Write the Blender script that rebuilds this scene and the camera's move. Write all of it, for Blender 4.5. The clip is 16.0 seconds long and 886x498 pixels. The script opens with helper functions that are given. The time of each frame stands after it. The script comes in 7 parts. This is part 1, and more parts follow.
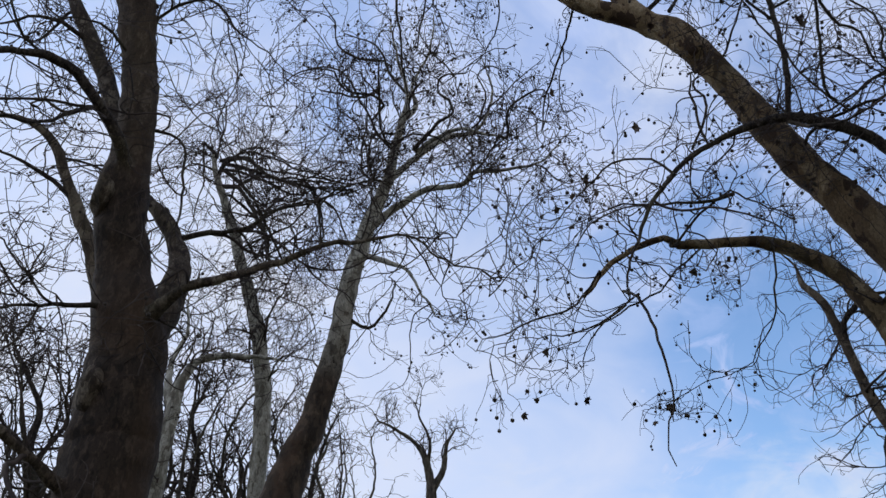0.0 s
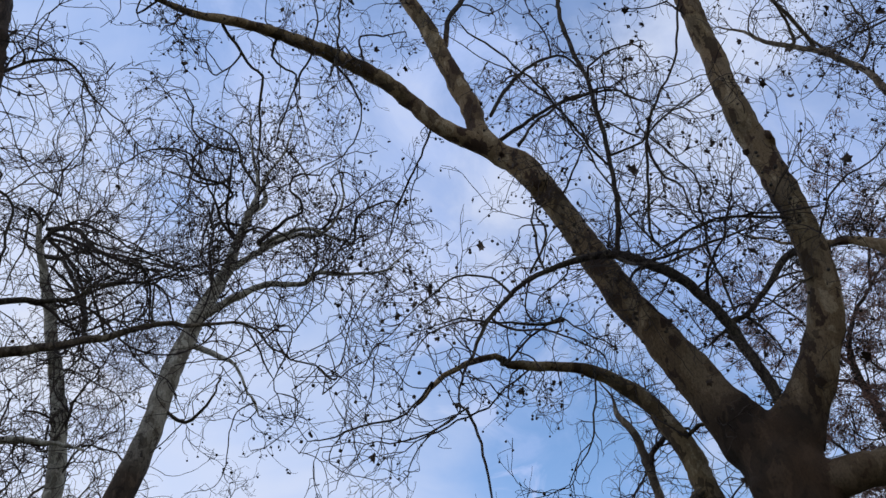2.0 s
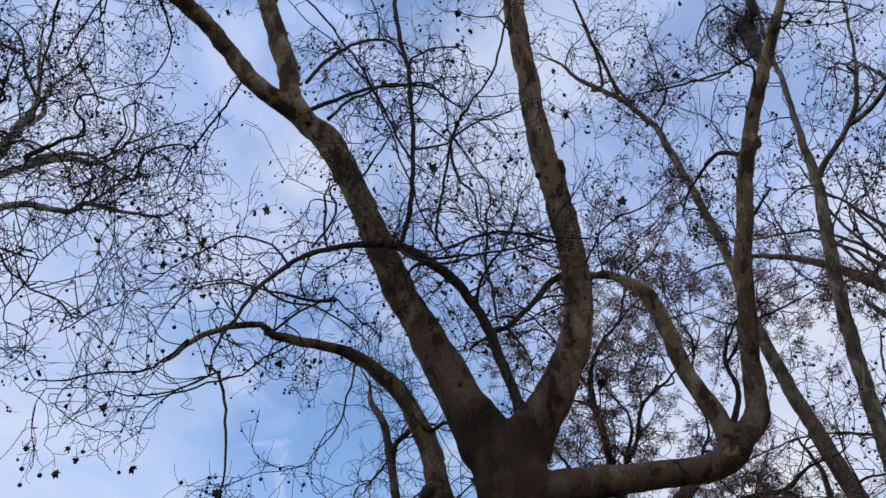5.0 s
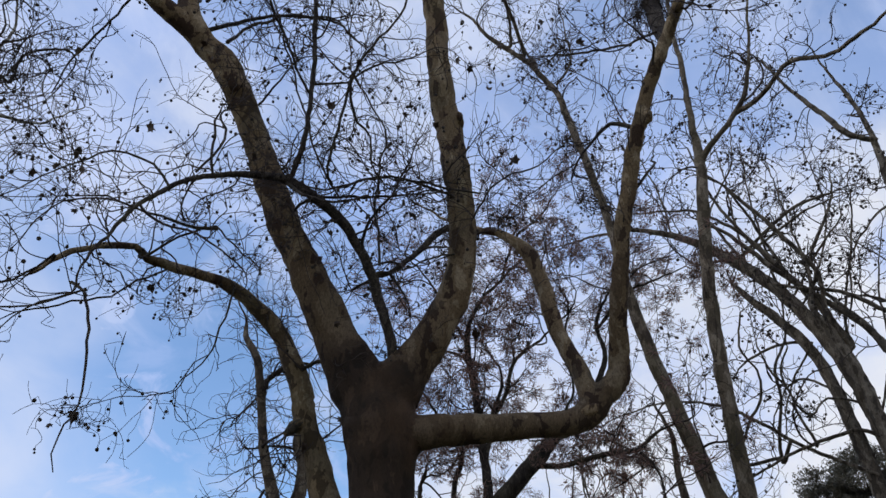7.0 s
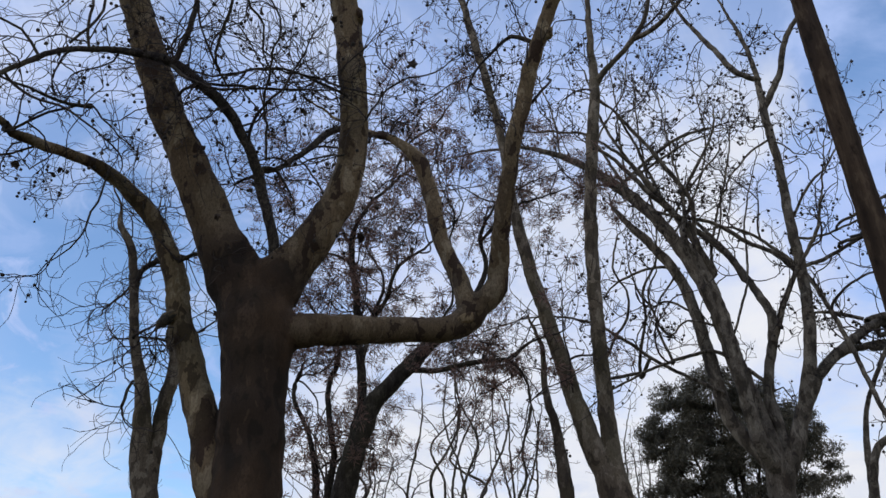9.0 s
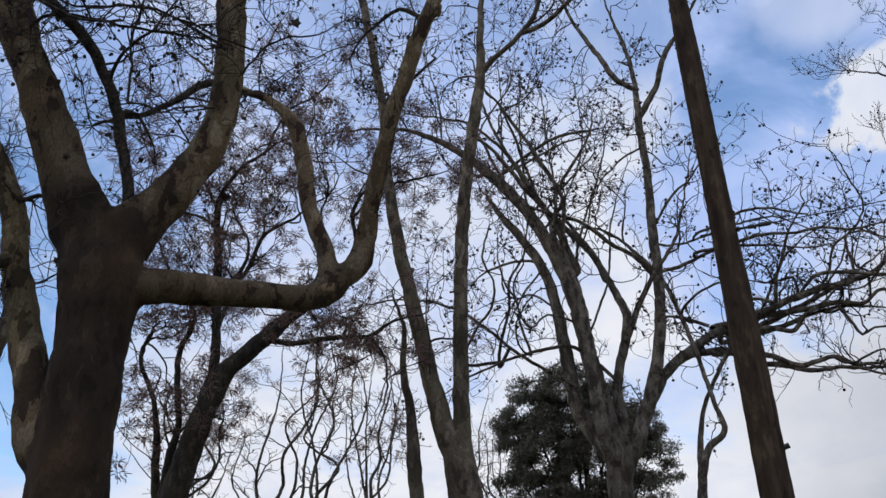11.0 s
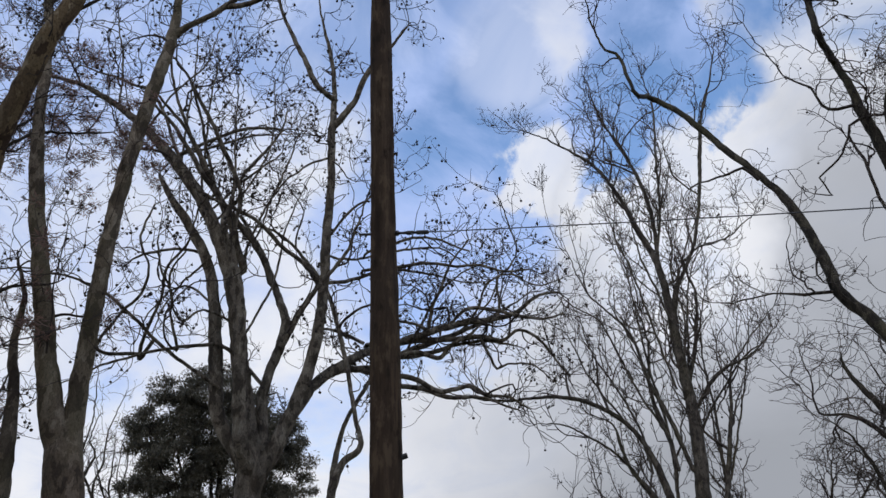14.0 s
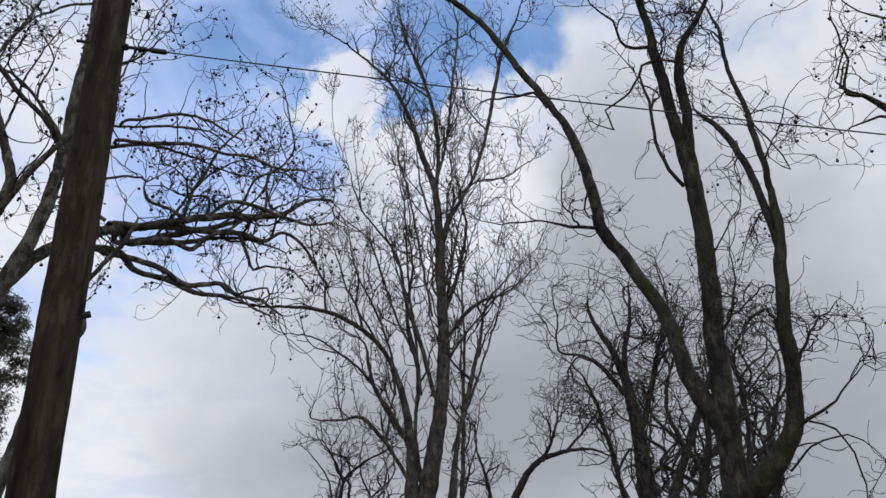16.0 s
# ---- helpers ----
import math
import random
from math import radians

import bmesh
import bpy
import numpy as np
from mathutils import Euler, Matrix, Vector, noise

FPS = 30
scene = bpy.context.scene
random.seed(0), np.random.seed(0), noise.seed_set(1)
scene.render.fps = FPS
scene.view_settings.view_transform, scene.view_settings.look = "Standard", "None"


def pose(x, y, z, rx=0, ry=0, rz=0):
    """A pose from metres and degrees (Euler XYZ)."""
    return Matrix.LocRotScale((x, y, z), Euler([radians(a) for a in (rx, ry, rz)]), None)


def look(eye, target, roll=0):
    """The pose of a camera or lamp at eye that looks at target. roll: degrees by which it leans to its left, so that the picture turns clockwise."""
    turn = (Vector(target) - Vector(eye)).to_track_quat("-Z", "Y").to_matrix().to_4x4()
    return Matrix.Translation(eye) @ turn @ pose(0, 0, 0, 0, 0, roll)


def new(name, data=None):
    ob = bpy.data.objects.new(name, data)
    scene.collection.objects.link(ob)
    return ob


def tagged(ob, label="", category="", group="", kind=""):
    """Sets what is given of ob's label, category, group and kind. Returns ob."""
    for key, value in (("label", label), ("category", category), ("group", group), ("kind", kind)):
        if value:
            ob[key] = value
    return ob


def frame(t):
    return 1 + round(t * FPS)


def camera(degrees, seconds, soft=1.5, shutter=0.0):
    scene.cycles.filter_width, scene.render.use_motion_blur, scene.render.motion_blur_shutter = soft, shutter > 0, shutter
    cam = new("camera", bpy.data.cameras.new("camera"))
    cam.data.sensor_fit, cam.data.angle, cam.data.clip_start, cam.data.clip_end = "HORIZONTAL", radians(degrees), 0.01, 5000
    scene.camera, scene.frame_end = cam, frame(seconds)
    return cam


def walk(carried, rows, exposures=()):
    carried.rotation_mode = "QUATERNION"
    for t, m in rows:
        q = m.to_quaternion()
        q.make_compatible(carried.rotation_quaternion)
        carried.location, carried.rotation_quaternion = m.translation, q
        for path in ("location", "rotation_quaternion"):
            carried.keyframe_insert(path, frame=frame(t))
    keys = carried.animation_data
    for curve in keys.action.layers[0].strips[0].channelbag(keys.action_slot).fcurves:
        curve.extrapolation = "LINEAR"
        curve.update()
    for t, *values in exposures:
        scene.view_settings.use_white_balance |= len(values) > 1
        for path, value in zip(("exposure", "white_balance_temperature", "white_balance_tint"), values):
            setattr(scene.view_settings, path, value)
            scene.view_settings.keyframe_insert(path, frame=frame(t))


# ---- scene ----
# the camera and its walk
cam = camera(57.1, 16.0, soft=1.5)
PATH = [
    (0, (0.366, -0.366, 1.856), (0.321, 1.32, 2.93), 0.6),
    (0.5, (0.366, -0.353, 1.848), (0.424, 1.295, 2.979), 0.7),
    (1, (0.349, -0.369, 1.827), (0.513, 1.234, 3.011), -0.1),
    (1.5, (0.345, -0.364, 1.811), (0.6, 1.177, 3.061), -1.1),
    (2, (0.284, -0.331, 1.748), (0.624, 1.156, 3.041), -1.5),
    (2.5, (0.291, -0.33, 1.773), (0.7, 1.131, 3.076), -1.6),
    (3, (0.303, -0.331, 1.772), (0.785, 1.109, 3.074), -1.8),
    (3.5, (0.324, -0.33, 1.784), (0.908, 1.084, 3.071), -1.9),
    (4, (0.335, -0.312, 1.791), (1.03, 1.067, 3.062), -2.1),
    (4.2, (0.34, -0.297, 1.787), (1.064, 1.068, 3.057), -2.0),
    (6.3, (0.476, -0.313, 1.718), (1.451, 0.975, 2.897), -1.8),
    (6.5, (0.47, -0.296, 1.698), (1.473, 0.979, 2.869), -1.7),
    (7, (0.492, -0.298, 1.706), (1.562, 0.945, 2.85), -1.6),
    (7.5, (0.498, -0.313, 1.701), (1.64, 0.898, 2.81), -1.9),
    (8, (0.508, -0.305, 1.706), (1.721, 0.876, 2.772), -2.0),
    (8.5, (0.522, -0.298, 1.694), (1.805, 0.863, 2.696), -1.9),
    (9, (0.552, -0.278, 1.687), (1.894, 0.865, 2.633), -2.0),
    (9.2, (0.556, -0.278, 1.682), (1.913, 0.859, 2.611), -2.0),
    (11.3, (0.796, -0.258, 1.573), (2.339, 0.619, 2.495), -0.8),
    (11.5, (0.777, -0.302, 1.553), (2.316, 0.564, 2.491), -0.2),
    (12, (0.8, -0.299, 1.541), (2.335, 0.526, 2.522), 0.3),
    (12.5, (0.847, -0.289, 1.557), (2.414, 0.472, 2.539), -0.2),
    (13, (0.955, -0.335, 1.596), (2.58, 0.321, 2.559), -0.6),
    (13.5, (1.208, -0.288, 1.582), (2.918, 0.134, 2.532), -1.6),
    (14, (1.459, -0.274, 1.622), (3.229, -0.093, 2.537), -2.8),
    (14.5, (1.66, -0.326, 1.605), (3.464, -0.297, 2.468), -1.8),
    (15, (1.927, -0.361, 1.614), (3.741, -0.43, 2.454), -0.5),
    (15.5, (2.237, -0.396, 1.601), (4.061, -0.627, 2.389), -1.1),
    (16, (2.548, -0.512, 1.608), (4.375, -0.861, 2.343), -0.4),
]
EXPOSURES = ((0, 0.0), (16, 0.0))
walk(cam, [(t, look(eye, target, roll)) for t, eye, target, roll in PATH], EXPOSURES)

# ---- sky and sun ----
def world_sky():
    w = bpy.data.worlds.new("sky")
    scene.world = w
    w.use_nodes = True
    nt = w.node_tree
    nt.nodes.clear()
    N, L = nt.nodes.new, nt.links.new

    def put(sock, value):
        if isinstance(value, bpy.types.NodeSocket):
            L(value, sock)
        else:
            sock.default_value = value

    def calc(op, a, b=0.0, c=0.0):
        n = N("ShaderNodeMath")
        n.operation = op
        for s, v in zip(n.inputs, (a, b, c)):
            put(s, v)
        return n.outputs[0]

    def smooth(v, lo, hi, to=1.0):
        n = N("ShaderNodeMapRange")
        n.interpolation_type = "SMOOTHSTEP"
        for s, x in zip(n.inputs, (v, lo, hi, 0.0, to)):
            put(s, x)
        return n.outputs[0]

    def mixed(fac, a, b):
        n = N("ShaderNodeMix")
        n.data_type = "RGBA"
        put(n.inputs[0], fac)
        put(n.inputs[6], a)
        put(n.inputs[7], b)
        return n.outputs[2]

    def vec(op, a, b):
        n = N("ShaderNodeVectorMath")
        n.operation = op
        put(n.inputs[0], a)
        put(n.inputs[1], b)
        return n

    coord = N("ShaderNodeTexCoord").outputs["Generated"]
    sep = N("ShaderNodeSeparateXYZ")
    L(coord, sep.inputs[0])
    up = calc("MAXIMUM", sep.outputs[2], 0.0)
    # the cloud layer seen from below: far clouds flatten towards the horizon
    flat = vec("DIVIDE", coord, (1, 1, 1))
    comb = N("ShaderNodeCombineXYZ")
    for i in range(3):
        L(calc("ADD", up, 0.35), comb.inputs[i])
    L(comb.outputs[0], flat.inputs[1])

    def fbm(scale, detail, rough, twist, shift):
        n = N("ShaderNodeTexNoise")
        n.inputs["Scale"].default_value, n.inputs["Detail"].default_value = scale, detail
        n.inputs["Roughness"].default_value, n.inputs["Distortion"].default_value = rough, twist
        L(vec("ADD", flat.outputs[0], shift).outputs[0], n.inputs["Vector"])
        return n.outputs["Fac"]

    # cloud edges wander
    stir = N("ShaderNodeTexNoise")
    stir.inputs["Scale"].default_value, stir.inputs["Detail"].default_value = 4.0, 6.0
    L(coord, stir.inputs["Vector"])
    push = vec("MULTIPLY", vec("SUBTRACT", stir.outputs["Color"], (0.5, 0.5, 0.5)).outputs[0], (0.30, 0.30, 0.30))
    ragged = vec("NORMALIZE", vec("ADD", coord, push.outputs[0]).outputs[0], (0, 0, 0)).outputs[0]

    def lobe(d, wide, narrow=0.0):
        """1 along d, 0 at `wide` degrees from it."""
        dot = vec("DOT_PRODUCT", ragged, Vector(d).normalized()).outputs["Value"]
        return smooth(dot, math.cos(radians(wide)), math.cos(radians(narrow)))

    big = fbm(1.7, 9, 0.56, 0.35, (3.1, 0.4, 0.0))
    fine = fbm(5.5, 8, 0.6, 0.6, (0.0, 7.0, 2.0))
    wisp = fbm(3.2, 6, 0.5, 0.7, (9.0, 1.0, 4.0))
    broad = fbm(0.9, 3, 0.45, 0.2, (2.0, 5.0, 1.0))

    sky = N("ShaderNodeTexSky")
    sky.sky_type, sky.sun_disc = "NISHITA", False
    sky.sun_elevation, sky.sun_rotation = SUN_UP, SUN_ROUND
    sky.air_density, sky.dust_density, sky.ozone_density = 1.0, 0.6, 2.0
    blue = vec("MULTIPLY", sky.outputs[0], SKY_GAIN).outputs[0]

    clear = lobe((0.33, 0.92, 0.20), 32, 6)       # the clear blue gap over the north
    gap = calc("MAXIMUM", lobe((0.806, 0.03, 0.59), 8, 2), lobe((0.785, -0.20, 0.585), 9.5, 3))   # a long blue gap in the eastern clouds
    gap = calc("MAXIMUM", gap, calc("MULTIPLY", lobe((0.685, -0.41, 0.605), 11, 3), 0.80))
    crest = lobe((0.755, 0.00, 0.655), 7, 2)      # a pale streak over the gap
    above = lobe((0.72, -0.10, 0.68), 19, 5)      # only veil above that gap
    hollow = calc("MAXIMUM", lobe((0.90, 0.11, 0.42), 10, 3), lobe((0.885, 0.00, 0.455), 6, 1))   # thinner cloud below the heap
    puff = calc("MAXIMUM", lobe((0.85, -0.03, 0.525), 5.5, 1), lobe((0.86, -0.19, 0.475), 8, 2))   # white heaps under that gap
    east = lobe((0.92, 0.40, 0.14), 38, 14)       # white cumulus low in the east
    south = lobe((0.66, -0.72, 0.22), 68, 30)     # closed cloud over the south-east
    bank = lobe((0.92, -0.36, 0.06), 34, 11)        # its grey underside
    haze = lobe((-0.40, 0.90, 0.14), 56, 10)      # bright haze in the north-west

    thin = lobe((-0.10, 0.90, 0.40), 24, 5)       # whiter veil beside the clear gap
    shelf = lobe((0.66, -0.60, 0.46), 26, 6)      # a greyer patch high in the south-east

    # high thin veil, then cumulus
    veil = calc("ADD", VEIL, calc("MULTIPLY", calc("SUBTRACT", wisp, 0.5), 1.1))
    veil = calc("SUBTRACT", veil, calc("MULTIPLY", clear, 0.50))
    veil = calc("SUBTRACT", veil, calc("MULTIPLY", gap, 0.55))
    veil = calc("ADD", veil, calc("MULTIPLY", smooth(fine, 0.44, 0.70), 0.40))
    veil = calc("SUBTRACT", veil, smooth(sep.outputs[2], 0.55, 0.9, 0.22))
    veil = smooth(veil, 0.0, 1.0)
    # small torn wisps in the clear gap
    tear = fbm(7.0, 7, 0.58, 1.1, (4.0, 2.0, 8.0))
    shreds = calc("MULTIPLY", lobe((0.24, 0.90, 0.36), 26, 8), smooth(tear, 0.52, 0.68, 0.8))
    veil = calc("MAXIMUM", veil, shreds)
    bright = smooth(calc("ADD", calc("MAXIMUM", calc("MULTIPLY", crest, 0.55), calc("MAXIMUM", calc("MULTIPLY", haze, 0.9), calc("MULTIPLY", thin, 0.75))), calc("MULTIPLY", calc("SUBTRACT", wisp, 0.5), 0.7)), 0.1, 0.9, 0.9)
    lump = calc("ADD", calc("MULTIPLY", big, 0.68), calc("MULTIPLY", fine, 0.33))
    lump = calc("ADD", lump, calc("MULTIPLY", east, 0.12))
    lump = calc("ADD", lump, calc("MULTIPLY", south, 0.34))
    lump = calc("SUBTRACT", lump, calc("MULTIPLY", gap, 0.40))
    lump = calc("ADD", lump, calc("MULTIPLY", puff, smooth(fine, 0.36, 0.62, 0.46)))
    lump = calc("SUBTRACT", lump, calc("MULTIPLY", clear, 0.06))
    lump = calc("SUBTRACT", lump, calc("ADD", calc("MULTIPLY", hollow, 0.27), calc("MULTIPLY", above, 0.13)))
    low = smooth(sep.outputs[2], 0.32, 0.10, 0.14)
    lump = calc("ADD", lump, low)
    cumulus = smooth(lump, 0.47, 0.71)
    shade = calc("MULTIPLY", calc("MAXIMUM", bank, calc("MULTIPLY", shelf, 0.18)), smooth(calc("ADD", calc("MULTIPLY", broad, 0.6), calc("MULTIPLY", big, 0.4)), 0.26, 0.58))
    white = mixed(smooth(fine, 0.38, 0.70, 0.40), (*CLOUD_WHITE, 1), (*CLOUD_BLUE, 1))
    white = mixed(calc("MULTIPLY", calc("SUBTRACT", south, calc("MULTIPLY", puff, south)), smooth(big, 0.64, 0.40, 0.85)), white, (*CLOUD_SOFT, 1))
    white = mixed(calc("MULTIPLY", shade, calc("SUBTRACT", 1.0, puff)), white, (*CLOUD_GREY, 1))
    veiled = mixed(bright, (*VEIL_TONE, 1), (*HAZE_TONE, 1))
    veil = calc("MAXIMUM", veil, bright)
    tone = mixed(veil, blue, veiled)
    tone = mixed(cumulus, tone, white)
    bg = N("ShaderNodeBackground")
    L(tone, bg.inputs[0])
    bg.inputs[1].default_value = 1.0
    L(bg.outputs[0], N("ShaderNodeOutputWorld").inputs[0])


SUN_UP, SUN_ROUND = radians(34), radians(290)
SKY_GAIN = (0.18, 0.20, 0.22)
VEIL, VEIL_TONE, HAZE_TONE = 0.62, (0.44, 0.57, 0.93), (0.73, 0.785, 0.95)
CLOUD_WHITE, CLOUD_GREY, CLOUD_BLUE, CLOUD_SOFT = (0.85, 0.865, 0.92), (0.355, 0.375, 0.42), (0.50, 0.60, 0.84), (0.59, 0.62, 0.70)
world_sky()
sun = new("sun", bpy.data.lights.new("sun", "SUN"))
sun.data.energy, sun.data.angle, sun.data.color = 0.5, radians(16), (1.0, 0.94, 0.84)
sun.matrix_world = look((0, 0, 0), (-math.sin(SUN_ROUND) * math.cos(SUN_UP), -math.cos(SUN_ROUND) * math.cos(SUN_UP), -math.sin(SUN_UP)))
scene.view_settings.exposure = 0.0


# ---- materials ----
def shader(name):
    m = bpy.data.materials.new(name)
    m.use_nodes = True
    return m, m.node_tree, m.node_tree.nodes["Principled BSDF"]


def texture(nt, kind, scale, source, **values):
    n = nt.nodes.new(kind)
    nt.links.new(source, n.inputs["Vector"])
    n.inputs["Scale"].default_value = scale
    for key, v in values.items():
        n.inputs[key.replace("_", " ").title()].default_value = v
    return n


def ramp(nt, source, *stops):
    n = nt.nodes.new("ShaderNodeValToRGB")
    while len(n.color_ramp.elements) < len(stops):
        n.color_ramp.elements.new(0.5)
    for e, (at, colour) in zip(n.color_ramp.elements, stops):
        e.position, e.color = at, (*colour, 1)
    nt.links.new(source, n.inputs[0])
    return n.outputs[0]


def blend(nt, fac, a, b, how="MIX"):
    n = nt.nodes.new("ShaderNodeMix")
    n.data_type, n.blend_type = "RGBA", how
    for s, v in ((n.inputs[0], fac), (n.inputs[6], a), (n.inputs[7], b)):
        if isinstance(v, bpy.types.NodeSocket):
            nt.links.new(v, s)
        else:
            s.default_value = v if isinstance(v, float) else (*v, 1)
    return n.outputs[2]


def stretched(nt, squeeze):
    coord = nt.nodes.new("ShaderNodeTexCoord").outputs["Object"]
    m = nt.nodes.new("ShaderNodeMapping")
    m.inputs["Scale"].default_value = squeeze
    nt.links.new(coord, m.inputs[0])
    return m.outputs[0]


def relief(nt, bsdf, height, strength, distance):
    b = nt.nodes.new("ShaderNodeBump")
    b.inputs["Strength"].default_value, b.inputs["Distance"].default_value = strength, distance
    nt.links.new(height, b.inputs["Height"])
    nt.links.new(b.outputs[0], bsdf.inputs["Normal"])


def bark(name, old, mid, fresh, patch=5.0, amount=0.5, moss=0.0, aged_shaded=(0.075, 0.047, 0.030), rough=0.85):
    """Flaking plane-tree bark: dark scales over fresher patches, grain, stains and a little algae; thick stems are
    browner, by age and by shade put into the colour.
    """
    m, nt, b = shader(name)
    co = stretched(nt, (1, 1, 0.5))
    warp = texture(nt, "ShaderNodeTexNoise", patch * 1.6, co, detail=4.0)
    add = nt.nodes.new("ShaderNodeVectorMath")
    add.operation = "MULTIPLY_ADD"
    nt.links.new(warp.outputs["Color"], add.inputs[0])
    add.inputs[1].default_value = (0.22, 0.22, 0.22)
    nt.links.new(co, add.inputs[2])
    cells = texture(nt, "ShaderNodeTexVoronoi", patch * 1.5, add.outputs[0])
    flakes = texture(nt, "ShaderNodeTexNoise", patch * 1.2, add.outputs[0], detail=6.0, roughness=0.54)
    grain = texture(nt, "ShaderNodeTexNoise", 48.0, co, detail=6.0, roughness=0.7)
    stain = texture(nt, "ShaderNodeTexNoise", 1.3, co, detail=4.0)
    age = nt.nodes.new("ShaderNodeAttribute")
    age.attribute_name = "bark_age_shade"
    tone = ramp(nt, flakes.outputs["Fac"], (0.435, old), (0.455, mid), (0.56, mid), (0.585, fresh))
    rust = ramp(nt, flakes.outputs["Fac"], (0.42, tuple(c * 0.5 for c in aged_shaded)), (0.46, aged_shaded), (0.55, aged_shaded), (0.59, tuple(c * 1.9 for c in aged_shaded)))
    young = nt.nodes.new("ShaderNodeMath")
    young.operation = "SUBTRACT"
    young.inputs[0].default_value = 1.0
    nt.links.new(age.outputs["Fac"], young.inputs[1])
    rust = blend(nt, ramp(nt, stain.outputs["Fac"], (0.50, (0, 0, 0)), (0.62, (0.55,) * 3)), rust, (aged_shaded[0] * 2.1, aged_shaded[1] * 1.6, aged_shaded[2] * 1.4))
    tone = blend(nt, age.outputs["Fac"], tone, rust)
    sep = nt.nodes.new("ShaderNodeSeparateColor")
    nt.links.new(cells.outputs["Color"], sep.inputs[0])
    scale = ramp(nt, sep.outputs[0], (0.64, (0, 0, 0)), (0.67, (amount,) * 3))
    tone = blend(nt, blend(nt, young.outputs[0], (0, 0, 0), scale), tone, tuple(c * 0.9 for c in old))
    light = ramp(nt, sep.outputs[1], (0.84, (0, 0, 0)), (0.87, (amount * 0.6,) * 3))
    tone = blend(nt, blend(nt, young.outputs[0], (0, 0, 0), light), tone, fresh)
    tone = blend(nt, ramp(nt, grain.outputs["Fac"], (0.34, (0.55,) * 3), (0.56, (0, 0, 0))), tone, tuple(c * 0.3 for c in old))
    if moss:
        green = blend(nt, young.outputs[0], tuple(c * 0.4 for c in (moss,) * 3), (moss,) * 3)
        green = blend(nt, 1.0, green, ramp(nt, stain.outputs["Fac"], (0.46, (0, 0, 0)), (0.62, (1, 1, 1))), "MULTIPLY")
        tone = blend(nt, green, tone, (0.075, 0.070, 0.026))
    nt.links.new(tone, b.inputs["Base Color"])
    b.inputs["Roughness"].default_value, b.inputs["Specular IOR Level"].default_value = rough, 0.22
    high = blend(nt, 0.55, flakes.outputs["Fac"], grain.outputs["Fac"])
    high = blend(nt, 0.4, high, scale)
    relief(nt, b, high, 1.0, 0.035)
    return m


def twig_bark(name, dark, light):
    m, nt, b = shader(name)
    co = stretched(nt, (1, 1, 1))
    n = texture(nt, "ShaderNodeTexNoise", 3.0, co, detail=5.0)
    nt.links.new(ramp(nt, n.outputs["Fac"], (0.35, dark), (0.65, light)), b.inputs["Base Color"])
    b.inputs["Roughness"].default_value, b.inputs["Specular IOR Level"].default_value = 0.8, 0.12
    return m


def leafy(name, a, b_, c, rough=0.6, thin=0.0):
    m, nt, b = shader(name)
    geo = nt.nodes.new("ShaderNodeNewGeometry")
    nt.links.new(ramp(nt, geo.outputs["Random Per Island"], (0.0, a), (0.5, b_), (1.0, c)), b.inputs["Base Color"])
    b.inputs["Roughness"].default_value = rough
    if thin:
        glow = nt.nodes.new("ShaderNodeBsdfTranslucent")
        nt.links.new(b.inputs["Base Color"].links[0].from_socket, glow.inputs[0])
        mix = nt.nodes.new("ShaderNodeMixShader")
        mix.inputs[0].default_value = thin
        nt.links.new(b.outputs[0], mix.inputs[1])
        nt.links.new(glow.outputs[0], mix.inputs[2])
        nt.links.new(mix.outputs[0], nt.nodes["Material Output"].inputs[0])
    return m


def weathered_wood(name):
    m, nt, b = shader(name)
    co = stretched(nt, (1, 1, 0.06))
    grain = texture(nt, "ShaderNodeTexNoise", 42.0, co, detail=7.0, roughness=0.7)
    streak = texture(nt, "ShaderNodeTexNoise", 9.0, co, detail=4.0)
    stain = texture(nt, "ShaderNodeTexNoise", 1.6, stretched(nt, (1, 1, 0.5)), detail=4.0)
    tone = ramp(nt, streak.outputs["Fac"], (0.32, (0.019, 0.012, 0.008)), (0.50, (0.044, 0.029, 0.018)), (0.70, (0.086, 0.058, 0.036)))
    tone = blend(nt, ramp(nt, grain.outputs["Fac"], (0.36, (0.8,) * 3), (0.52, (0, 0, 0))), tone, (0.029, 0.019, 0.014))
    tone = blend(nt, ramp(nt, stain.outputs["Fac"], (0.45, (0, 0, 0)), (0.7, (0.45,) * 3)), tone, (0.054, 0.039, 0.028))
    blotch = texture(nt, "ShaderNodeTexNoise", 11.0, stretched(nt, (1, 1, 0.35)), detail=6.0, roughness=0.65)
    tone = blend(nt, ramp(nt, blotch.outputs["Fac"], (0.52, (0, 0, 0)), (0.62, (0.6,) * 3)), tone, (0.102, 0.071, 0.044))
    tone = blend(nt, ramp(nt, blotch.outputs["Fac"], (0.34, (0.8,) * 3), (0.44, (0, 0, 0))), tone, (0.015, 0.010, 0.007))
    nt.links.new(tone, b.inputs["Base Color"])
    b.inputs["Roughness"].default_value, b.inputs["Specular IOR Level"].default_value = 0.9, 0.12
    relief(nt, b, grain.outputs["Fac"], 0.7, 0.012)
    return m


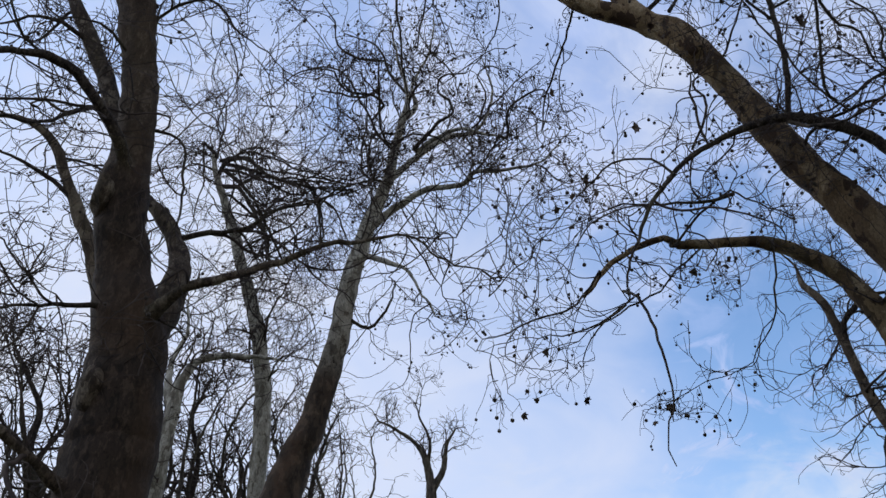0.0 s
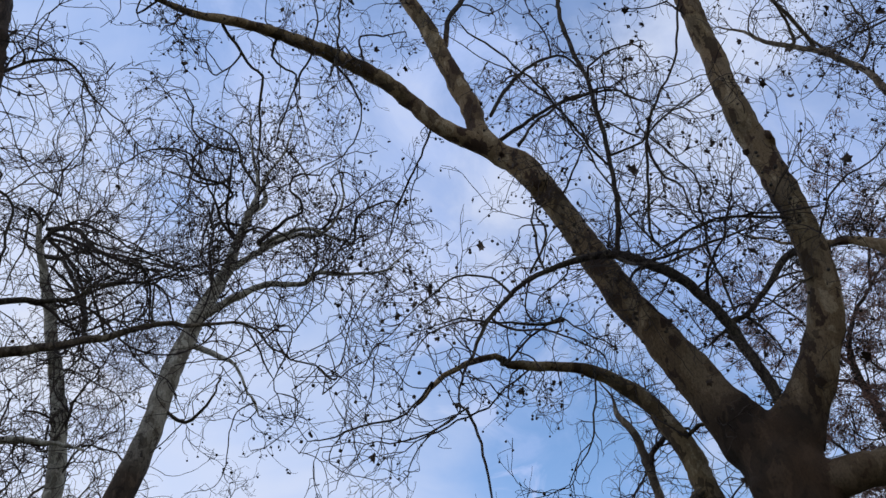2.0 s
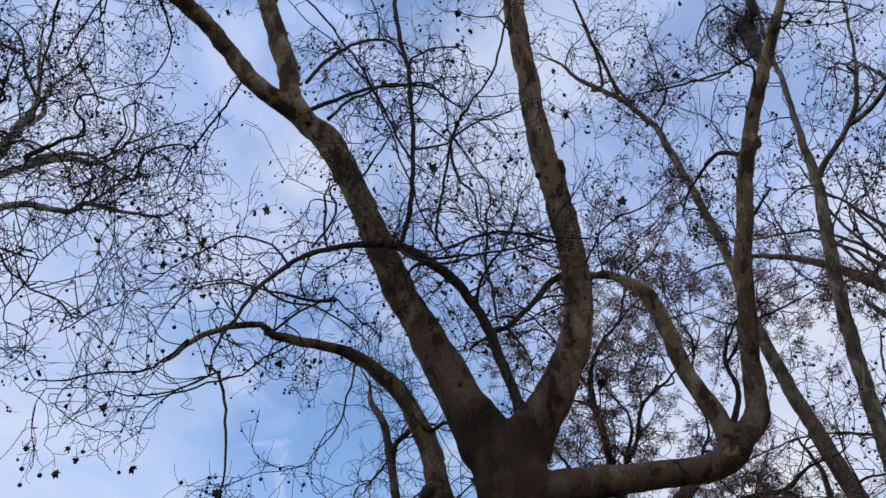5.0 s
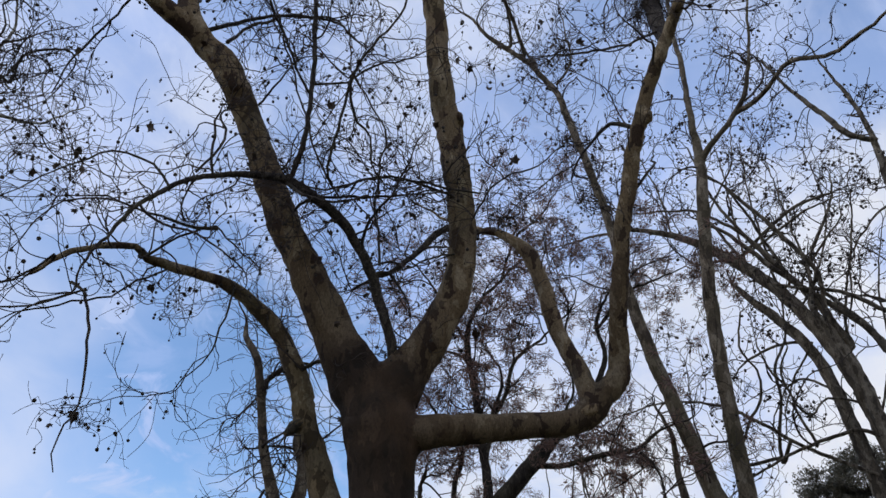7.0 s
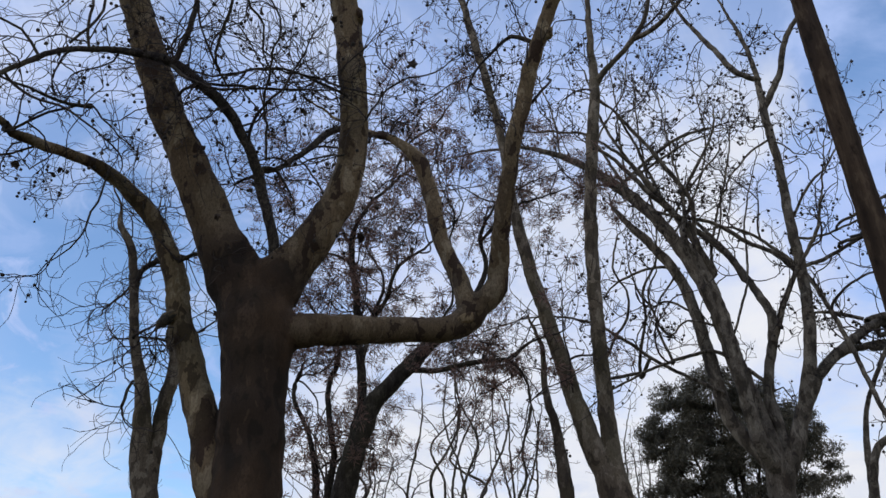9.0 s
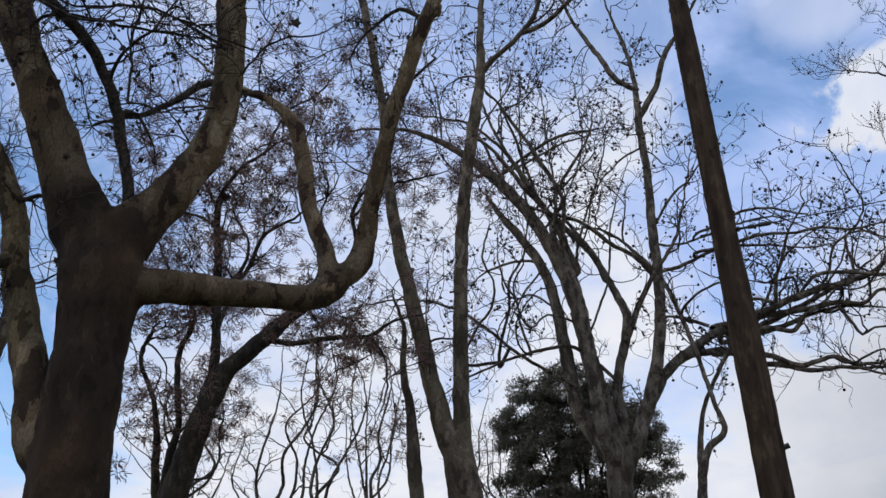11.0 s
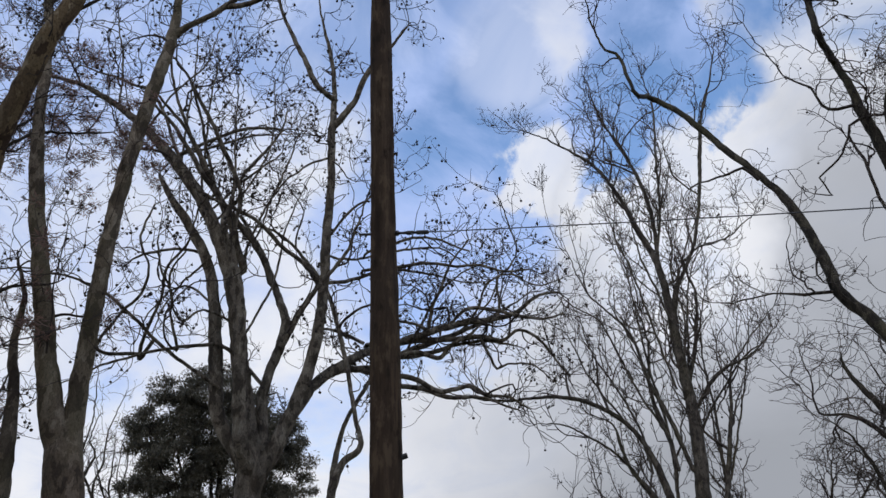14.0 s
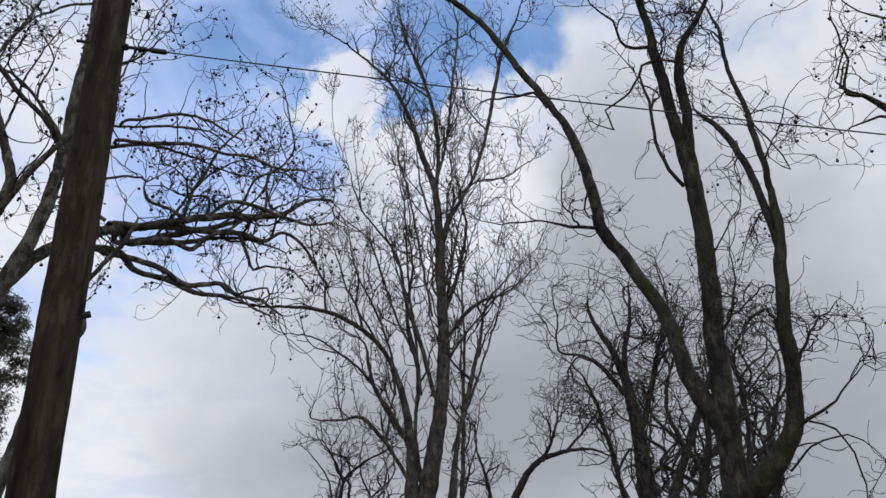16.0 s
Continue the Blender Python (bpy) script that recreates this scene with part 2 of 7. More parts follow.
def plain(name, colour, rough=0.6, metal=0.0):
    m, nt, b = shader(name)
    n = texture(nt, "ShaderNodeTexNoise", 25.0, stretched(nt, (1, 1, 1)), detail=4.0)
    nt.links.new(ramp(nt, n.outputs["Fac"], (0.3, tuple(c * 0.7 for c in colour)), (0.7, colour)), b.inputs["Base Color"])
    b.inputs["Roughness"].default_value, b.inputs["Metallic"].default_value = rough, metal
    return m


# last colour: old bark of thick stems, darkened further for the trunk's deep shade
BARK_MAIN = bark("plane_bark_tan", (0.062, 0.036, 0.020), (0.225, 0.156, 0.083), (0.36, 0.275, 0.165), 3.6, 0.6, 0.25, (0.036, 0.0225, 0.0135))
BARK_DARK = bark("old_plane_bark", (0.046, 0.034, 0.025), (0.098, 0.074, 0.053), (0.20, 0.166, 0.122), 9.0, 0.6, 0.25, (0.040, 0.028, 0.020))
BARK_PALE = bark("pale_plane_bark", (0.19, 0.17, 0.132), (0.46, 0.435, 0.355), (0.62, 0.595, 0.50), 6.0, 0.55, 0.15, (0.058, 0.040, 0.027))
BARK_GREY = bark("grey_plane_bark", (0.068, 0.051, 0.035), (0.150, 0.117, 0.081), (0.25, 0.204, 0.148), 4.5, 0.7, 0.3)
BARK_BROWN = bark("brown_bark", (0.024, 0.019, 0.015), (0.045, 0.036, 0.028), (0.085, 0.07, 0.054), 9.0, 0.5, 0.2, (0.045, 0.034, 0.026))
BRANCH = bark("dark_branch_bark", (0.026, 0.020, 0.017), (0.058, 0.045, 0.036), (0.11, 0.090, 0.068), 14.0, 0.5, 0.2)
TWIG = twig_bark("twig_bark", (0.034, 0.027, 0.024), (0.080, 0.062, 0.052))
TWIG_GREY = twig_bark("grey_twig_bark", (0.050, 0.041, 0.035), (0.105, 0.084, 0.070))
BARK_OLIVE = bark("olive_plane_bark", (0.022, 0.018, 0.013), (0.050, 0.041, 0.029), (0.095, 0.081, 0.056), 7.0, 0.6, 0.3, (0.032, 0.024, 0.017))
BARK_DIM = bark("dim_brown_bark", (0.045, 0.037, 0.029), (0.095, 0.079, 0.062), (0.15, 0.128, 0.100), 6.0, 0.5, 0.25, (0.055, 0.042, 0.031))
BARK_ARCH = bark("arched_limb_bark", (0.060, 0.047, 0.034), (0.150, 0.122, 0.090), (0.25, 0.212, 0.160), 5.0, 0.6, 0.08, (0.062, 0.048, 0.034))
LEAF_DRY = leafy("dry_leaf", (0.030, 0.018, 0.011), (0.055, 0.034, 0.020), (0.11, 0.066, 0.036))
LEAF_FEATHER = leafy("feathery_leaf", (0.115, 0.080, 0.066), (0.190, 0.120, 0.096), (0.29, 0.158, 0.115), 0.6, 0.5)
LEAF_GUM = leafy("gum_leaf", (0.055, 0.051, 0.034), (0.100, 0.090, 0.059), (0.17, 0.146, 0.100), 0.5, 0.35)
SEED = leafy("seed_ball", (0.022, 0.017, 0.012), (0.036, 0.026, 0.018), (0.055, 0.04, 0.026), 0.9)
WOOD = weathered_wood("weathered_pole_wood")
IRON = plain("dark_iron", (0.05, 0.048, 0.046), 0.55, 0.6)
RUBBER = plain("black_cable", (0.03, 0.03, 0.032), 0.5)
TURF = bark("ground_turf", (0.060, 0.062, 0.032), (0.100, 0.098, 0.052), (0.150, 0.128, 0.080), 2.0, 0.5, 0.3)


# ---- mesh tools ----
def raw_mesh(name, verts, faces, material, smooth=True):
    """verts (n, 3); faces: arrays of triangles or quads."""
    me = bpy.data.meshes.new(name)
    me.vertices.add(len(verts))
    me.vertices.foreach_set("co", np.ascontiguousarray(verts, dtype=np.float32).ravel())
    loops = np.concatenate([f.ravel() for f in faces]).astype(np.int32)
    sizes = np.concatenate([np.full(len(f), f.shape[1], dtype=np.int32) for f in faces])
    starts = np.concatenate([[0], np.cumsum(sizes)[:-1]]).astype(np.int32)
    me.loops.add(len(loops))
    me.loops.foreach_set("vertex_index", loops)
    me.polygons.add(len(sizes))
    me.polygons.foreach_set("loop_start", starts)
    me.polygons.foreach_set("use_smooth", np.full(len(sizes), smooth))
    me.update(calc_edges=True)
    me.materials.append(material)
    return me


def part(name, me, parent, label="", kind=""):
    ob = new(name, me)
    ob.parent = parent
    return tagged(ob, label, kind=kind)


def unit(v):
    return v / np.maximum(np.linalg.norm(v, axis=-1, keepdims=True), 1e-9)


def tubes(P, R, sides):
    """Round tubes along polylines P (n, k, 3) with radii R (n, k): vertices and quads."""
    n, k, _ = P.shape
    T = unit(np.gradient(P, axis=1))
    mean = unit(P[:, -1] - P[:, 0])
    ref = np.where(np.abs(mean[:, 2:3]) < 0.8, np.array([[0.0, 0, 1]]), np.array([[1.0, 0, 0]]))
    U = unit(np.cross(T, ref[:, None, :]))
    V = np.cross(T, U)
    a = np.arange(sides) * 2 * math.pi / sides
    ring = U[:, :, None, :] * np.cos(a)[None, None, :, None] + V[:, :, None, :] * np.sin(a)[None, None, :, None]
    verts = P[:, :, None, :] + ring * R[:, :, None, None]
    i = np.arange(n * k * sides).reshape(n, k, sides)
    nxt = np.roll(i, -1, axis=2)
    quads = np.stack([i[:, :-1], nxt[:, :-1], nxt[:, 1:], i[:, 1:]], axis=-1).reshape(-1, 4)
    return verts.reshape(-1, 3), quads, ring.reshape(-1, 3)


def spline(points, step):
    """A smooth curve through (x, y, z, r) points, one sample about every step metres."""
    p = np.array(points, dtype=float)
    q = np.vstack([2 * p[0] - p[1], p, 2 * p[-1] - p[-2]])
    out = []
    for a, b, c, d in zip(q[:-3], q[1:-2], q[2:-1], q[3:]):
        n = max(2, int(np.linalg.norm(c[:3] - b[:3]) / step))
        t = (np.arange(n) / n)[:, None]
        out.append(0.5 * (2 * b + (c - a) * t + (2 * a - 5 * b + 4 * c - d) * t ** 2 + (3 * b - a - 3 * c + d) * t ** 3))
    out.append(p[-1:])
    s = np.vstack(out)
    s[:, 3] = np.maximum(s[:, 3], 0.002)
    return s


def set_age_shade(me, radius, old):
    """Thick stems get bark browner by age and by painted shade: from old[0] on, fully at old[1]."""
    a = me.attributes.new("bark_age_shade", "FLOAT", "POINT")
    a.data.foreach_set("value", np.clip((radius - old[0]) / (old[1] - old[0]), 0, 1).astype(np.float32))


def surface_net(f, origin, h):
    """The zero surface of a sampled distance field (negative inside)."""
    s = f < 0
    n = [k - 1 for k in f.shape]
    acc, cnt = np.zeros((*n, 3)), np.zeros(n)
    for axis in range(3):
        for a in (0, 1):
            for c in (0, 1):
                off = [0, 0, 0]
                u, v = [k for k in range(3) if k != axis]
                off[u], off[v] = a, c
                lo = tuple(slice(o, o + k) for o, k in zip(off, n))
                off2 = list(off)
                off2[axis] = 1
                hi = tuple(slice(o, o + k) for o, k in zip(off2, n))
                cross = s[lo] != s[hi]
                d = f[lo] - f[hi]
                t = np.where(cross, f[lo] / np.where(np.abs(d) < 1e-9, 1e-9, d), 0.0)
                p = np.zeros((*n, 3))
                p[..., u], p[..., v], p[..., axis] = a, c, t
                acc += p * cross[..., None]
                cnt += cross
    act = cnt > 0
    idx = np.full(n, -1)
    idx[act] = np.arange(act.sum())
    verts = (acc[act] / cnt[act][:, None] + np.argwhere(act)) * h + origin
    quads = []
    for axis in range(3):
        u, v = [k for k in range(3) if k != axis]
        e0, e1 = [slice(1, -1)] * 3, [slice(1, -1)] * 3
        e0[axis], e1[axis] = slice(0, -1), slice(1, None)
        a, c = s[tuple(e0)], s[tuple(e1)]
        at = np.argwhere(a != c) + np.array([0 if k == axis else 1 for k in range(3)])
        flip = a[a != c]

        def cell(du, dv):
            q = at.copy()
            q[:, u] += du
            q[:, v] += dv
            return idx[q[:, 0], q[:, 1], q[:, 2]]
        q = np.stack([cell(-1, -1), cell(0, -1), cell(0, 0), cell(-1, 0)], axis=-1)
        turn = flip if axis != 1 else ~flip
        q[~turn] = q[~turn][:, ::-1]
        quads.append(q)
    return verts, np.vstack(quads)


def chain_distance(g, s):
    """Distance from points g (n, 3) to a tapering tube through the samples s (k, 4)."""
    best = np.full(len(g), 1e3)
    for a, c in zip(s[:-1], s[1:]):
        ab = c[:3] - a[:3]
        t = np.clip(((g - a[:3]) @ ab) / max(ab @ ab, 1e-9), 0, 1)
        d = np.linalg.norm(g - a[:3] - t[:, None] * ab, axis=1) - (a[3] + t * (c[3] - a[3]))
        best = np.minimum(best, d)
    return best


class Tree:
    """A tree: an Empty at its foot, limbs as parts, and a crown of twigs grown from them."""

    def __init__(self, name, label, material, twig_material, lumps=0.06, thin_dark=0.085, old=(0.15, 0.41)):
        self.name, self.label, self.material, self.twig_material, self.lumps = name, label, material, twig_material, lumps
        self.root, self.limbs, self.bare, self.seed = None, [], [], len(bpy.data.objects) + 11
        self.tips, self.thin_dark, self.old, self.shade_adds = None, thin_dark, old, []

    def limb(self, name, *points, rough=None, label="", foot=False, skin=None, bare=0.0, shade_add=0.0):
        pts = [list(p) for p in points]
        if self.root is None or foot:
            # a stem goes on down to the ground, a little wider at its foot
            p0, p1 = np.array(pts[0]), np.array(pts[1])
            lean = (p1[:2] - p0[:2]) / max(p1[2] - p0[2], 0.3)
            lean *= min(1.0, 0.30 / max(np.linalg.norm(lean), 1e-6)) * 0.7
            down = []
            for z, wide in ((-0.15, 1.55), (0.12, 1.35), (0.5, 1.16), (1.4, 1.06), (p0[2] * 0.7, 1.02)):
                if z < p0[2] - 0.4:
                    down.append([*(p0[:2] - lean * (p0[2] - z)), z, p0[3] * wide])
            pts = down + pts
        if self.root is None:
            self.base = np.array([pts[0][0], pts[0][1], 0.0])
            self.root = tagged(new(self.name), self.label, "tree", "bare trees of the grove")
            self.root.location = self.base
        thick = max(p[3] for p in pts)
        s = spline(pts, 0.09 if thick > 0.06 else 0.12)
        rng = np.random.default_rng(self.seed + len(self.limbs) * 7)
        # crooked growth
        k = len(s)
        along = np.concatenate([[0], np.cumsum(np.linalg.norm(np.diff(s[:, :3], axis=0), axis=1))])
        sway = np.zeros((k, 3))
        for wave, size in ((0.9, 0.6), (0.36, 0.42), (0.16, 0.20)):
            ph = rng.uniform(0, 6.28, 3)
            sway += size * np.sin(along[:, None] * 6.28 / wave * rng.uniform(0.8, 1.2, 3) + ph)
        s[:, :3] += sway * (np.minimum(s[:, 3:4] * 0.20, 0.012) + np.clip(0.05 - s[:, 3:4], 0, 0.04) * 0.55) * np.minimum(along / 0.5, 1)[:, None]
        sides = 18 if thick > 0.3 else 12 if thick > 0.1 else 8 if thick > 0.04 else 6
        verts, quads, ring = tubes(s[None, :, :3], s[None, :, 3], sides)
        if thick > 0.03:
            rad = np.repeat(s[:, 3], sides)
            bump = np.array([noise.noise(Vector(v) * 2.6) * 0.75 + noise.noise(Vector(v) * 8.0) * 0.4 for v in verts])
            verts = verts + ring * (bump * rad * (self.lumps if rough is None else rough) * 2.2)[:, None]
        last = np.arange(sides) + (k - 1) * sides
        tip = s[-1, :3] + unit(s[-1, :3] - s[-2, :3]) * s[-1, 3] * 0.7
        verts = np.vstack([verts, tip])
        tris = np.stack([last, np.roll(last, -1), np.full(sides, len(verts) - 1)], axis=-1)
        me = raw_mesh(name, verts - self.base, [quads, tris], skin or (BRANCH if thick < self.thin_dark else self.material))
        # the radius offset darkens a whole limb's bark, as shade painted into its colour
        set_age_shade(me, np.append(np.repeat(s[:, 3], sides), s[-1, 3]) + shade_add, self.old)
        part(name, me, self.root, label)
        self.limbs.append(s)
        self.bare.append(bare)
        self.shade_adds.append(shade_add)
        return self

    def knot(self, place, out, size):
        """A burl or branch scar swelling from the bark."""
        bm = bmesh.new()
        bmesh.ops.create_icosphere(bm, subdivisions=3, radius=1)
        z = Vector(out).normalized()
        turn = z.to_track_quat("Z", "Y").to_matrix()
        for v in bm.verts:
            k = 1 + 0.28 * noise.noise(v.co * 1.7 + Vector(place))
            v.co = turn @ Vector((v.co.x * size * k, v.co.y * size * k, v.co.z * size * 0.5 * k))
        bmesh.ops.translate(bm, verts=bm.verts, vec=Vector(place) - Vector(self.base))
        for f in bm.faces:
            f.smooth = True
        me = bpy.data.meshes.new("burl")
        bm.to_mesh(me)
        bm.free()
        me.materials.append(self.material)
        part("burl", me, self.root)

    def collars(self, least=0.045):
        """Smooth swellings where limbs leave a thicker stem."""
        joints = []
        for j, child in enumerate(self.limbs):
            if j == 0 or child[:4, 3].max() < least:
                continue
            found = None
            for i, parent in enumerate(self.limbs[:j]):
                d = np.linalg.norm(parent[:, :3] - child[0, :3], axis=1)
                k = int(d.argmin())
                if d[k] < parent[k, 3] + 0.10 and parent[k, 3] > child[2, 3] * 0.7 and (found is None or d[k] - parent[k, 3] < found[0]):
                    found = (d[k] - parent[k, 3], i, k)
            if found:
                joints.append((found[1], found[2], j))
        groups = []
        for i, k, j in joints:
            for g in groups:
                if g[0] == i and np.linalg.norm(self.limbs[i][g[1], :3] - self.limbs[i][k, :3]) < 1.0 and self.limbs[i][k, 3] > 0.2:
                    g[2].append(j)
                    g[3].append(k)
                    break
            else:
                groups.append([i, k, [j], [k]])
        for i, _, kids, ks in groups:
            P = self.limbs[i]
            along = np.concatenate([[0], np.cumsum(np.linalg.norm(np.diff(P[:, :3], axis=0), axis=1))])
            rp = max(P[k, 3] for k in ks)
            lo, hi = along[min(ks)] - 2.2 * rp, along[max(ks)] + 2.2 * rp
            pieces = []
            pick = P[(along >= lo) & (along <= hi)].copy()
            al = along[(along >= lo) & (along <= hi)]
            fall = np.clip(np.minimum((al - lo), np.where(hi > along[-1], 9, hi - al)) / (1.6 * rp), 0, 1)
            pick[:, 3] *= 0.86 + 0.15 * fall
            pieces.append(pick)
            extra = [np.full(len(pick), self.shade_adds[i])]
            rc = 0
            for j in kids:
                C = self.limbs[j]
                ac = np.concatenate([[0], np.cumsum(np.linalg.norm(np.diff(C[:, :3], axis=0), axis=1))])
                end = 2.0 * rp + 2.6 * C[0, 3]
                q = C[ac <= end].copy()
                q[:, 3] *= 1.02 - 0.16 * (ac[ac <= end] / end) ** 1.5
                rc = max(rc, q[:, 3].max())
                if len(q) > 2:
                    pieces.append(q)
                    extra.append(np.full(len(q), self.shade_adds[j]))
            if len(pieces) < 2 or len(pick) < 2:
                continue
            every = np.vstack(pieces)
            pad = every[:, 3].max() + 0.08
            a, c = every[:, :3].min(0) - pad, every[:, :3].max(0) + pad
            a[2] = max(a[2], -0.2)
            h = max(0.022, min(rc, rp) / 5.5, float(np.prod(c - a) / 400000) ** (1 / 3))
            n = np.ceil((c - a) / h).astype(int) + 2
            grid = np.stack(np.meshgrid(*[a[k] + h * np.arange(n[k]) for k in range(3)], indexing="ij"), axis=-1).reshape(-1, 3)
            soft = 0.24 * rc + 0.012
            f = chain_distance(grid, pieces[0])
            for q in pieces[1:]:
                d = chain_distance(grid, q)
                m = np.maximum(soft - np.abs(f - d), 0) / soft
                f = np.minimum(f, d) - m * m * soft * 0.25
            v, quads = surface_net(f.reshape(n), a, h)
            if len(v) < 8:
                continue
            bump = np.array([noise.noise(Vector(p) * 3.0) * 0.6 + noise.noise(Vector(p) * 9.0) * 0.4 for p in v])
            mid = v.mean(0)
            v = v + unit(v - mid) * (bump * 0.03 * rc)[:, None]
            me = raw_mesh("collar", v - self.base, [quads], self.material)
            near = np.array([np.exp(-np.maximum(np.linalg.norm(every[:, :3] - p, axis=1) - every[:, 3], 0) / 0.05) for p in v])
            set_age_shade(me, (near @ (every[:, 3] + np.concatenate(extra))) / np.maximum(near.sum(1), 1e-9), self.old)
            part("collar", me, self.root)
        return self

    def crown(self, per_metre, lengths, kids, rise=0.10, wobble=0.24, thin=0.0028, keep=(0.0, 99.0), start=0.25, boughs=0.55, bough_length=2.0, split=300):
        """Side boughs, then three orders of twigs. per_metre: first-order twigs along a limb; lengths: their lengths by order; kids: side twigs of each order."""
        rng = np.random.default_rng(self.seed)
        thin *= 1.14
        lengths = [1.25 * a for a in lengths]

        def origins(rate):
            O, D, B = [], [], []
            for s, bare in zip(self.limbs, self.bare):
                seg = np.linalg.norm(np.diff(s[:, :3], axis=0), axis=1)
                T = unit(np.gradient(s[:, :3], axis=0))
                for i in range(len(s) - 1):
                    u, r = i / len(s), s[i, 3]
                    if s[i, 2] < keep[0] or s[i, 2] > keep[1] or u < start and r > 0.03:
                        continue
                    here = rate * (1 - bare) * (0.25 if r > 0.16 else 0.5 if r > 0.1 else 1.0)
                    for _ in range(rng.poisson(here * seg[i])):
                        O.append(s[i, :3])
                        D.append(T[i])
                        B.append(r)
                if rate == per_metre and s[-1, 2] > 0.8 * keep[0]:
                    for _ in range(4 if bare == 0 else 2 if bare < 0.8 else 1):
                        O.append(s[-1, :3])
                        D.append(T[-1])
                        B.append(max(s[-1, 3], thin * 2))
            return np.array(O).reshape(-1, 3), np.array(D).reshape(-1, 3), np.array(B)

        def grow(o, d, length, r0, r1, k, wob, lift):
            n = len(o)
            P = np.empty((n, k, 3))
            P[:, 0] = o
            # each shoot keeps its own long curve, wavers a little and has a few sharp elbows
            arc = rng.normal(0, 1, (n, 3)) * wob * 3.4 / k
            bend = np.zeros((n, 3))
            for j in range(1, k):
                bend = 0.6 * bend + rng.normal(0, 1, (n, 3)) * wob * 0.60
                elbow = rng.normal(0, 1, (n, 3)) * wob * 2.6 * (rng.random((n, 1)) < 0.20)
                d = unit(d + arc + bend + elbow + np.array([0, 0, lift]))
                P[:, j] = P[:, j - 1] + d * (length / (k - 1))[:, None]
            u = np.linspace(0, 1, k)[None]
            return P, r0[:, None] * (1 - u) + np.minimum(r1, r0)[:, None] * u

        def side(d, low, high):
            n = len(d)
            a = rng.uniform(low, high, (n, 1))
            return unit(d * np.cos(a) + unit(np.cross(d, rng.normal(0, 1, (n, 3)))) * np.sin(a))

        V, Q, count = [], [], 0

        def keep_tubes(P, R, n):
            nonlocal count
            v, q, _ = tubes(P, R, n)
            V.append(v)
            Q.append(q + count)
            count += len(v)

        def children(P, R, per, length, k, lift, r_top, r_end):
            n, kk, _ = P.shape
            m = max(1, int(n * per))
            who = rng.integers(0, n, m)
            at = rng.integers(max(1, kk // 5), kk, m)
            o, d = P[who, at], unit(P[who, at] - P[who, at - 1])
            size = length * rng.uniform(0.3, 1.25, m) * (1.15 - 0.65 * at / kk)
            return grow(o, side(d, 0.45, 1.15), size, np.minimum(R[who, at] * 0.85, r_top), np.full(m, r_end), k, wobble * 1.1, lift)

        # boughs
        O, D, B = origins(boughs)
        P0 = R0 = None
        if len(O):
            n0 = len(O)
            P0, R0 = grow(O, side(D, 0.5, 1.1), bough_length * rng.uniform(0.5, 1.3, n0), np.minimum(B * 0.7, thin * rng.uniform(2.4, 4.6, n0)), np.full(n0, thin * 0.8), 24, wobble * 0.8, rise)
            for j in range(min(split, n0)):
                v, q, _ = tubes(P0[j:j + 1], R0[j:j + 1], 5)
                part("side_branch", raw_mesh("side_branch", v - self.base, [q], self.twig_material), self.root)
            if n0 > split:
                keep_tubes(P0[split:], R0[split:], 5)
        O, D, B = origins(per_metre)
        n1 = len(O)
        P1, R1 = grow(O, side(D, 0.5, 1.2), lengths[0] * rng.uniform(0.35, 1.25, n1), np.minimum(B * 0.6, thin * rng.uniform(1.4, 2.6, n1)), np.full(n1, thin * 0.7), 17, wobble, rise)
        if P0 is not None:
            Pb, Rb = children(P0, R0, 5.0, lengths[0] * 0.8, 17, rise, thin * 2.0, thin * 0.7)
            P1, R1 = np.vstack([P1, Pb]), np.vstack([R1, Rb])
        keep_tubes(P1, R1, 3)
        P2, R2 = children(P1, R1, kids[0], lengths[1], 9, rise * 0.8, thin * 1.3, thin * 0.6)
        keep_tubes(P2, R2, 3)
        P3, R3 = children(P2, R2, kids[1], lengths[2], 5, rise * 0.5, thin * 0.85, thin * 0.5)
        keep_tubes(P3, R3, 3)
        part("crown", raw_mesh("crown", np.vstack(V) - self.base, [np.vstack(Q)], self.twig_material), self.root, kind="stuff")
        self.tips = np.vstack([P2[:, -1], P3[:, -1]])
        self.mids = P2[:, 3]
        self.rng = rng
        return self

    def seed_balls(self, count, size):
        """Round fruits on thin stalks under the twig ends."""
        rng = self.rng
        bm = bmesh.new()
        bmesh.ops.create_icosphere(bm, subdivisions=1, radius=1)
        ball = np.array([v.co[:] for v in bm.verts])
        face = np.array([[v.index for v in f.verts] for f in bm.faces])
        bm.free()
        at = self.tips[rng.integers(0, len(self.tips), count)]
        drop = rng.uniform(0.02, 0.09, count)
        c = at + np.stack([rng.normal(0, 0.01, count), rng.normal(0, 0.01, count), -drop], axis=-1)
        r = size * rng.uniform(0.7, 1.25, count)
        v = (c[:, None] + ball[None] * r[:, None, None]).reshape(-1, 3)
        f = (face[None] + (np.arange(count) * len(ball))[:, None, None]).reshape(-1, 3)
        sv, sq, _ = tubes(np.stack([at, c], axis=1), np.full((count, 2), 0.0018), 3)
        both = np.vstack([v, sv])
        part("fruit", raw_mesh("fruit", both - self.base, [f, sq + len(v)], SEED), self.root, "dark round seed balls on stalks", "stuff")

    def dry_leaves(self, count, meshes, size):
        """Single withered leaves that still hang."""
        rng = self.rng
        for i in range(count):
            ob = new("dead_leaf", meshes[i % len(meshes)])
            ob.parent = self.root
            p = self.tips[rng.integers(0, len(self.tips))]
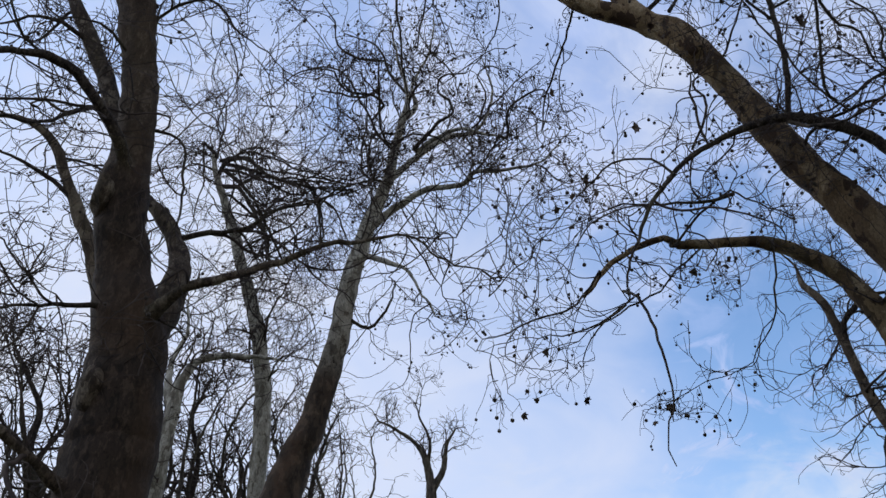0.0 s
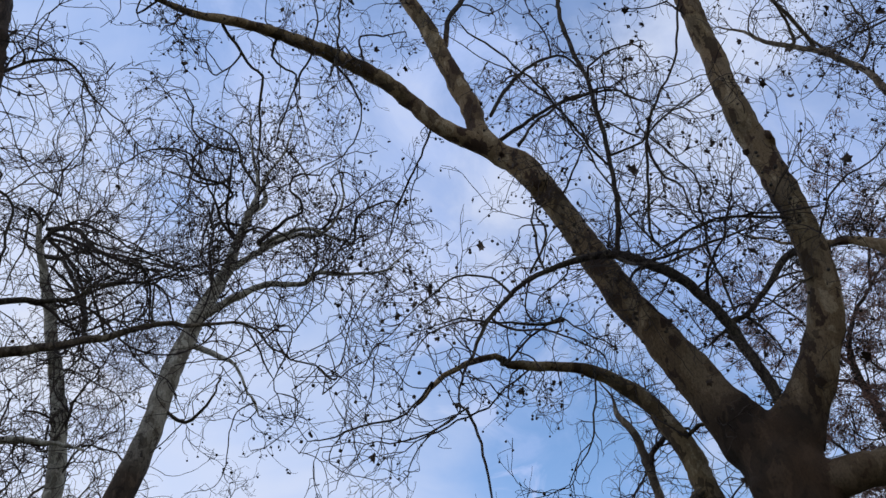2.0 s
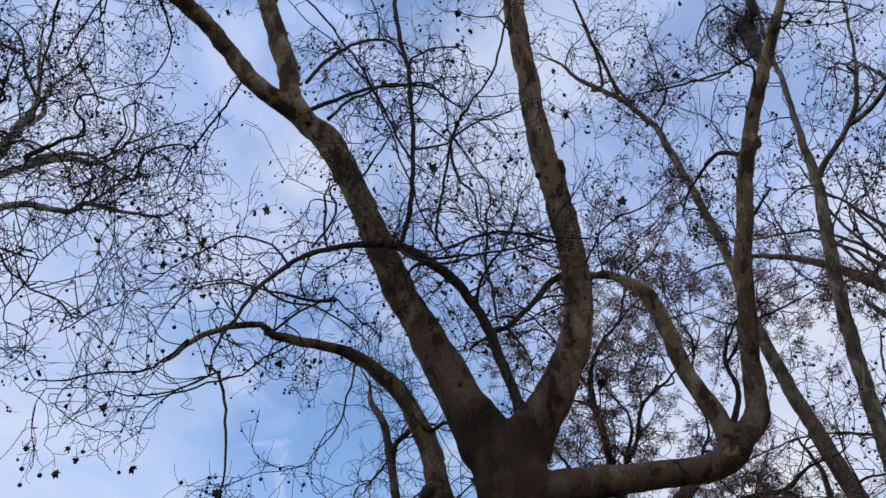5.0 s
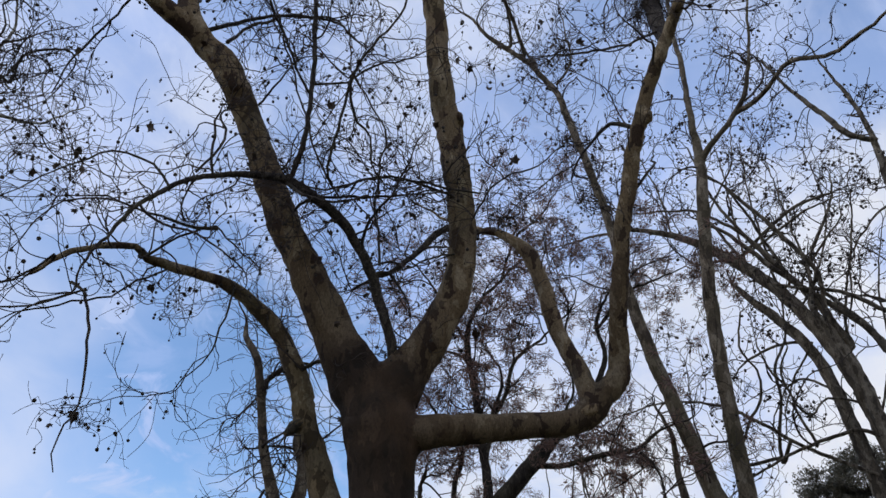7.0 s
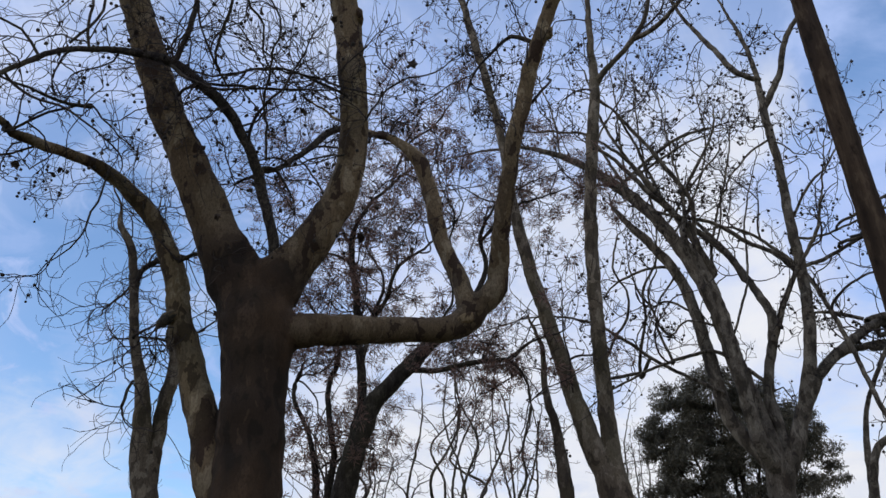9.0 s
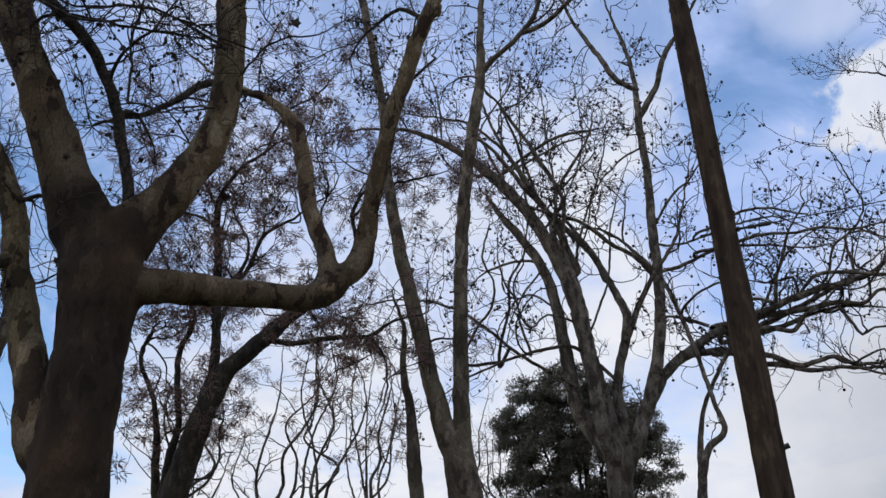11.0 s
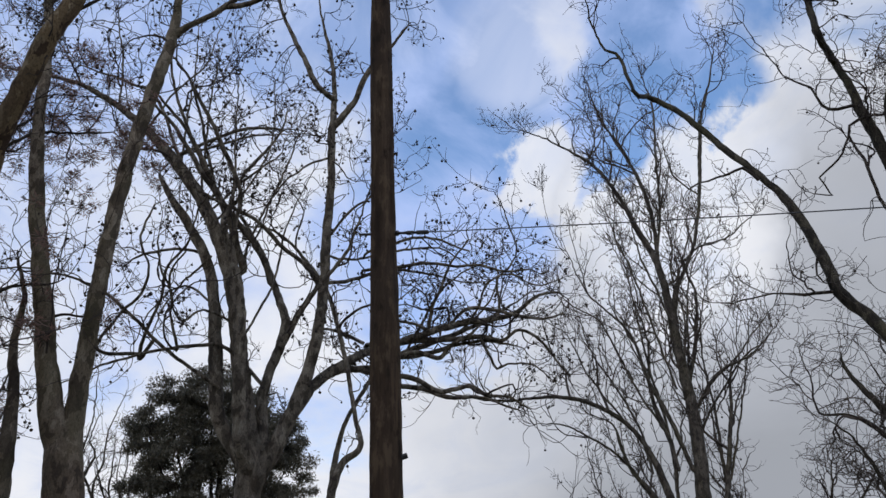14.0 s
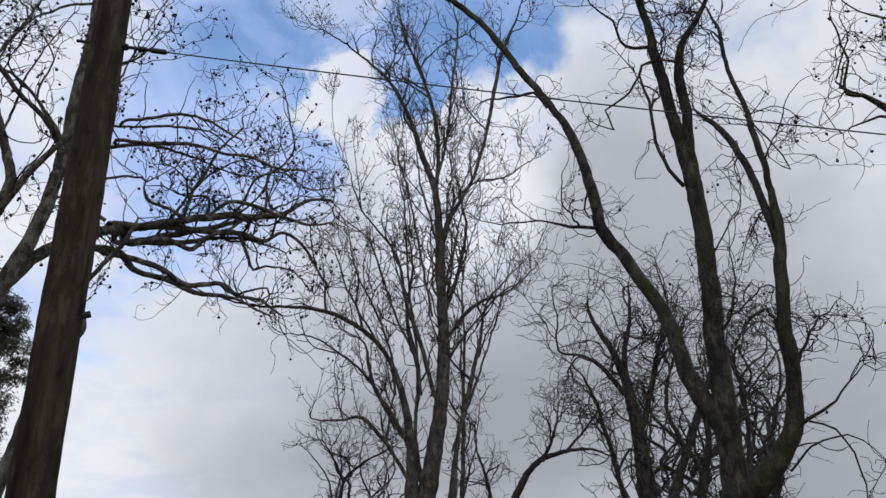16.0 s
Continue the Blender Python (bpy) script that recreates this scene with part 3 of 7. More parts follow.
            k = size * rng.uniform(0.55, 1.25)
            ob.location = p - self.base - np.array([0, 0, 0.4 * k])
            ob.rotation_euler = rng.normal(0, 0.35), rng.normal(0, 0.35), rng.uniform(0, 6.28)
            ob.scale = k, k, k


def withered_leaf(i):
    """A lobed leaf hanging from its stalk, curled and folded along its veins."""
    rng = random.Random(i)
    bm = bmesh.new()
    outline = [(0, 0), (0.22, -0.10), (0.52, -0.06), (0.38, -0.34), (0.55, -0.62), (0.24, -0.58), (0.0, -1.0),
               (-0.22, -0.60), (-0.55, -0.66), (-0.36, -0.36), (-0.50, -0.08), (-0.2, -0.12)]
    curl = rng.uniform(0.5, 1.3)

    def bent(x, z):
        a = x * curl * 1.7
        return Vector((math.sin(a) * 0.5, (1 - math.cos(a)) * 0.45 + 0.12 * math.sin(z * 5 + i), z + rng.uniform(-0.04, 0.04)))
    mid = [bm.verts.new(bent(0, z)) for z in (-0.05, -0.35, -0.65, -0.95)]
    rim = [bm.verts.new(bent(x, z)) for x, z in outline]
    n = len(rim)
    hub = [0, 0, 0, 1, 1, 2, 3, 2, 1, 1, 0, 0]
    for j in range(n):
        a, b = hub[j], hub[(j + 1) % n]
        bm.faces.new((rim[j], rim[(j + 1) % n], mid[a]))
        if a != b:
            bm.faces.new((mid[a], rim[(j + 1) % n], mid[b]))
    bmesh.ops.solidify(bm, geom=bm.faces[:], thickness=0.012)
    # stalk
    for k in range(3):
        a = k * 2.1
        bm.verts.new((0.012 * math.cos(a), 0.012 * math.sin(a), 0.42))
        bm.verts.new((0.012 * math.cos(a), 0.012 * math.sin(a), -0.05))
    bm.verts.ensure_lookup_table()
    st = bm.verts[-6:]
    for k in range(3):
        bm.faces.new((st[2 * k], st[2 * k + 1], st[(2 * k + 3) % 6], st[(2 * k + 2) % 6]))
    me = bpy.data.meshes.new("dead_leaf")
    bm.to_mesh(me)
    bm.free()
    me.materials.append(LEAF_DRY)
    return me


LEAVES = [withered_leaf(i) for i in range(5)]

# ---- ground ----
def make_ground():
    n = 60
    g = np.linspace(-1, 1, n)
    g = np.sign(g) * np.abs(g) ** 2.2 * 600
    x, y = np.meshgrid(g + 6, g + 4)
    z = np.array([0.10 * noise.noise(Vector((a, b, 0)) * 0.13) + 0.04 * noise.noise(Vector((a, b, 5)) * 0.7) for a, b in zip(x.ravel(), y.ravel())])
    i = np.arange(n * n).reshape(n, n)
    q = np.stack([i[:-1, :-1], i[:-1, 1:], i[1:, 1:], i[1:, :-1]], axis=-1).reshape(-1, 4)
    ob = new("ground", raw_mesh("ground", np.stack([x.ravel(), y.ravel(), z - 0.05], axis=-1), [q], TURF))
    tagged(ob, "rough winter turf with bare earth under the trees", "ground", kind="structure")


make_ground()


# ---- the pole and its cable ----
def make_pole(x, y, height):
    root = tagged(new("utility_pole"), "weathered brown wooden utility pole with drying cracks", "pole")
    root.location = (x, y, 0)
    rng = np.random.default_rng(5)
    rings, sides = 190, 40
    z = np.linspace(-0.3, height, rings)
    a = np.arange(sides) * 2 * math.pi / sides
    cracks = rng.uniform(0, 6.28, 9)
    V = []
    for zi in z:
        r = 0.145 - 0.0063 * zi + 0.004 * math.sin(zi * 2.1)
        bend = 0.006 * math.sin(zi * 0.6)
        for ai in a:
            d = 0.007 * noise.noise(Vector((math.cos(ai) * 2, math.sin(ai) * 2, zi * 1.6))) + 0.006 * noise.noise(Vector((math.cos(ai) * 4, math.sin(ai) * 4, zi * 6.0)))
            for c in cracks:
                w = (ai - c - 0.05 * math.sin(zi * 0.8 + c * 5) + math.pi) % (2 * math.pi) - math.pi
                on = max(0.0, math.sin(zi * (0.5 + 0.1 * c) + c * 7))
                d -= 0.010 * on * math.exp(-(w / 0.06) ** 2)
            V.append(((r + d) * math.cos(ai) + bend, (r + d) * math.sin(ai), zi))
    V = np.array(V)
    # a split, uneven top
    top = V[-sides:]
    top[:, :2] *= 0.72
    top[:, 2] += rng.uniform(-0.02, 0.02, sides)
    V[-sides:] = top
    V = np.vstack([V, [0, 0, height - 0.02]])
    i = np.arange(rings * sides).reshape(rings, sides)
    nx = np.roll(i, -1, axis=1)
    q = np.stack([i[:-1], nx[:-1], nx[1:], i[1:]], axis=-1).reshape(-1, 4)
    t = np.stack([i[-1], nx[-1], np.full(sides, len(V) - 1)], axis=-1)
    part("shaft", raw_mesh("shaft", V, [q, t], WOOD), root)

    def rod(name, a_, b_, r, mat, n=8):
        v, qq, _ = tubes(np.array([[a_, b_]], dtype=float), np.full((1, 2), r), n)
        v = np.vstack([v, a_, b_])
        e = [np.stack([np.arange(n) + s, np.roll(np.arange(n), -1) + s, np.full(n, len(v) - 2 + j)], axis=-1) for j, s in enumerate((0, n))]
        return part(name, raw_mesh(name, v, [qq, *e], mat, False), root)

    way = np.array(CABLE_WAY)
    out = lambda s, dz=0.0: np.array([way[0] * s, way[1] * s, 5.0 + dz - s * 0.177])
    rod("eye_bolt", out(-0.22), out(0.17), 0.012, IRON)
    rod("nut", out(0.115), out(0.14), 0.024, IRON, 6)
    for s in (0.22, 0.31, 0.36):
        rod("strain_insulator", out(s), out(s + 0.05), 0.019, IRON, 10)
    rod("thimble", out(0.15), out(0.42), 0.012, IRON)
    # short climbing stub low on the shaft
    rod("step_bolt", np.array([0.0, -0.10, 3.05]), np.array([0.0, -0.165, 3.07]), 0.022, IRON)


CABLE_WAY = Vector((-0.212, -0.977, 0.0)).normalized()
POLE = (7.60, 0.868)
make_pole(*POLE, 8.14)


def make_cable():
    s = np.linspace(0.40, 46, 90)
    p = np.stack([POLE[0] + CABLE_WAY.x * s, POLE[1] + CABLE_WAY.y * s, 5.0 - 0.177 * s + 0.0034 * s ** 2], axis=-1)
    v, q, _ = tubes(p[None], np.full((1, 90), 0.0048), 6)
    tagged(new("overhead_cable", raw_mesh("overhead_cable", v, [q], RUBBER)), "thin black overhead cable strung from the wooden pole", "cable")


make_cable()


# ---- gum tree far behind ----
def gum_tree(x, y, lumps, height, seed):
    t = Tree("gum_tree", "dark evergreen gum tree with a ragged rounded crown", BARK_BROWN, TWIG)
    t.limb("trunk", (x, y, 2.2, 0.22), (x + 0.1, y, 3.4, 0.2), (x - 0.1, y + 0.1, 4.6, 0.15), (x, y, height * 0.8, 0.06))
    rng = np.random.default_rng(seed)
    clumps = []
    for cx, cy, cz, r in lumps:
        t.limb("limb", (x, y, min(3.2, cz - 0.8), 0.10), (x + (cx - x) * 0.5, y + (cy - y) * 0.5, (3.2 + cz) * 0.5, 0.06), (cx, cy, cz, 0.02))
        n = int(20 * r * r) + 7
        d = unit(rng.normal(0, 1, (n, 3)) + np.array([0, 0, 0.25]))
        clumps.append(np.array([cx, cy, cz]) + d * (r * rng.uniform(0.5, 1.12, (n, 1))) * np.array([1, 1, 0.85]))
    C = np.vstack(clumps)
    per = 250
    c = np.repeat(C, per, axis=0)
    n = len(c)
    wide = np.repeat(rng.uniform(0.22, 0.48, (len(C), 1)), per, axis=0)
    c = c + unit(rng.normal(0, 1, (n, 3))) * wide * rng.uniform(0.1, 1.0, (n, 1)) ** 0.6 * np.array([1.15, 1.15, 0.8])
    a = unit(rng.normal(0, 1, (n, 3)) + np.array([0, 0, -0.8]))
    b = unit(np.cross(a, rng.normal(0, 1, (n, 3))))
    ln, wd = rng.uniform(0.09, 0.18, (n, 1)), rng.uniform(0.012, 0.024, (n, 1))
    quad = np.stack([c, c + a * ln * 0.45 + b * wd, c + a * ln, c + a * ln * 0.45 - b * wd], axis=1)
    t.crown(0.6, (0.9, 0.5, 0.25), (1.6, 0.6), 0.02, 0.25, 0.006, boughs=0.2)
    part("foliage", raw_mesh("foliage", quad.reshape(-1, 3) - t.base, [np.arange(n * 4).reshape(n, 4)], LEAF_GUM, False), t.root, "dull olive hanging leaves", "stuff")


# ---- feathery leaf tufts ----
def feather_tufts(tree, count, size, spacing):
    """Loose tufts of narrow leaflets round the twigs."""
    rng = tree.rng
    src = np.vstack([tree.mids, tree.tips])
    src = src[rng.permutation(len(src))]
    cell = np.unique(np.floor(src / spacing), axis=0, return_index=True)[1]
    src = src[np.sort(cell)][:count]
    blades = 66
    c = np.repeat(src, blades, axis=0)
    n = len(c)
    big = np.repeat(size * rng.uniform(0.6, 1.25, (len(src), 1)), blades, axis=0)
    d = unit(rng.normal(0, 1, (n, 3)) * np.array([1, 1, 0.7]))
    c = c + d * big * rng.uniform(0.05, 0.55, (n, 1))
    d = unit(d + rng.normal(0, 0.6, (n, 3)) + np.array([0, 0, -0.15]))
    s = unit(np.cross(d, rng.normal(0, 1, (n, 3))))
    ln, wd = big * rng.uniform(0.28, 0.6, (n, 1)), big * 0.036
    quad = np.stack([c, c + d * ln * 0.5 + s * wd, c + d * ln, c + d * ln * 0.5 - s * wd], axis=1)
    part("foliage", raw_mesh("foliage", quad.reshape(-1, 3) - tree.base, [np.arange(n * 4).reshape(n, 4)], LEAF_FEATHER, False), tree.root, "sparse brownish feathery leaves", "stuff")


# ---- slender trees far behind ----
def slender_tree(x, y, height, seed, stems=4, label="slender bare tree with many upright brown stems", spread=1.0, thick=0.3):
    rng = np.random.default_rng(seed)
    t = Tree("slender_tree", label, BARK_DIM, TWIG, 0.06, 0.0)
    wig = lambda w: rng.normal(0, w)
    t.limb("trunk", (x, y, height * 0.16, 0.09), (x + wig(0.15), y, height * 0.35, 0.07), (x + wig(0.3), y + wig(0.3), height * 0.55, 0.05), (x + wig(0.5), y + wig(0.4), height * 0.78, 0.03), (x + wig(0.7), y, height, 0.008))
    for _ in range(stems):
        a, z = rng.uniform(0, 6.28), height * rng.uniform(0.14, 0.55)
        w = rng.uniform(0.7, 2.0) * spread
        dx, dy = math.cos(a) * w, math.sin(a) * w
        top = z + (height - z) * rng.uniform(0.5, 1.0)
        pts = [(x, y, z, 0.070)]
        for u in (0.12, 0.24, 0.36, 0.5, 0.64, 0.8, 1.0):
            pts.append((x + dx * u ** 0.7 + wig(0.26), y + dy * u ** 0.7 + wig(0.26), z + (top - z) * u ** 1.15, 0.072 - 0.056 * u))
        t.limb("limb", *pts)
    t.crown(thick, (1.1, 0.6, 0.3), (1.4, 0.4), 0.09, 0.24, 0.0085, (1.5, 99), 0.1, 0.35, 2.0, 60)
    return t

# ---- the trees: limbs as (x, y, z, radius), in metres ----
left = Tree("plane_tree", "old plane tree with a thick dark burled trunk", BARK_DARK, TWIG, 0.10, 0.085, (0.11, 0.24))
left.limb("trunk", (-2.72, 6.58, 3.78, 0.379), (-2.72, 6.58, 4.23, 0.385), (-2.75, 6.56, 4.7, 0.372), (-2.78, 6.55, 5.15, 0.337), (-2.91, 6.49, 5.72, 0.297), (-3.03, 6.43, 6.21, 0.26), (-3.15, 6.37, 6.79, 0.269), (-3.15, 6.37, 7.31, 0.211), (-3.21, 6.34, 8.01, 0.202), (-3.34, 6.27, 8.73, 0.198), (-3.51, 6.17, 9.58, 0.224), (-3.67, 6.07, 10.39, 0.221), (-3.93, 5.9, 11.66, 0.16), (-4.18, 5.73, 12.82, 0.067))
left.limb("limb", (-3.04, 6.31, 6.89, 0.076), (-3.14, 5.92, 7.25, 0.07), (-3.24, 5.63, 7.4, 0.055), (-3.42, 5.4, 7.6, 0.0498), (-3.6, 5.16, 7.59, 0.0444), (-3.84, 4.85, 7.36, 0.0295), (-4.04, 4.55, 7, 0.0135))
left.limb("limb", (-3.22, 6.45, 7.3, 0.091), (-3.56, 6.6, 8, 0.098), (-3.79, 6.59, 8.6, 0.102), (-4.08, 6.53, 9.19, 0.099), (-4.36, 6.46, 9.72, 0.089), (-4.66, 6.37, 10.35, 0.06), (-4.96, 6.26, 11.11, 0.0305))
left.limb("limb", (-2.68, 6.6, 5.23, 0.188), (-2.66, 6.82, 5.71, 0.174), (-2.65, 7.04, 6.24, 0.135), (-2.81, 7.19, 6.77, 0.105), (-3.05, 7.2, 7.12, 0.089), (-3.27, 7.21, 7.4, 0.061))
left.limb("limb", (-2.74, 6.46, 5.31, 0.107), (-2.49, 6.3, 5.43, 0.073), (-2.19, 6.15, 5.6, 0.0485), (-1.72, 6.11, 5.7, 0.039), (-1.32, 6.12, 5.87, 0.0347), (-0.95, 6.1, 6.01, 0.0246), (-0.58, 6.07, 6.06, 0.0188), (-0.15, 6.01, 6.05, 0.0123), (0.23, 5.93, 5.75, 0.0089), (0.64, 5.93, 5.57, 0.0059))
left.limb("branch", (-2.83, 7.19, 6.8, 0.0425), (-2.48, 7.22, 6.92, 0.0302), (-2.05, 7.26, 7.02, 0.0254), (-1.75, 7.24, 7.24, 0.0173), (-1.31, 7.25, 7.38, 0.0135), (-0.74, 7.25, 7.65, 0.0078))
left.limb("branch", (-2.96, 6.47, 5.56, 0.0375), (-3.18, 6.01, 5.35, 0.0216), (-3.33, 5.69, 5.14, 0.0142), (-3.46, 5.5, 5.06, 0.0108), (-3.6, 5.28, 4.98, 0.0061))
left.limb("branch", (-2.76, 6.56, 3.92, 0.086), (-2.94, 6.25, 3.78, 0.064), (-3.06, 5.97, 3.9, 0.0457), (-3.22, 5.65, 4.02, 0.0407), (-3.44, 5.27, 4.21, 0.0245))
left.limb("branch", (-3.04, 6.43, 7.76, 0.0234), (-2.82, 6.42, 7.67, 0.0153), (-2.62, 6.4, 7.48, 0.015), (-2.52, 6.34, 6.91, 0.0143), (-2.44, 6.26, 6.36, 0.0103))
left.limb("branch", (-3.26, 5.62, 7.36, 0.026), (-3.42, 5.4, 7.06, 0.021), (-3.55, 5.19, 6.78, 0.0135), (-3.7, 4.96, 6.69, 0.0083))
left.limb("branch", (-2.61, 6.41, 5.46, 0.0149), (-2.21, 6.46, 5.22, 0.0081), (-2.35, 6.3, 4.86, 0.0047))
left.limb("branch", (-1.32, 6.12, 5.87, 0.0126), (-1.48, 5.97, 6.16, 0.0111), (-1.56, 5.84, 6.33, 0.0095), (-1.75, 5.68, 6.61, 0.008), (-1.92, 5.61, 6.97, 0.0049))
left.limb("branch", (-0.95, 6.1, 6.01, 0.011), (-1, 5.99, 6.4, 0.0096), (-0.81, 5.92, 6.59, 0.008), (-0.48, 5.88, 6.62, 0.0048))
left.limb("branch", (-0.58, 6.07, 6.06, 0.0093), (-0.5, 5.97, 6.35, 0.0079), (-0.59, 5.86, 7.1, 0.0066), (-0.87, 5.81, 7.5, 0.0051))
left.limb("branch", (-4.08, 6.53, 9.19, 0.0321), (-4.35, 6.22, 9.25, 0.0266), (-4.56, 5.94, 9.03, 0.0173), (-4.8, 5.75, 8.64, 0.0084))
left.limb("branch", (-3.31, 6.29, 8.56, 0.0184), (-3.52, 5.93, 8.74, 0.0163), (-3.73, 5.68, 8.73, 0.0121), (-3.9, 5.43, 8.37, 0.0078))
left.limb("branch", (-3.37, 6.25, 9.08, 0.0255), (-3.08, 6.18, 9.38, 0.0191), (-2.64, 6.18, 9.57, 0.017), (-2.18, 6.26, 9.08, 0.0102), (-1.67, 6.33, 8.59, 0.0059))
left.limb("branch", (-3.6, 5.16, 7.59, 0.0161), (-3.75, 4.92, 7.64, 0.0143), (-3.84, 4.72, 7.88, 0.0108), (-4, 4.58, 8.11, 0.0055))
left.collars()
left.crown(3.3, (1.2, 0.6, 0.25), (3.5, 1.2), 0.02, 0.24, 0.0052, (3.5, 99), 0.15, 1.3, 2.0)
left.knot((-3.24, 6.21, 6.68), (-1, -0.4, 0), 0.22)
left.knot((-2.93, 6.37, 4.62), (-1, -0.4, 0), 0.26)
left.seed_balls(160, 0.016)

back_left = Tree("plane_tree", "grey plane tree standing behind the old trunk", BARK_GREY, TWIG)
back_left.limb("trunk", (-4.59, 9.46, 7.04, 0.11), (-4.91, 9.29, 8.04, 0.106), (-5.14, 9.16, 8.53, 0.104), (-5.35, 9.03, 8.95, 0.08), (-5.56, 8.9, 9.43, 0.074), (-5.83, 8.72, 9.77, 0.06), (-6.13, 8.51, 9.82, 0.0396), (-6.61, 8.14, 9.58, 0.0189))
back_left.limb("branch", (-5.25, 9.09, 8.74, 0.0441), (-5.53, 8.92, 8.97, 0.035), (-5.77, 8.76, 9.06, 0.0319), (-6.04, 8.57, 9.16, 0.0213), (-6.48, 8.25, 9.26, 0.0133))
back_left.limb("branch", (-5.52, 8.93, 9.39, 0.0215), (-5.09, 8.96, 9.31, 0.0158), (-4.58, 9.01, 9.03, 0.0103))
back_left.collars()
back_left.crown(3.2, (1.2, 0.6, 0.25), (3.5, 1.2), 0.02, 0.24, 0.0052, (3, 99), 0.2, 0.9, 1.8)
back_left.seed_balls(150, 0.018)

pale = Tree("plane_tree", "slim plane tree with pale smooth bark and tangled top", BARK_PALE, TWIG, 0.06, 0.078)
pale.limb("trunk", (-2.83, 12.24, 5.35, 0.139), (-2.86, 12.23, 6.25, 0.141), (-2.93, 12.21, 7.11, 0.144), (-3.11, 12.16, 8.02, 0.125), (-3.3, 12.11, 8.66, 0.115), (-3.54, 12.03, 9.31, 0.106), (-3.8, 11.95, 10.1, 0.1), (-4.08, 11.85, 10.8, 0.074), (-4.26, 11.78, 11.28, 0.06), (-4.4, 11.73, 11.78, 0.0334))
pale.limb("limb", (-4.23, 11.79, 11.22, 0.0408), (-4.06, 11.65, 11.5, 0.0452), (-3.6, 11.49, 11.41, 0.0379), (-3.13, 11.32, 10.89, 0.0305), (-2.43, 11.3, 10.64, 0.0198), (-1.61, 11.27, 10.5, 0.0122))
pale.limb("limb", (-4.14, 11.83, 11.04, 0.0449), (-3.72, 11.66, 10.85, 0.0375), (-3.38, 11.45, 10.25, 0.0362), (-3.03, 11.25, 9.63, 0.0289), (-2.85, 11.2, 8.91, 0.0186), (-2.94, 11.07, 8.3, 0.0112))
pale.limb("branch", (-4.33, 11.76, 11.53, 0.0216), (-4.32, 11.87, 12.32, 0.0168), (-4.4, 11.94, 13.13, 0.0145), (-4.82, 11.88, 14.02, 0.00898))
pale.limb("branch", (-4.35, 11.75, 11.39, 0.0215), (-4.78, 11.79, 11.56, 0.0164), (-5.07, 11.88, 11.22, 0.0109))
pale.limb("branch", (-4.06, 11.65, 11.5, 0.0214), (-3.51, 11.41, 11.62, 0.0158), (-2.73, 11.44, 11.26, 0.0128), (-1.96, 11.41, 10.84, 0.00748))
pale.limb("branch", (-2.93, 12.21, 7.11, 0.0187), (-2.59, 11.88, 7.56, 0.0162), (-2.06, 11.69, 7.39, 0.0112))
pale.limb("branch", (-3.02, 12.18, 7.61, 0.0213), (-2.95, 12, 8.37, 0.0191), (-2.72, 11.85, 8.74, 0.0144), (-2.57, 11.78, 9.27, 0.00966))
pale.limb("limb", (-4.19, 11.81, 11.57, 0.0392), (-3.6, 11.59, 11.26, 0.0348), (-2.91, 11.49, 10.93, 0.023), (-2.15, 11.37, 10.78, 0.0175), (-1.32, 11.31, 10.66, 0.00741))
pale.limb("limb", (-4.24, 11.79, 11.62, 0.036), (-3.77, 11.64, 11.59, 0.0322), (-3.25, 11.49, 11.18, 0.0207), (-2.28, 11.44, 10.93, 0.0151), (-1.45, 11.5, 10.77, 0.00748))
pale.limb("limb", (-4.17, 11.82, 11.44, 0.039), (-3.71, 11.77, 10.99, 0.0348), (-3.29, 11.69, 10.36, 0.0228), (-3.09, 11.65, 9.65, 0.0171), (-3.02, 11.56, 8.8, 0.00707))
pale.limb("limb", (-4.3, 11.77, 11.67, 0.0327), (-4.56, 11.56, 11.92, 0.0245), (-4.42, 11.5, 11.33, 0.0186), (-4.39, 11.52, 10.68, 0.0129), (-4.42, 11.4, 9.61, 0.00741))
pale.limb("limb", (-4.12, 11.84, 11.45, 0.0326), (-3.43, 11.44, 11, 0.0231), (-2.46, 11.4, 10.71, 0.02), (-2.21, 11.36, 10.3, 0.0147), (-2.1, 11.38, 9.59, 0.00707))
pale.limb("limb", (-4.19, 11.81, 11.64, 0.0245), (-3.53, 11.51, 11.6, 0.0211), (-2.59, 11.37, 11.07, 0.0152), (-1.64, 11.36, 10.8, 0.00748))
pale.limb("branch", (-4.08, 11.85, 10.8, 0.033), (-3.97, 11.83, 10.84, 0.0287), (-3.686, 11.88, 10.62, 0.0286), (-3.457, 11.93, 10.4, 0.0284), (-3.282, 12.01, 10.14, 0.0247), (-3.191, 12.11, 9.831, 0.0211), (-3.194, 12.26, 9.442, 0.0139), bare=0.75)
pale.limb("branch", (-3.78, 11.68, 10.88, 0.0287), (-3.781, 11.66, 10.91, 0.025), (-3.445, 11.51, 10.99, 0.0248), (-3.113, 11.51, 10.86, 0.0246), (-2.888, 11.53, 10.68, 0.021), (-2.562, 11.49, 10.59, 0.0209), (-2.239, 11.37, 10.62, 0.0173), (-1.82, 11.37, 10.49, 0.0137), (-1.304, 11.23, 10.57, 0.0103), bare=0.75)
pale.limb("branch", (-3.805, 11.94, 10.11, 0.0246), (-3.504, 11.87, 10.07, 0.0245), (-3.174, 11.68, 10.23, 0.0209), (-2.746, 11.51, 10.35, 0.0207), (-2.222, 11.4, 10.39, 0.0206), (-1.906, 11.39, 10.26, 0.0171), (-1.773, 11.46, 10, 0.017), (-1.663, 11.58, 9.659, 0.0135), bare=0.75)
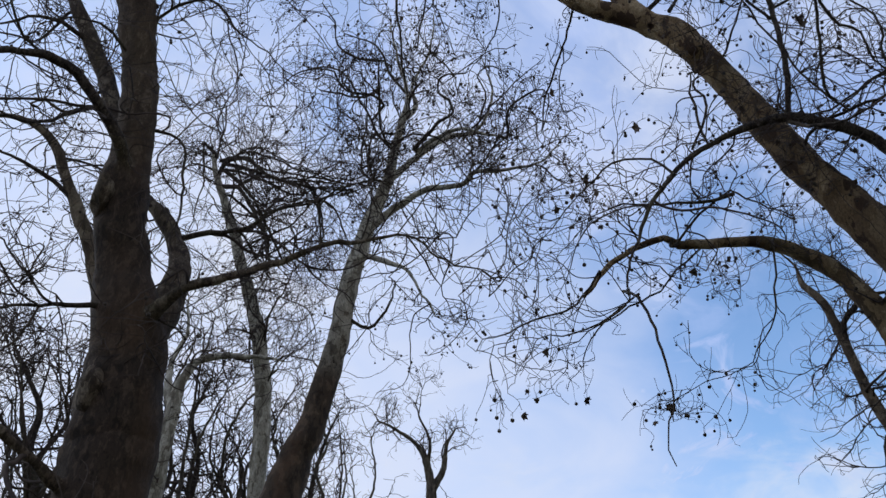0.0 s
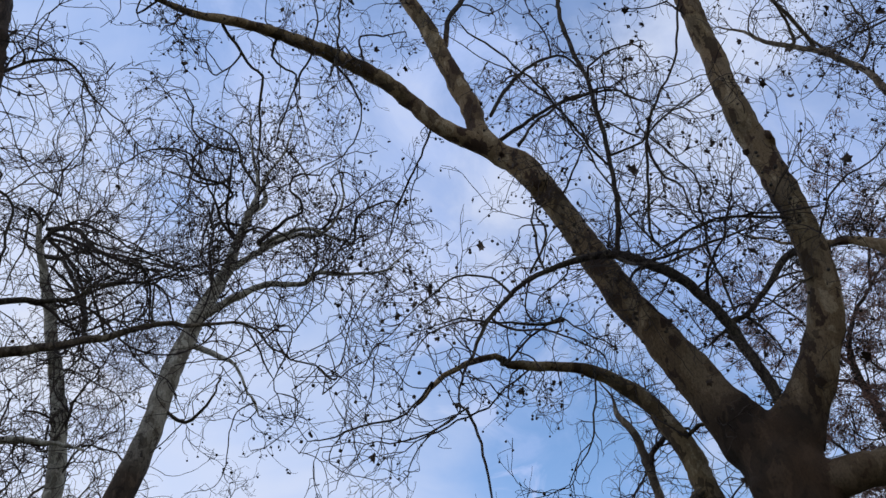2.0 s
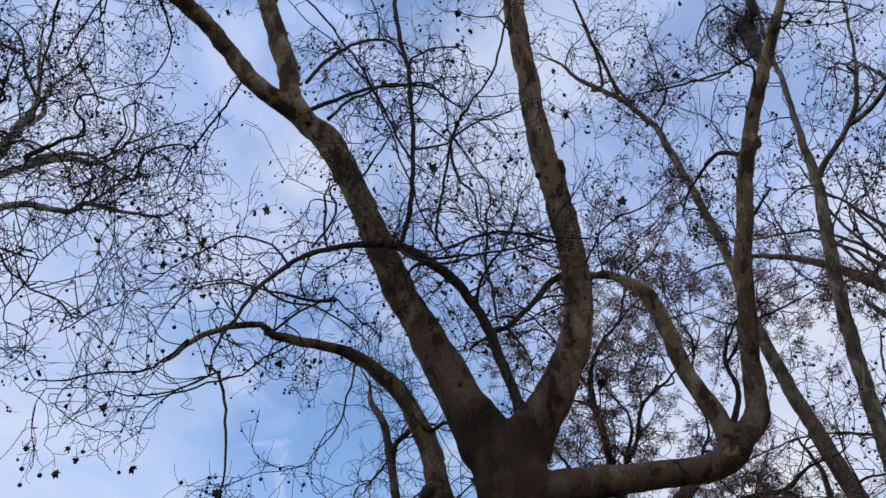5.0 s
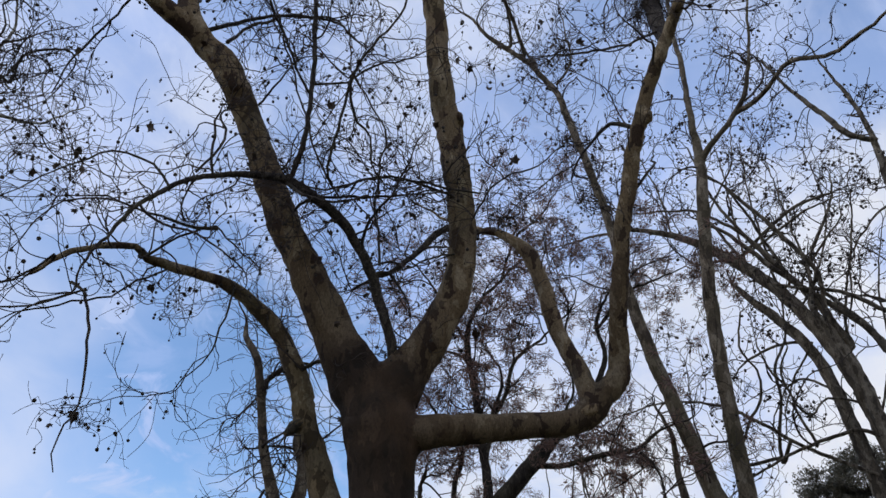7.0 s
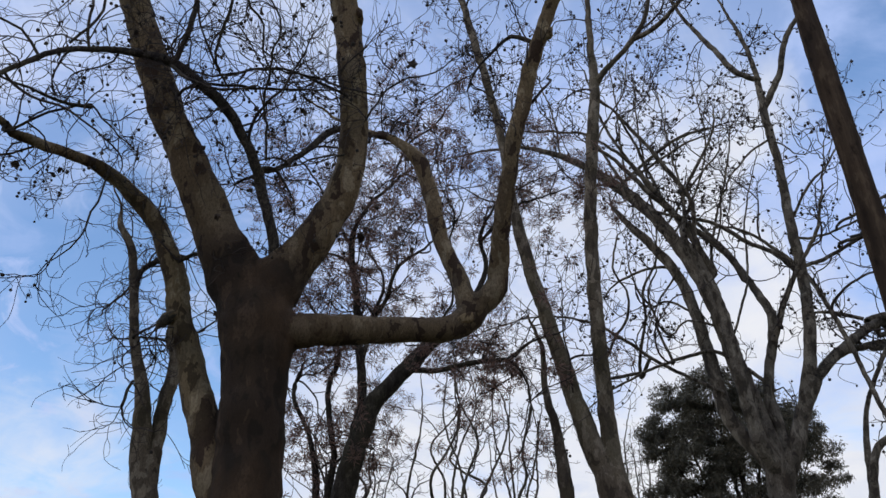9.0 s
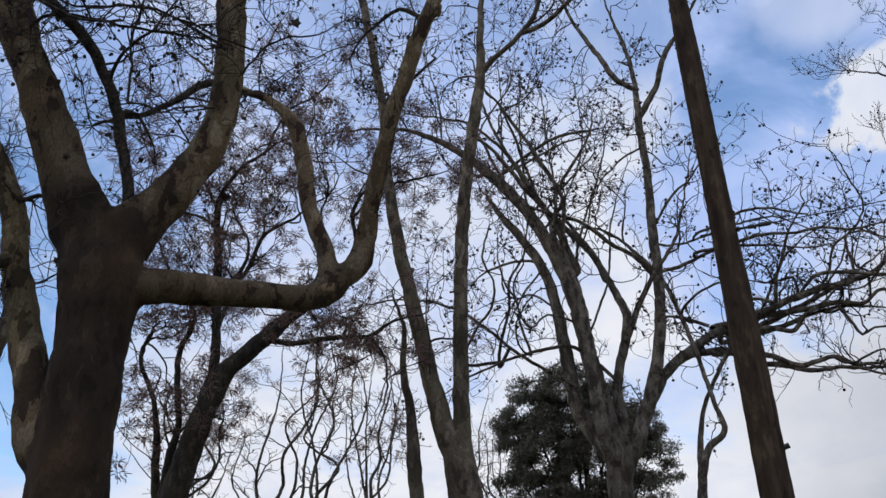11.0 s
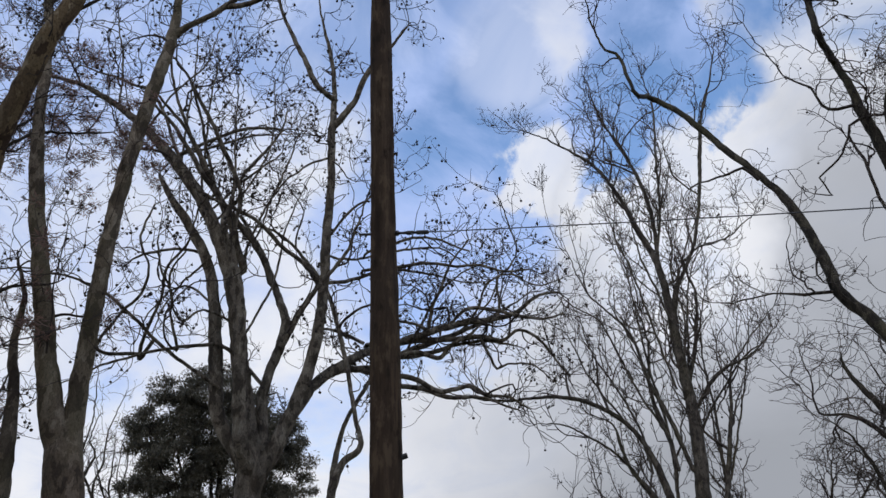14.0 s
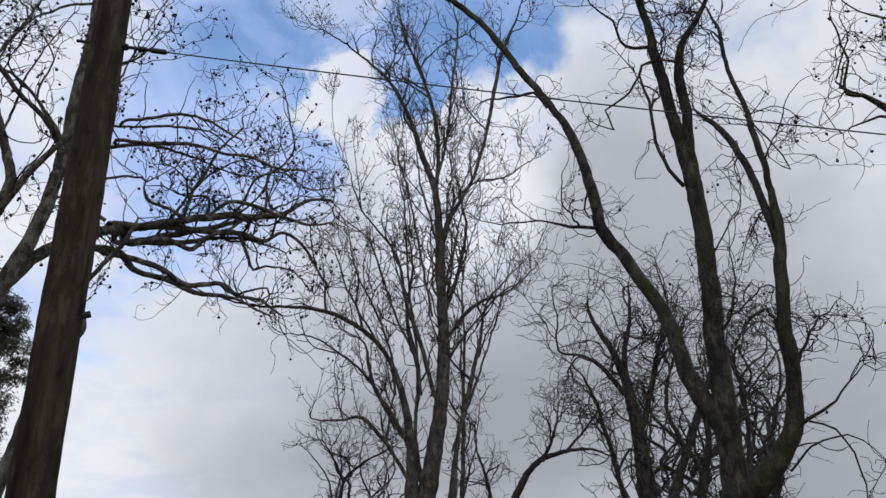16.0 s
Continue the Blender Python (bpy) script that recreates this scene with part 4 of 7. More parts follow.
pale.limb("branch", (-3.689, 11.98, 9.761, 0.024), (-3.633, 11.97, 9.742, 0.0209), (-3.042, 11.74, 9.896, 0.0207), (-2.611, 11.54, 10, 0.0171), (-2.286, 11.26, 10.23, 0.0169), (-2.016, 11.06, 10.35, 0.0135), (-1.652, 10.85, 10.47, 0.01), bare=0.75)
pale.limb("branch", (-2.367, 11.4, 10.82, 0.019), (-2.42, 11.44, 10.8, 0.021), (-2.242, 11.56, 10.57, 0.0209), (-2.157, 11.73, 10.25, 0.0209), (-2.154, 11.91, 9.938, 0.0174), (-2.274, 12.05, 9.665, 0.0139), bare=0.75)
pale.crown(2.4, (1.3, 0.6, 0.28), (3.5, 1.1), -0.02, 0.26, 0.0052, (5.5, 99), 0.2, 1.0, 2.0)
pale.seed_balls(220, 0.019)

grey_fork = Tree("plane_tree", "grey forked plane tree with a crooked limb", BARK_PALE, TWIG, 0.06, 0.052)
grey_fork.limb("trunk", (-3.92, 10.84, 4.96, 0.141), (-3.89, 10.85, 5.52, 0.121), (-3.87, 10.86, 6.11, 0.108), (-3.86, 10.87, 6.46, 0.095), (-3.8, 10.89, 6.74, 0.07), (-3.69, 10.93, 7.02, 0.061), (-3.39, 11.03, 7.16, 0.054), (-2.9, 10.97, 7.15, 0.0359), (-2.35, 10.91, 7.03, 0.0157))
grey_fork.limb("limb", (-3.86, 10.87, 6.2, 0.069), (-4.06, 11, 6.61, 0.064), (-4.1, 11.09, 7.11, 0.04), (-3.99, 11.14, 7.62, 0.029), (-4.05, 11.12, 8.22, 0.0147))
grey_fork.limb("branch", (-3.69, 10.93, 6.99, 0.0208), (-3.58, 11.07, 7.39, 0.0165), (-3.6, 11.17, 7.94, 0.0097))
grey_fork.collars()
grey_fork.crown(2.0, (1.2, 0.6, 0.28), (3.5, 1.1), 0.02, 0.25, 0.0050, (4.5, 99), 0.2, 0.8, 1.8)
grey_fork.seed_balls(120, 0.018)

leaning = Tree("plane_tree", "tall leaning plane tree, dark below and pale above", BARK_PALE, TWIG, 0.06, 0.052, (0.15, 0.20))
leaning.limb("trunk", (-2.23, 11.35, 5.11, 0.297), (-2.11, 11.38, 5.61, 0.257), (-1.93, 11.41, 6.14, 0.224), (-1.79, 11.44, 6.79, 0.203), (-1.64, 11.46, 7.58, 0.174), (-1.55, 11.48, 8.52, 0.164), (-1.41, 11.5, 9.32, 0.144), (-1.23, 11.53, 10.11, 0.132), (-1, 11.56, 10.88, 0.111), (-0.87, 11.57, 11.76, 0.084), (-0.77, 11.58, 12.4, 0.074), (-0.68, 11.59, 13.07, 0.0491), (-0.9, 11.57, 13.98, 0.0272), (-1.12, 11.54, 15.12, 0.0158))
leaning.limb("limb", (-1.29, 11.52, 9.82, 0.07), (-0.84, 11.37, 10.15, 0.07), (-0.29, 11.22, 10.46, 0.054), (0.41, 11.13, 10.54, 0.0462), (0.61, 11.03, 10.72, 0.0425), (1.2, 10.9, 10.68, 0.0286), (1.76, 10.75, 10.74, 0.019), (2.3, 10.67, 11.37, 0.00975))
leaning.limb("limb", (-0.94, 11.56, 10.98, 0.066), (-0.56, 11.8, 11.6, 0.061), (-0.19, 11.92, 12.07, 0.0598), (0.19, 12.03, 12.42, 0.0522), (0.53, 12.13, 12.53, 0.0439), (0.9, 12.12, 13.01, 0.0296), (1.01, 12.22, 13.96, 0.0232), (0.79, 12.33, 14.9, 0.0121))
leaning.limb("limb", (-0.77, 11.58, 12.4, 0.0598), (-0.53, 11.7, 12.87, 0.0525), (-0.61, 11.79, 13.57, 0.0338), (-0.29, 11.92, 14.66, 0.0236), (-0.2, 12.02, 16, 0.0125))
leaning.limb("branch", (-1.41, 11.5, 9.32, 0.0529), (-0.94, 11.36, 9.09, 0.0517), (-0.54, 11.2, 8.79, 0.0269), (-0.15, 11.12, 8.11, 0.0174), (-0.06, 11.13, 7.91, 0.00863))
leaning.limb("branch", (-0.87, 11.57, 11.76, 0.031), (-1.19, 11.43, 11.92, 0.0276), (-1.54, 11.28, 12.64, 0.0213), (-2, 11.09, 13.29, 0.0181), (-2.58, 10.96, 13.23, 0.0109))
leaning.limb("branch", (-1, 11.56, 10.88, 0.0232), (-1.44, 11.3, 11.01, 0.0199), (-1.4, 11.2, 12.28, 0.0174), (-1.58, 11.17, 13.44, 0.0109))
leaning.limb("branch", (-0.68, 11.59, 13.07, 0.0291), (-1.06, 11.55, 13.65, 0.0261), (-1.38, 11.51, 14.41, 0.0192), (-2.03, 11.39, 14.63, 0.0116))
leaning.limb("branch", (-1.54, 11.48, 8.1, 0.0361), (-1.15, 11.34, 7.82, 0.0264), (-0.8, 11.28, 8.2, 0.0206), (-0.72, 11.18, 8.57, 0.0119))
leaning.limb("branch", (0.51, 11.13, 10.61, 0.0224), (0.56, 11.13, 11.25, 0.0165), (0.36, 11.13, 11.93, 0.0101))
leaning.limb("branch", (0.63, 11.03, 10.72, 0.0191), (1.02, 11.02, 11.41, 0.0165), (1.31, 11, 12.21, 0.0103))
leaning.limb("branch", (-0.29, 11.92, 14.66, 0.0196), (0.19, 11.93, 14.02, 0.0154), (0.3, 11.93, 13.54, 0.0112))
leaning.limb("branch", (-0.4014, 11.85, 11.8, 0.0545), (-0.4313, 11.84, 11.88, 0.0474), (-0.1559, 11.59, 11.95, 0.0419), (0.2259, 11.35, 11.97, 0.0365), (0.5327, 11.24, 11.88, 0.0312), (0.855, 11.19, 11.71, 0.0258), (1.058, 11.11, 11.62, 0.0206), (1.228, 11.11, 11.45, 0.0154), bare=0.75)
leaning.limb("branch", (-0.4313, 11.84, 11.88, 0.0474), (-0.5376, 11.79, 11.88, 0.0419), (-0.276, 11.59, 12.06, 0.0368), (-0.01315, 11.4, 12.24, 0.0316), (0.2193, 11.28, 12.34, 0.0264), (0.1218, 11.16, 12.56, 0.0265), (-0.05863, 11.14, 12.71, 0.0212), (-0.04635, 11.01, 12.9, 0.0213), (0.1375, 10.91, 13, 0.016), (0.4525, 10.88, 12.98, 0.016), bare=0.75)
leaning.limb("branch", (0.5829, 12.13, 12.6, 0.0256), (0.5498, 12.1, 12.63, 0.0223), (0.7421, 11.94, 12.69, 0.0223), (0.7981, 11.71, 12.87, 0.0222), (0.8539, 11.47, 13.06, 0.0166), (0.6983, 11.31, 13.25, 0.0166), (0.8692, 11.08, 13.38, 0.0166), (1.098, 11.06, 13.27, 0.011), bare=0.75)
leaning.limb("branch", (1.058, 11.11, 11.62, 0.0206), (1.21, 11.05, 11.53, 0.0256), (1.205, 10.84, 11.76, 0.0205), (1.266, 10.68, 11.92, 0.0205), (1.484, 10.51, 12.03, 0.0205), (1.719, 10.4, 12.06, 0.0154), (1.933, 10.4, 11.98, 0.0154), (1.889, 10.62, 11.75, 0.0102), (1.846, 10.85, 11.52, 0.0102), bare=0.75)
leaning.limb("branch", (-1.34, 11.37, 12.23, 0.0249), (-1.078, 11.1, 12.4, 0.0308), (-1.303, 10.98, 12.51, 0.0256), (-1.604, 10.95, 12.54, 0.0255), (-1.873, 10.85, 12.65, 0.0203), (-2.003, 10.66, 12.79, 0.0202), (-2.353, 10.62, 12.86, 0.0151), (-2.721, 10.68, 12.81, 0.015), (-3.05, 10.87, 12.62, 0.00994), bare=0.75)
leaning.limb("branch", (-1.303, 10.98, 12.51, 0.0256), (-1.207, 11.12, 12.83, 0.0314), (-1.43, 11.21, 12.7, 0.026), (-1.785, 11.19, 12.73, 0.0207), (-2.245, 11.18, 12.8, 0.0155), (-2.339, 11.12, 12.79, 0.0103), bare=0.75)
leaning.limb("branch", (-1.197, 11.53, 13.98, 0.0231), (-1.366, 11.61, 14.08, 0.0281), (-1.715, 11.68, 14.21, 0.0226), (-2.086, 11.68, 14.44, 0.0227), (-2.254, 11.58, 14.71, 0.0171), (-2.269, 11.4, 15.01, 0.0171), (-2.513, 11.24, 15.37, 0.0115), bare=0.75)
leaning.limb("branch", (-0.8886, 11.57, 11.63, 0.0293), (-0.9054, 11.6, 11.63, 0.0255), (-1.116, 11.33, 11.89, 0.0254), (-1.132, 11, 12.14, 0.0253), (-1.148, 10.67, 12.39, 0.0201), (-1.116, 10.33, 12.64, 0.015), bare=0.75)
leaning.limb("branch", (-0.8129, 11.58, 12.13, 0.03), (-0.6908, 11.59, 12.1, 0.0261), (-0.9925, 11.59, 12.09, 0.026), (-1.291, 11.59, 12.08, 0.0207), (-1.393, 11.7, 11.87, 0.0206), (-1.361, 11.91, 11.51, 0.0205), (-1.224, 12.22, 10.99, 0.0153), bare=0.75)
leaning.collars()
leaning.crown(2.3, (1.1, 0.55, 0.26), (3.5, 1.2), 0.0, 0.27, 0.0051, (7.0, 99), 0.35, 0.9, 1.7)
leaning.seed_balls(1300, 0.020)

main = Tree("plane_tree", "large forked plane tree with flaking tan bark", BARK_MAIN, TWIG, 0.085, 0.085, (0.16, 0.31))
main.limb("trunk", (5.65, 6.83, 4.55, 0.352), (5.64, 6.84, 5.08, 0.389), (5.62, 6.85, 5.42, 0.41), (5.61, 6.86, 5.62, 0.28))
main.limb("limb", (5.6, 6.87, 5.48, 0.345), (5.37, 7.03, 5.99, 0.3171), (5.13, 7.18, 6.57, 0.2595), (4.82, 7.36, 7.36, 0.226), (4.51, 7.53, 8.11, 0.2093), (4.2, 7.68, 9.02, 0.199), (3.86, 7.83, 10, 0.1962), (3.47, 7.93, 10.8, 0.1972), (2.92, 7.96, 11.23, 0.1693), (2.72, 8.03, 12.12, 0.1702), (2.34, 8.02, 13.18, 0.1544), (2, 8.05, 14.23, 0.1451), (1.59, 8.07, 15.16, 0.133), (1.01, 8.14, 16.7, 0.08835), (0.32, 8.07, 18.74, 0.04278))
main.limb("limb", (3.64, 7.79, 10.27, 0.158), (3.25, 7.92, 10.9, 0.171), (2.81, 8, 11.26, 0.162), (2.24, 8.05, 11.57, 0.143), (1.71, 8.05, 12.09, 0.138), (1.31, 8.01, 12.43, 0.131), (0.63, 7.96, 12.76, 0.124), (-0.13, 7.86, 12.93, 0.112), (-0.76, 7.7, 12.9, 0.084), (-1.25, 7.52, 12.73, 0.075), (-1.69, 7.31, 12.45, 0.063), (-2.29, 7.03, 12.32, 0.0414), (-3.06, 6.59, 12.25, 0.0183))
main.limb("limb", (5.74, 6.77, 5.83, 0.3277), (5.91, 6.64, 6.13, 0.2594), (6.09, 6.42, 6.56, 0.227), (6.26, 6.22, 7.09, 0.2004), (6.33, 6.09, 7.74, 0.1843), (6.25, 6.03, 8.6, 0.1786), (6.14, 6.05, 9.58, 0.1843), (6, 6.05, 10.5, 0.1719), (5.9, 6, 11.63, 0.1662), (5.69, 5.85, 12.9, 0.1691), (5.71, 5.84, 13.87, 0.17), (5.69, 5.71, 15.31, 0.1453), (5.72, 5.55, 17.64, 0.057))
main.limb("limb", (5.76, 6.75, 5.83, 0.062), (5.7, 6.74, 6.33, 0.063), (5.57, 6.77, 6.81, 0.064), (5.37, 6.79, 7.36, 0.066), (5.06, 6.81, 7.84, 0.067), (4.67, 6.87, 8.14, 0.067), (4.23, 6.95, 8.34, 0.058), (3.69, 7.04, 8.24, 0.0459), (3.26, 7, 7.97, 0.034), (2.75, 6.96, 7.52, 0.0279), (2.34, 6.87, 6.84, 0.0219), (2.11, 6.82, 6.26, 0.0139), (2.01, 6.74, 5.76, 0.0083))
main.limb("branch", (5.4, 6.76, 7.3, 0.0324), (5.6, 6.68, 7.37, 0.0251), (5.78, 6.61, 7.1, 0.0124), (5.83, 6.57, 6.77, 0.0061))
main.limb("limb", (4.21, 6.96, 8.33, 0.0332), (4.24, 6.77, 8.81, 0.0338), (4.24, 6.66, 9.74, 0.0329), (4.16, 6.59, 10.87, 0.0322), (4.07, 6.52, 11.35, 0.033), (3.85, 6.5, 12.45, 0.0352), (3.85, 6.51, 13.54, 0.0342), (3.82, 6.52, 15.55, 0.0191))
main.limb("branch", (3.24, 7, 7.95, 0.0161), (3.18, 7.03, 8.31, 0.0165), (3.17, 7.03, 8.82, 0.0149), (3.21, 7.01, 9.12, 0.0087))
# two low limbs stand in silhouette: shade is put into their bark colour
main.limb("limb", (5.72, 6.78, 5.24, 0.2185), (5.93, 6.49, 5.25, 0.1955), (6.36, 6.26, 5.33, 0.1726), (6.88, 6.04, 5.41, 0.1602), (7.26, 5.86, 5.47, 0.1575), (7.6, 5.7, 5.55, 0.1628), (7.82, 5.59, 5.67, 0.1719), (7.98, 5.46, 5.9, 0.1593), (8.09, 5.27, 6.14, 0.1485), (8.06, 5.2, 6.36, 0.1338), (7.9, 4.99, 6.78, 0.1198), (7.74, 4.69, 7.49, 0.1088), (7.72, 4.37, 8.37, 0.1037), (7.7, 4.02, 9.2, 0.1022), (7.71, 3.59, 9.93, 0.09048), (7.76, 3.04, 10.78, 0.07956), (7.5, 2.97, 10.42, 0.07098), (7.56, 2.59, 11.01, 0.0468), (7.63, 2.11, 11.74, 0.01778), shade_add=0.09)
main.limb("limb", (7.85, 5.55, 5.79, 0.139), (7.88, 5.68, 6.26, 0.1159), (7.81, 5.92, 6.91, 0.108), (7.8, 6.08, 7.7, 0.1087), (7.78, 6.25, 8.33, 0.1105), (7.63, 6.56, 8.78, 0.0682), (7.44, 6.89, 9, 0.04712), (7.26, 7.33, 9.31, 0.02685), (6.98, 7.83, 9.87, 0.01153), shade_add=0.08)
main.limb("limb", (5.76, 6.88, 3.16, 0.2558), (5.49, 7.18, 3.63, 0.2171), (5.45, 7.33, 4.13, 0.1895), (5.39, 7.49, 4.59, 0.1711), (5.31, 7.66, 5.12, 0.1527), (5.2, 7.78, 5.61, 0.1408), (5.12, 7.88, 6.15, 0.1339), (4.93, 8.1, 6.82, 0.1188), (4.54, 8.3, 7.32, 0.1062), (4.07, 8.39, 7.53, 0.07524), (3.56, 8.48, 7.55, 0.06534), (3.17, 8.5, 7.56, 0.06006), (2.97, 8.46, 7.63, 0.04356), (2.55, 8.46, 7.45, 0.03894), (2.2, 8.44, 7.19, 0.03432), (1.98, 8.38, 6.86, 0.02125), (1.87, 8.39, 6.71, 0.008052))
main.limb("branch", (2.2, 7.72, 6.43, 0.0171), (2.28, 7.4, 6.16, 0.0164), (2.39, 7.16, 5.45, 0.0138), (2.4, 7.06, 4.86, 0.0099), (2.27, 6.99, 4.51, 0.0081), (2.32, 6.97, 4.17, 0.0048), bare=0.9)
main.limb("branch", (5.19, 7.73, 5.63, 0.056), (5, 7.72, 5.51, 0.077), (4.89, 7.67, 5.37, 0.0334))
main.limb("branch", (0.66, 7.76, 14.1, 0.0208), (0.44, 7.77, 14.44, 0.0182), (0.47, 7.67, 12.53, 0.0189), (0.4, 7.67, 11.93, 0.013))
main.limb("branch", (3.46, 7.99, 11.34, 0.0317), (3.75, 7.98, 11.87, 0.0245), (4.24, 7.89, 12.42, 0.0225), (4.77, 7.74, 12.71, 0.0201), (5.15, 7.64, 12.74, 0.0173), (5.54, 7.51, 12.34, 0.0085))
main.limb("branch", (2.34, 8.03, 13.74, 0.05), (2.41, 8.01, 14.51, 0.0485), (2.78, 7.91, 15.35, 0.0468), (3.26, 7.74, 16.52, 0.0241))
main.limb("branch", (4.47, 7.55, 8.2, 0.0266), (4.59, 6.92, 8.23, 0.0191), (5.15, 6.45, 8.23, 0.0169), (5.84, 5.92, 8.32, 0.0085))
main.limb("branch", (3.04, 7.91, 11.19, 0.0373), (3.5, 7.53, 11.42, 0.0312), (4.05, 7.17, 11.62, 0.0234), (4.6, 6.76, 11.47, 0.0179), (4.89, 6.46, 10.89, 0.0099))
main.limb("branch", (2.98, 7.82, 11.74, 0.0319), (3.29, 7.72, 12.43, 0.0332), (3.8, 7.62, 13.07, 0.0258), (4.28, 7.51, 13.24, 0.0232), (4.54, 7.37, 12.65, 0.0141))
main.limb("branch", (1.97, 6.65, 5.67, 0.0098), (1.68, 6.6, 5.4, 0.008), (1.52, 6.63, 5.16, 0.0047), bare=0.9)
main.limb("branch", (2.92, 6.69, 7.64, 0.0152), (3.11, 6.51, 8.1, 0.0156), (3.03, 6.54, 8.47, 0.012), (3.11, 6.51, 8.62, 0.0081))
main.limb("branch", (4.271, 8.351, 7.44, 0.0148), (4.16, 8.01, 7.27, 0.0129), (4.01, 7.97, 6.53, 0.0124), (3.9, 7.91, 6.17, 0.01), (3.6, 8.03, 5.71, 0.0059), bare=0.45)
main.limb("branch", (3.449, 8.486, 7.553, 0.0178), (3.46, 8.52, 7.54, 0.0155), (3.01, 8.45, 7.07, 0.0128), (2.67, 8.44, 6.74, 0.0125), (2.06, 8.46, 6.41, 0.0101), (1.78, 8.51, 6.19, 0.006), bare=0.45)
main.limb("branch", (6.31, 6.11, 7.74, 0.017), (6.46, 5.61, 8.54, 0.0131), (6.68, 5.09, 8.59, 0.0108), (6.93, 4.78, 8.91, 0.0066))
main.limb("branch", (6.06, 5.92, 8.36, 0.0194), (5.59, 6.07, 8.44, 0.0171), (5.12, 6.3, 8.45, 0.0149), (4.51, 6.58, 8.12, 0.0124), (4.17, 6.66, 8.06, 0.0082))
main.limb("branch", (7.69, 4.03, 9.11, 0.0326), (7.59, 4.38, 9.41, 0.0279), (7.47, 4.72, 9.17, 0.0183), (7.38, 5.02, 8.72, 0.0112))
main.limb("branch", (4.63, 6.43, 7.96, 0.0142), (4.3, 6.51, 8.57, 0.0125), (3.58, 6.65, 10.85, 0.012), (3.39, 6.73, 11.39, 0.0074))
main.limb("branch", (5.18, 6.31, 7.12, 0.0157), (5.12, 6.35, 8.24, 0.0147), (5.19, 6.3, 9.32, 0.0134), (4.75, 6.47, 10.26, 0.0118), (4.68, 6.52, 11.45, 0.0076))
main.limb("limb", (7.9, 3.45, 10.45, 0.101), (8.06, 3.57, 11.1, 0.114), (8.23, 3.69, 11.86, 0.112), (8.24, 3.51, 11.89, 0.082), (8.37, 3.48, 12.97, 0.0486), (8.51, 3.4, 14.31, 0.0186), skin=BRANCH)
main.limb("limb", (2.67, 6.67, 7.28, 0.0166), (2.46, 6.73, 7.54, 0.0132), (2.04, 6.73, 7.49, 0.0112), (1.72, 6.8, 7.19, 0.0091), (1.42, 6.74, 6.78, 0.007), (1.2, 6.77, 6.51, 0.0052))
main.limb("limb", (3.53, 7.32, 7.5, 0.0244), (3.16, 7.35, 7.39, 0.0179), (2.7, 7.39, 7.41, 0.0138), (2.26, 7.4, 7.4, 0.0098), (1.77, 7.5, 7.26, 0.0058))
main.limb("limb", (5.37, 7.39, 6.3, 0.0185), (5.18, 7.62, 6.38, 0.0251), (5.12, 7.77, 6.3, 0.0252))
main.limb("branch", (6.31, 5.68, 8.38, 0.013), (5.87, 5.83, 8.35, 0.0128), (5.4, 6.09, 8.41, 0.0127), (5, 6.26, 8.33, 0.0105), (4.32, 6.59, 7.89, 0.0081))
main.limb("branch", (6.3, 6.05, 7.66, 0.0126), (5.78, 6.1, 7.34, 0.0121), (5.33, 6.2, 7.04, 0.0098))
main.limb("branch", (7.45, 3.31, 10.2, 0.0187), (7.43, 3.76, 10.37, 0.0167), (7.37, 4.24, 10.59, 0.0171), (7.28, 4.72, 10.89, 0.0151), (7.17, 5.04, 11.02, 0.0102))
main.limb("branch", (7.41, 6.92, 8.98, 0.036), (6.93, 7.09, 8.91, 0.054), (6.48, 7.21, 8.37, 0.0426), (6.11, 7.24, 7.92, 0.0356), (5.77, 7.24, 7.67, 0.0293), (5.45, 7.34, 7.37, 0.0151))
main.limb("branch", (3.84, 6.28, 7.68, 0.0231), (4.03, 6.06, 7.41, 0.0168), (4.3, 5.78, 7.35, 0.0129), (4.47, 5.55, 7.36, 0.0091))
main.limb("branch", (3.056, 8.477, 7.6, 0.0198), (3.03, 8.34, 7.42, 0.0172), (3.38, 8.11, 7.76, 0.0152), (3.7, 7.88, 7.94, 0.013), (3.97, 7.77, 7.68, 0.0107), (4.23, 7.54, 7.35, 0.0063), bare=0.45)
main.limb("branch", (2.074, 8.406, 7.001, 0.0189), (2.06, 8.27, 7.03, 0.0164), (1.74, 8.23, 6.53, 0.0139), (1.32, 8.18, 6.35, 0.0117), (0.91, 8.22, 6.15, 0.0097), (0.58, 8.13, 6.04, 0.0057), bare=0.45)
main.limb("branch", (2.269, 7.446, 6.199, 0.0147), (2.29, 7.4, 6.22, 0.0128), (1.95, 7.37, 5.93, 0.0107), (1.57, 7.34, 5.71, 0.0088), (1.16, 7.39, 5.67, 0.0052), bare=0.45)
main.limb("branch", (-1.313, 7.49, 12.69, 0.0345), (-1.311, 7.564, 12.62, 0.03), (-1.094, 7.701, 12.39, 0.0257), (-0.7802, 7.866, 12.09, 0.0214), (-0.6347, 7.908, 11.99, 0.0214), (-0.615, 8.136, 11.73, 0.0214), (-0.565, 8.471, 11.34, 0.0171), (-0.515, 8.807, 10.95, 0.0129), (-0.4802, 9.088, 10.63, 0.00857), bare=0.6)
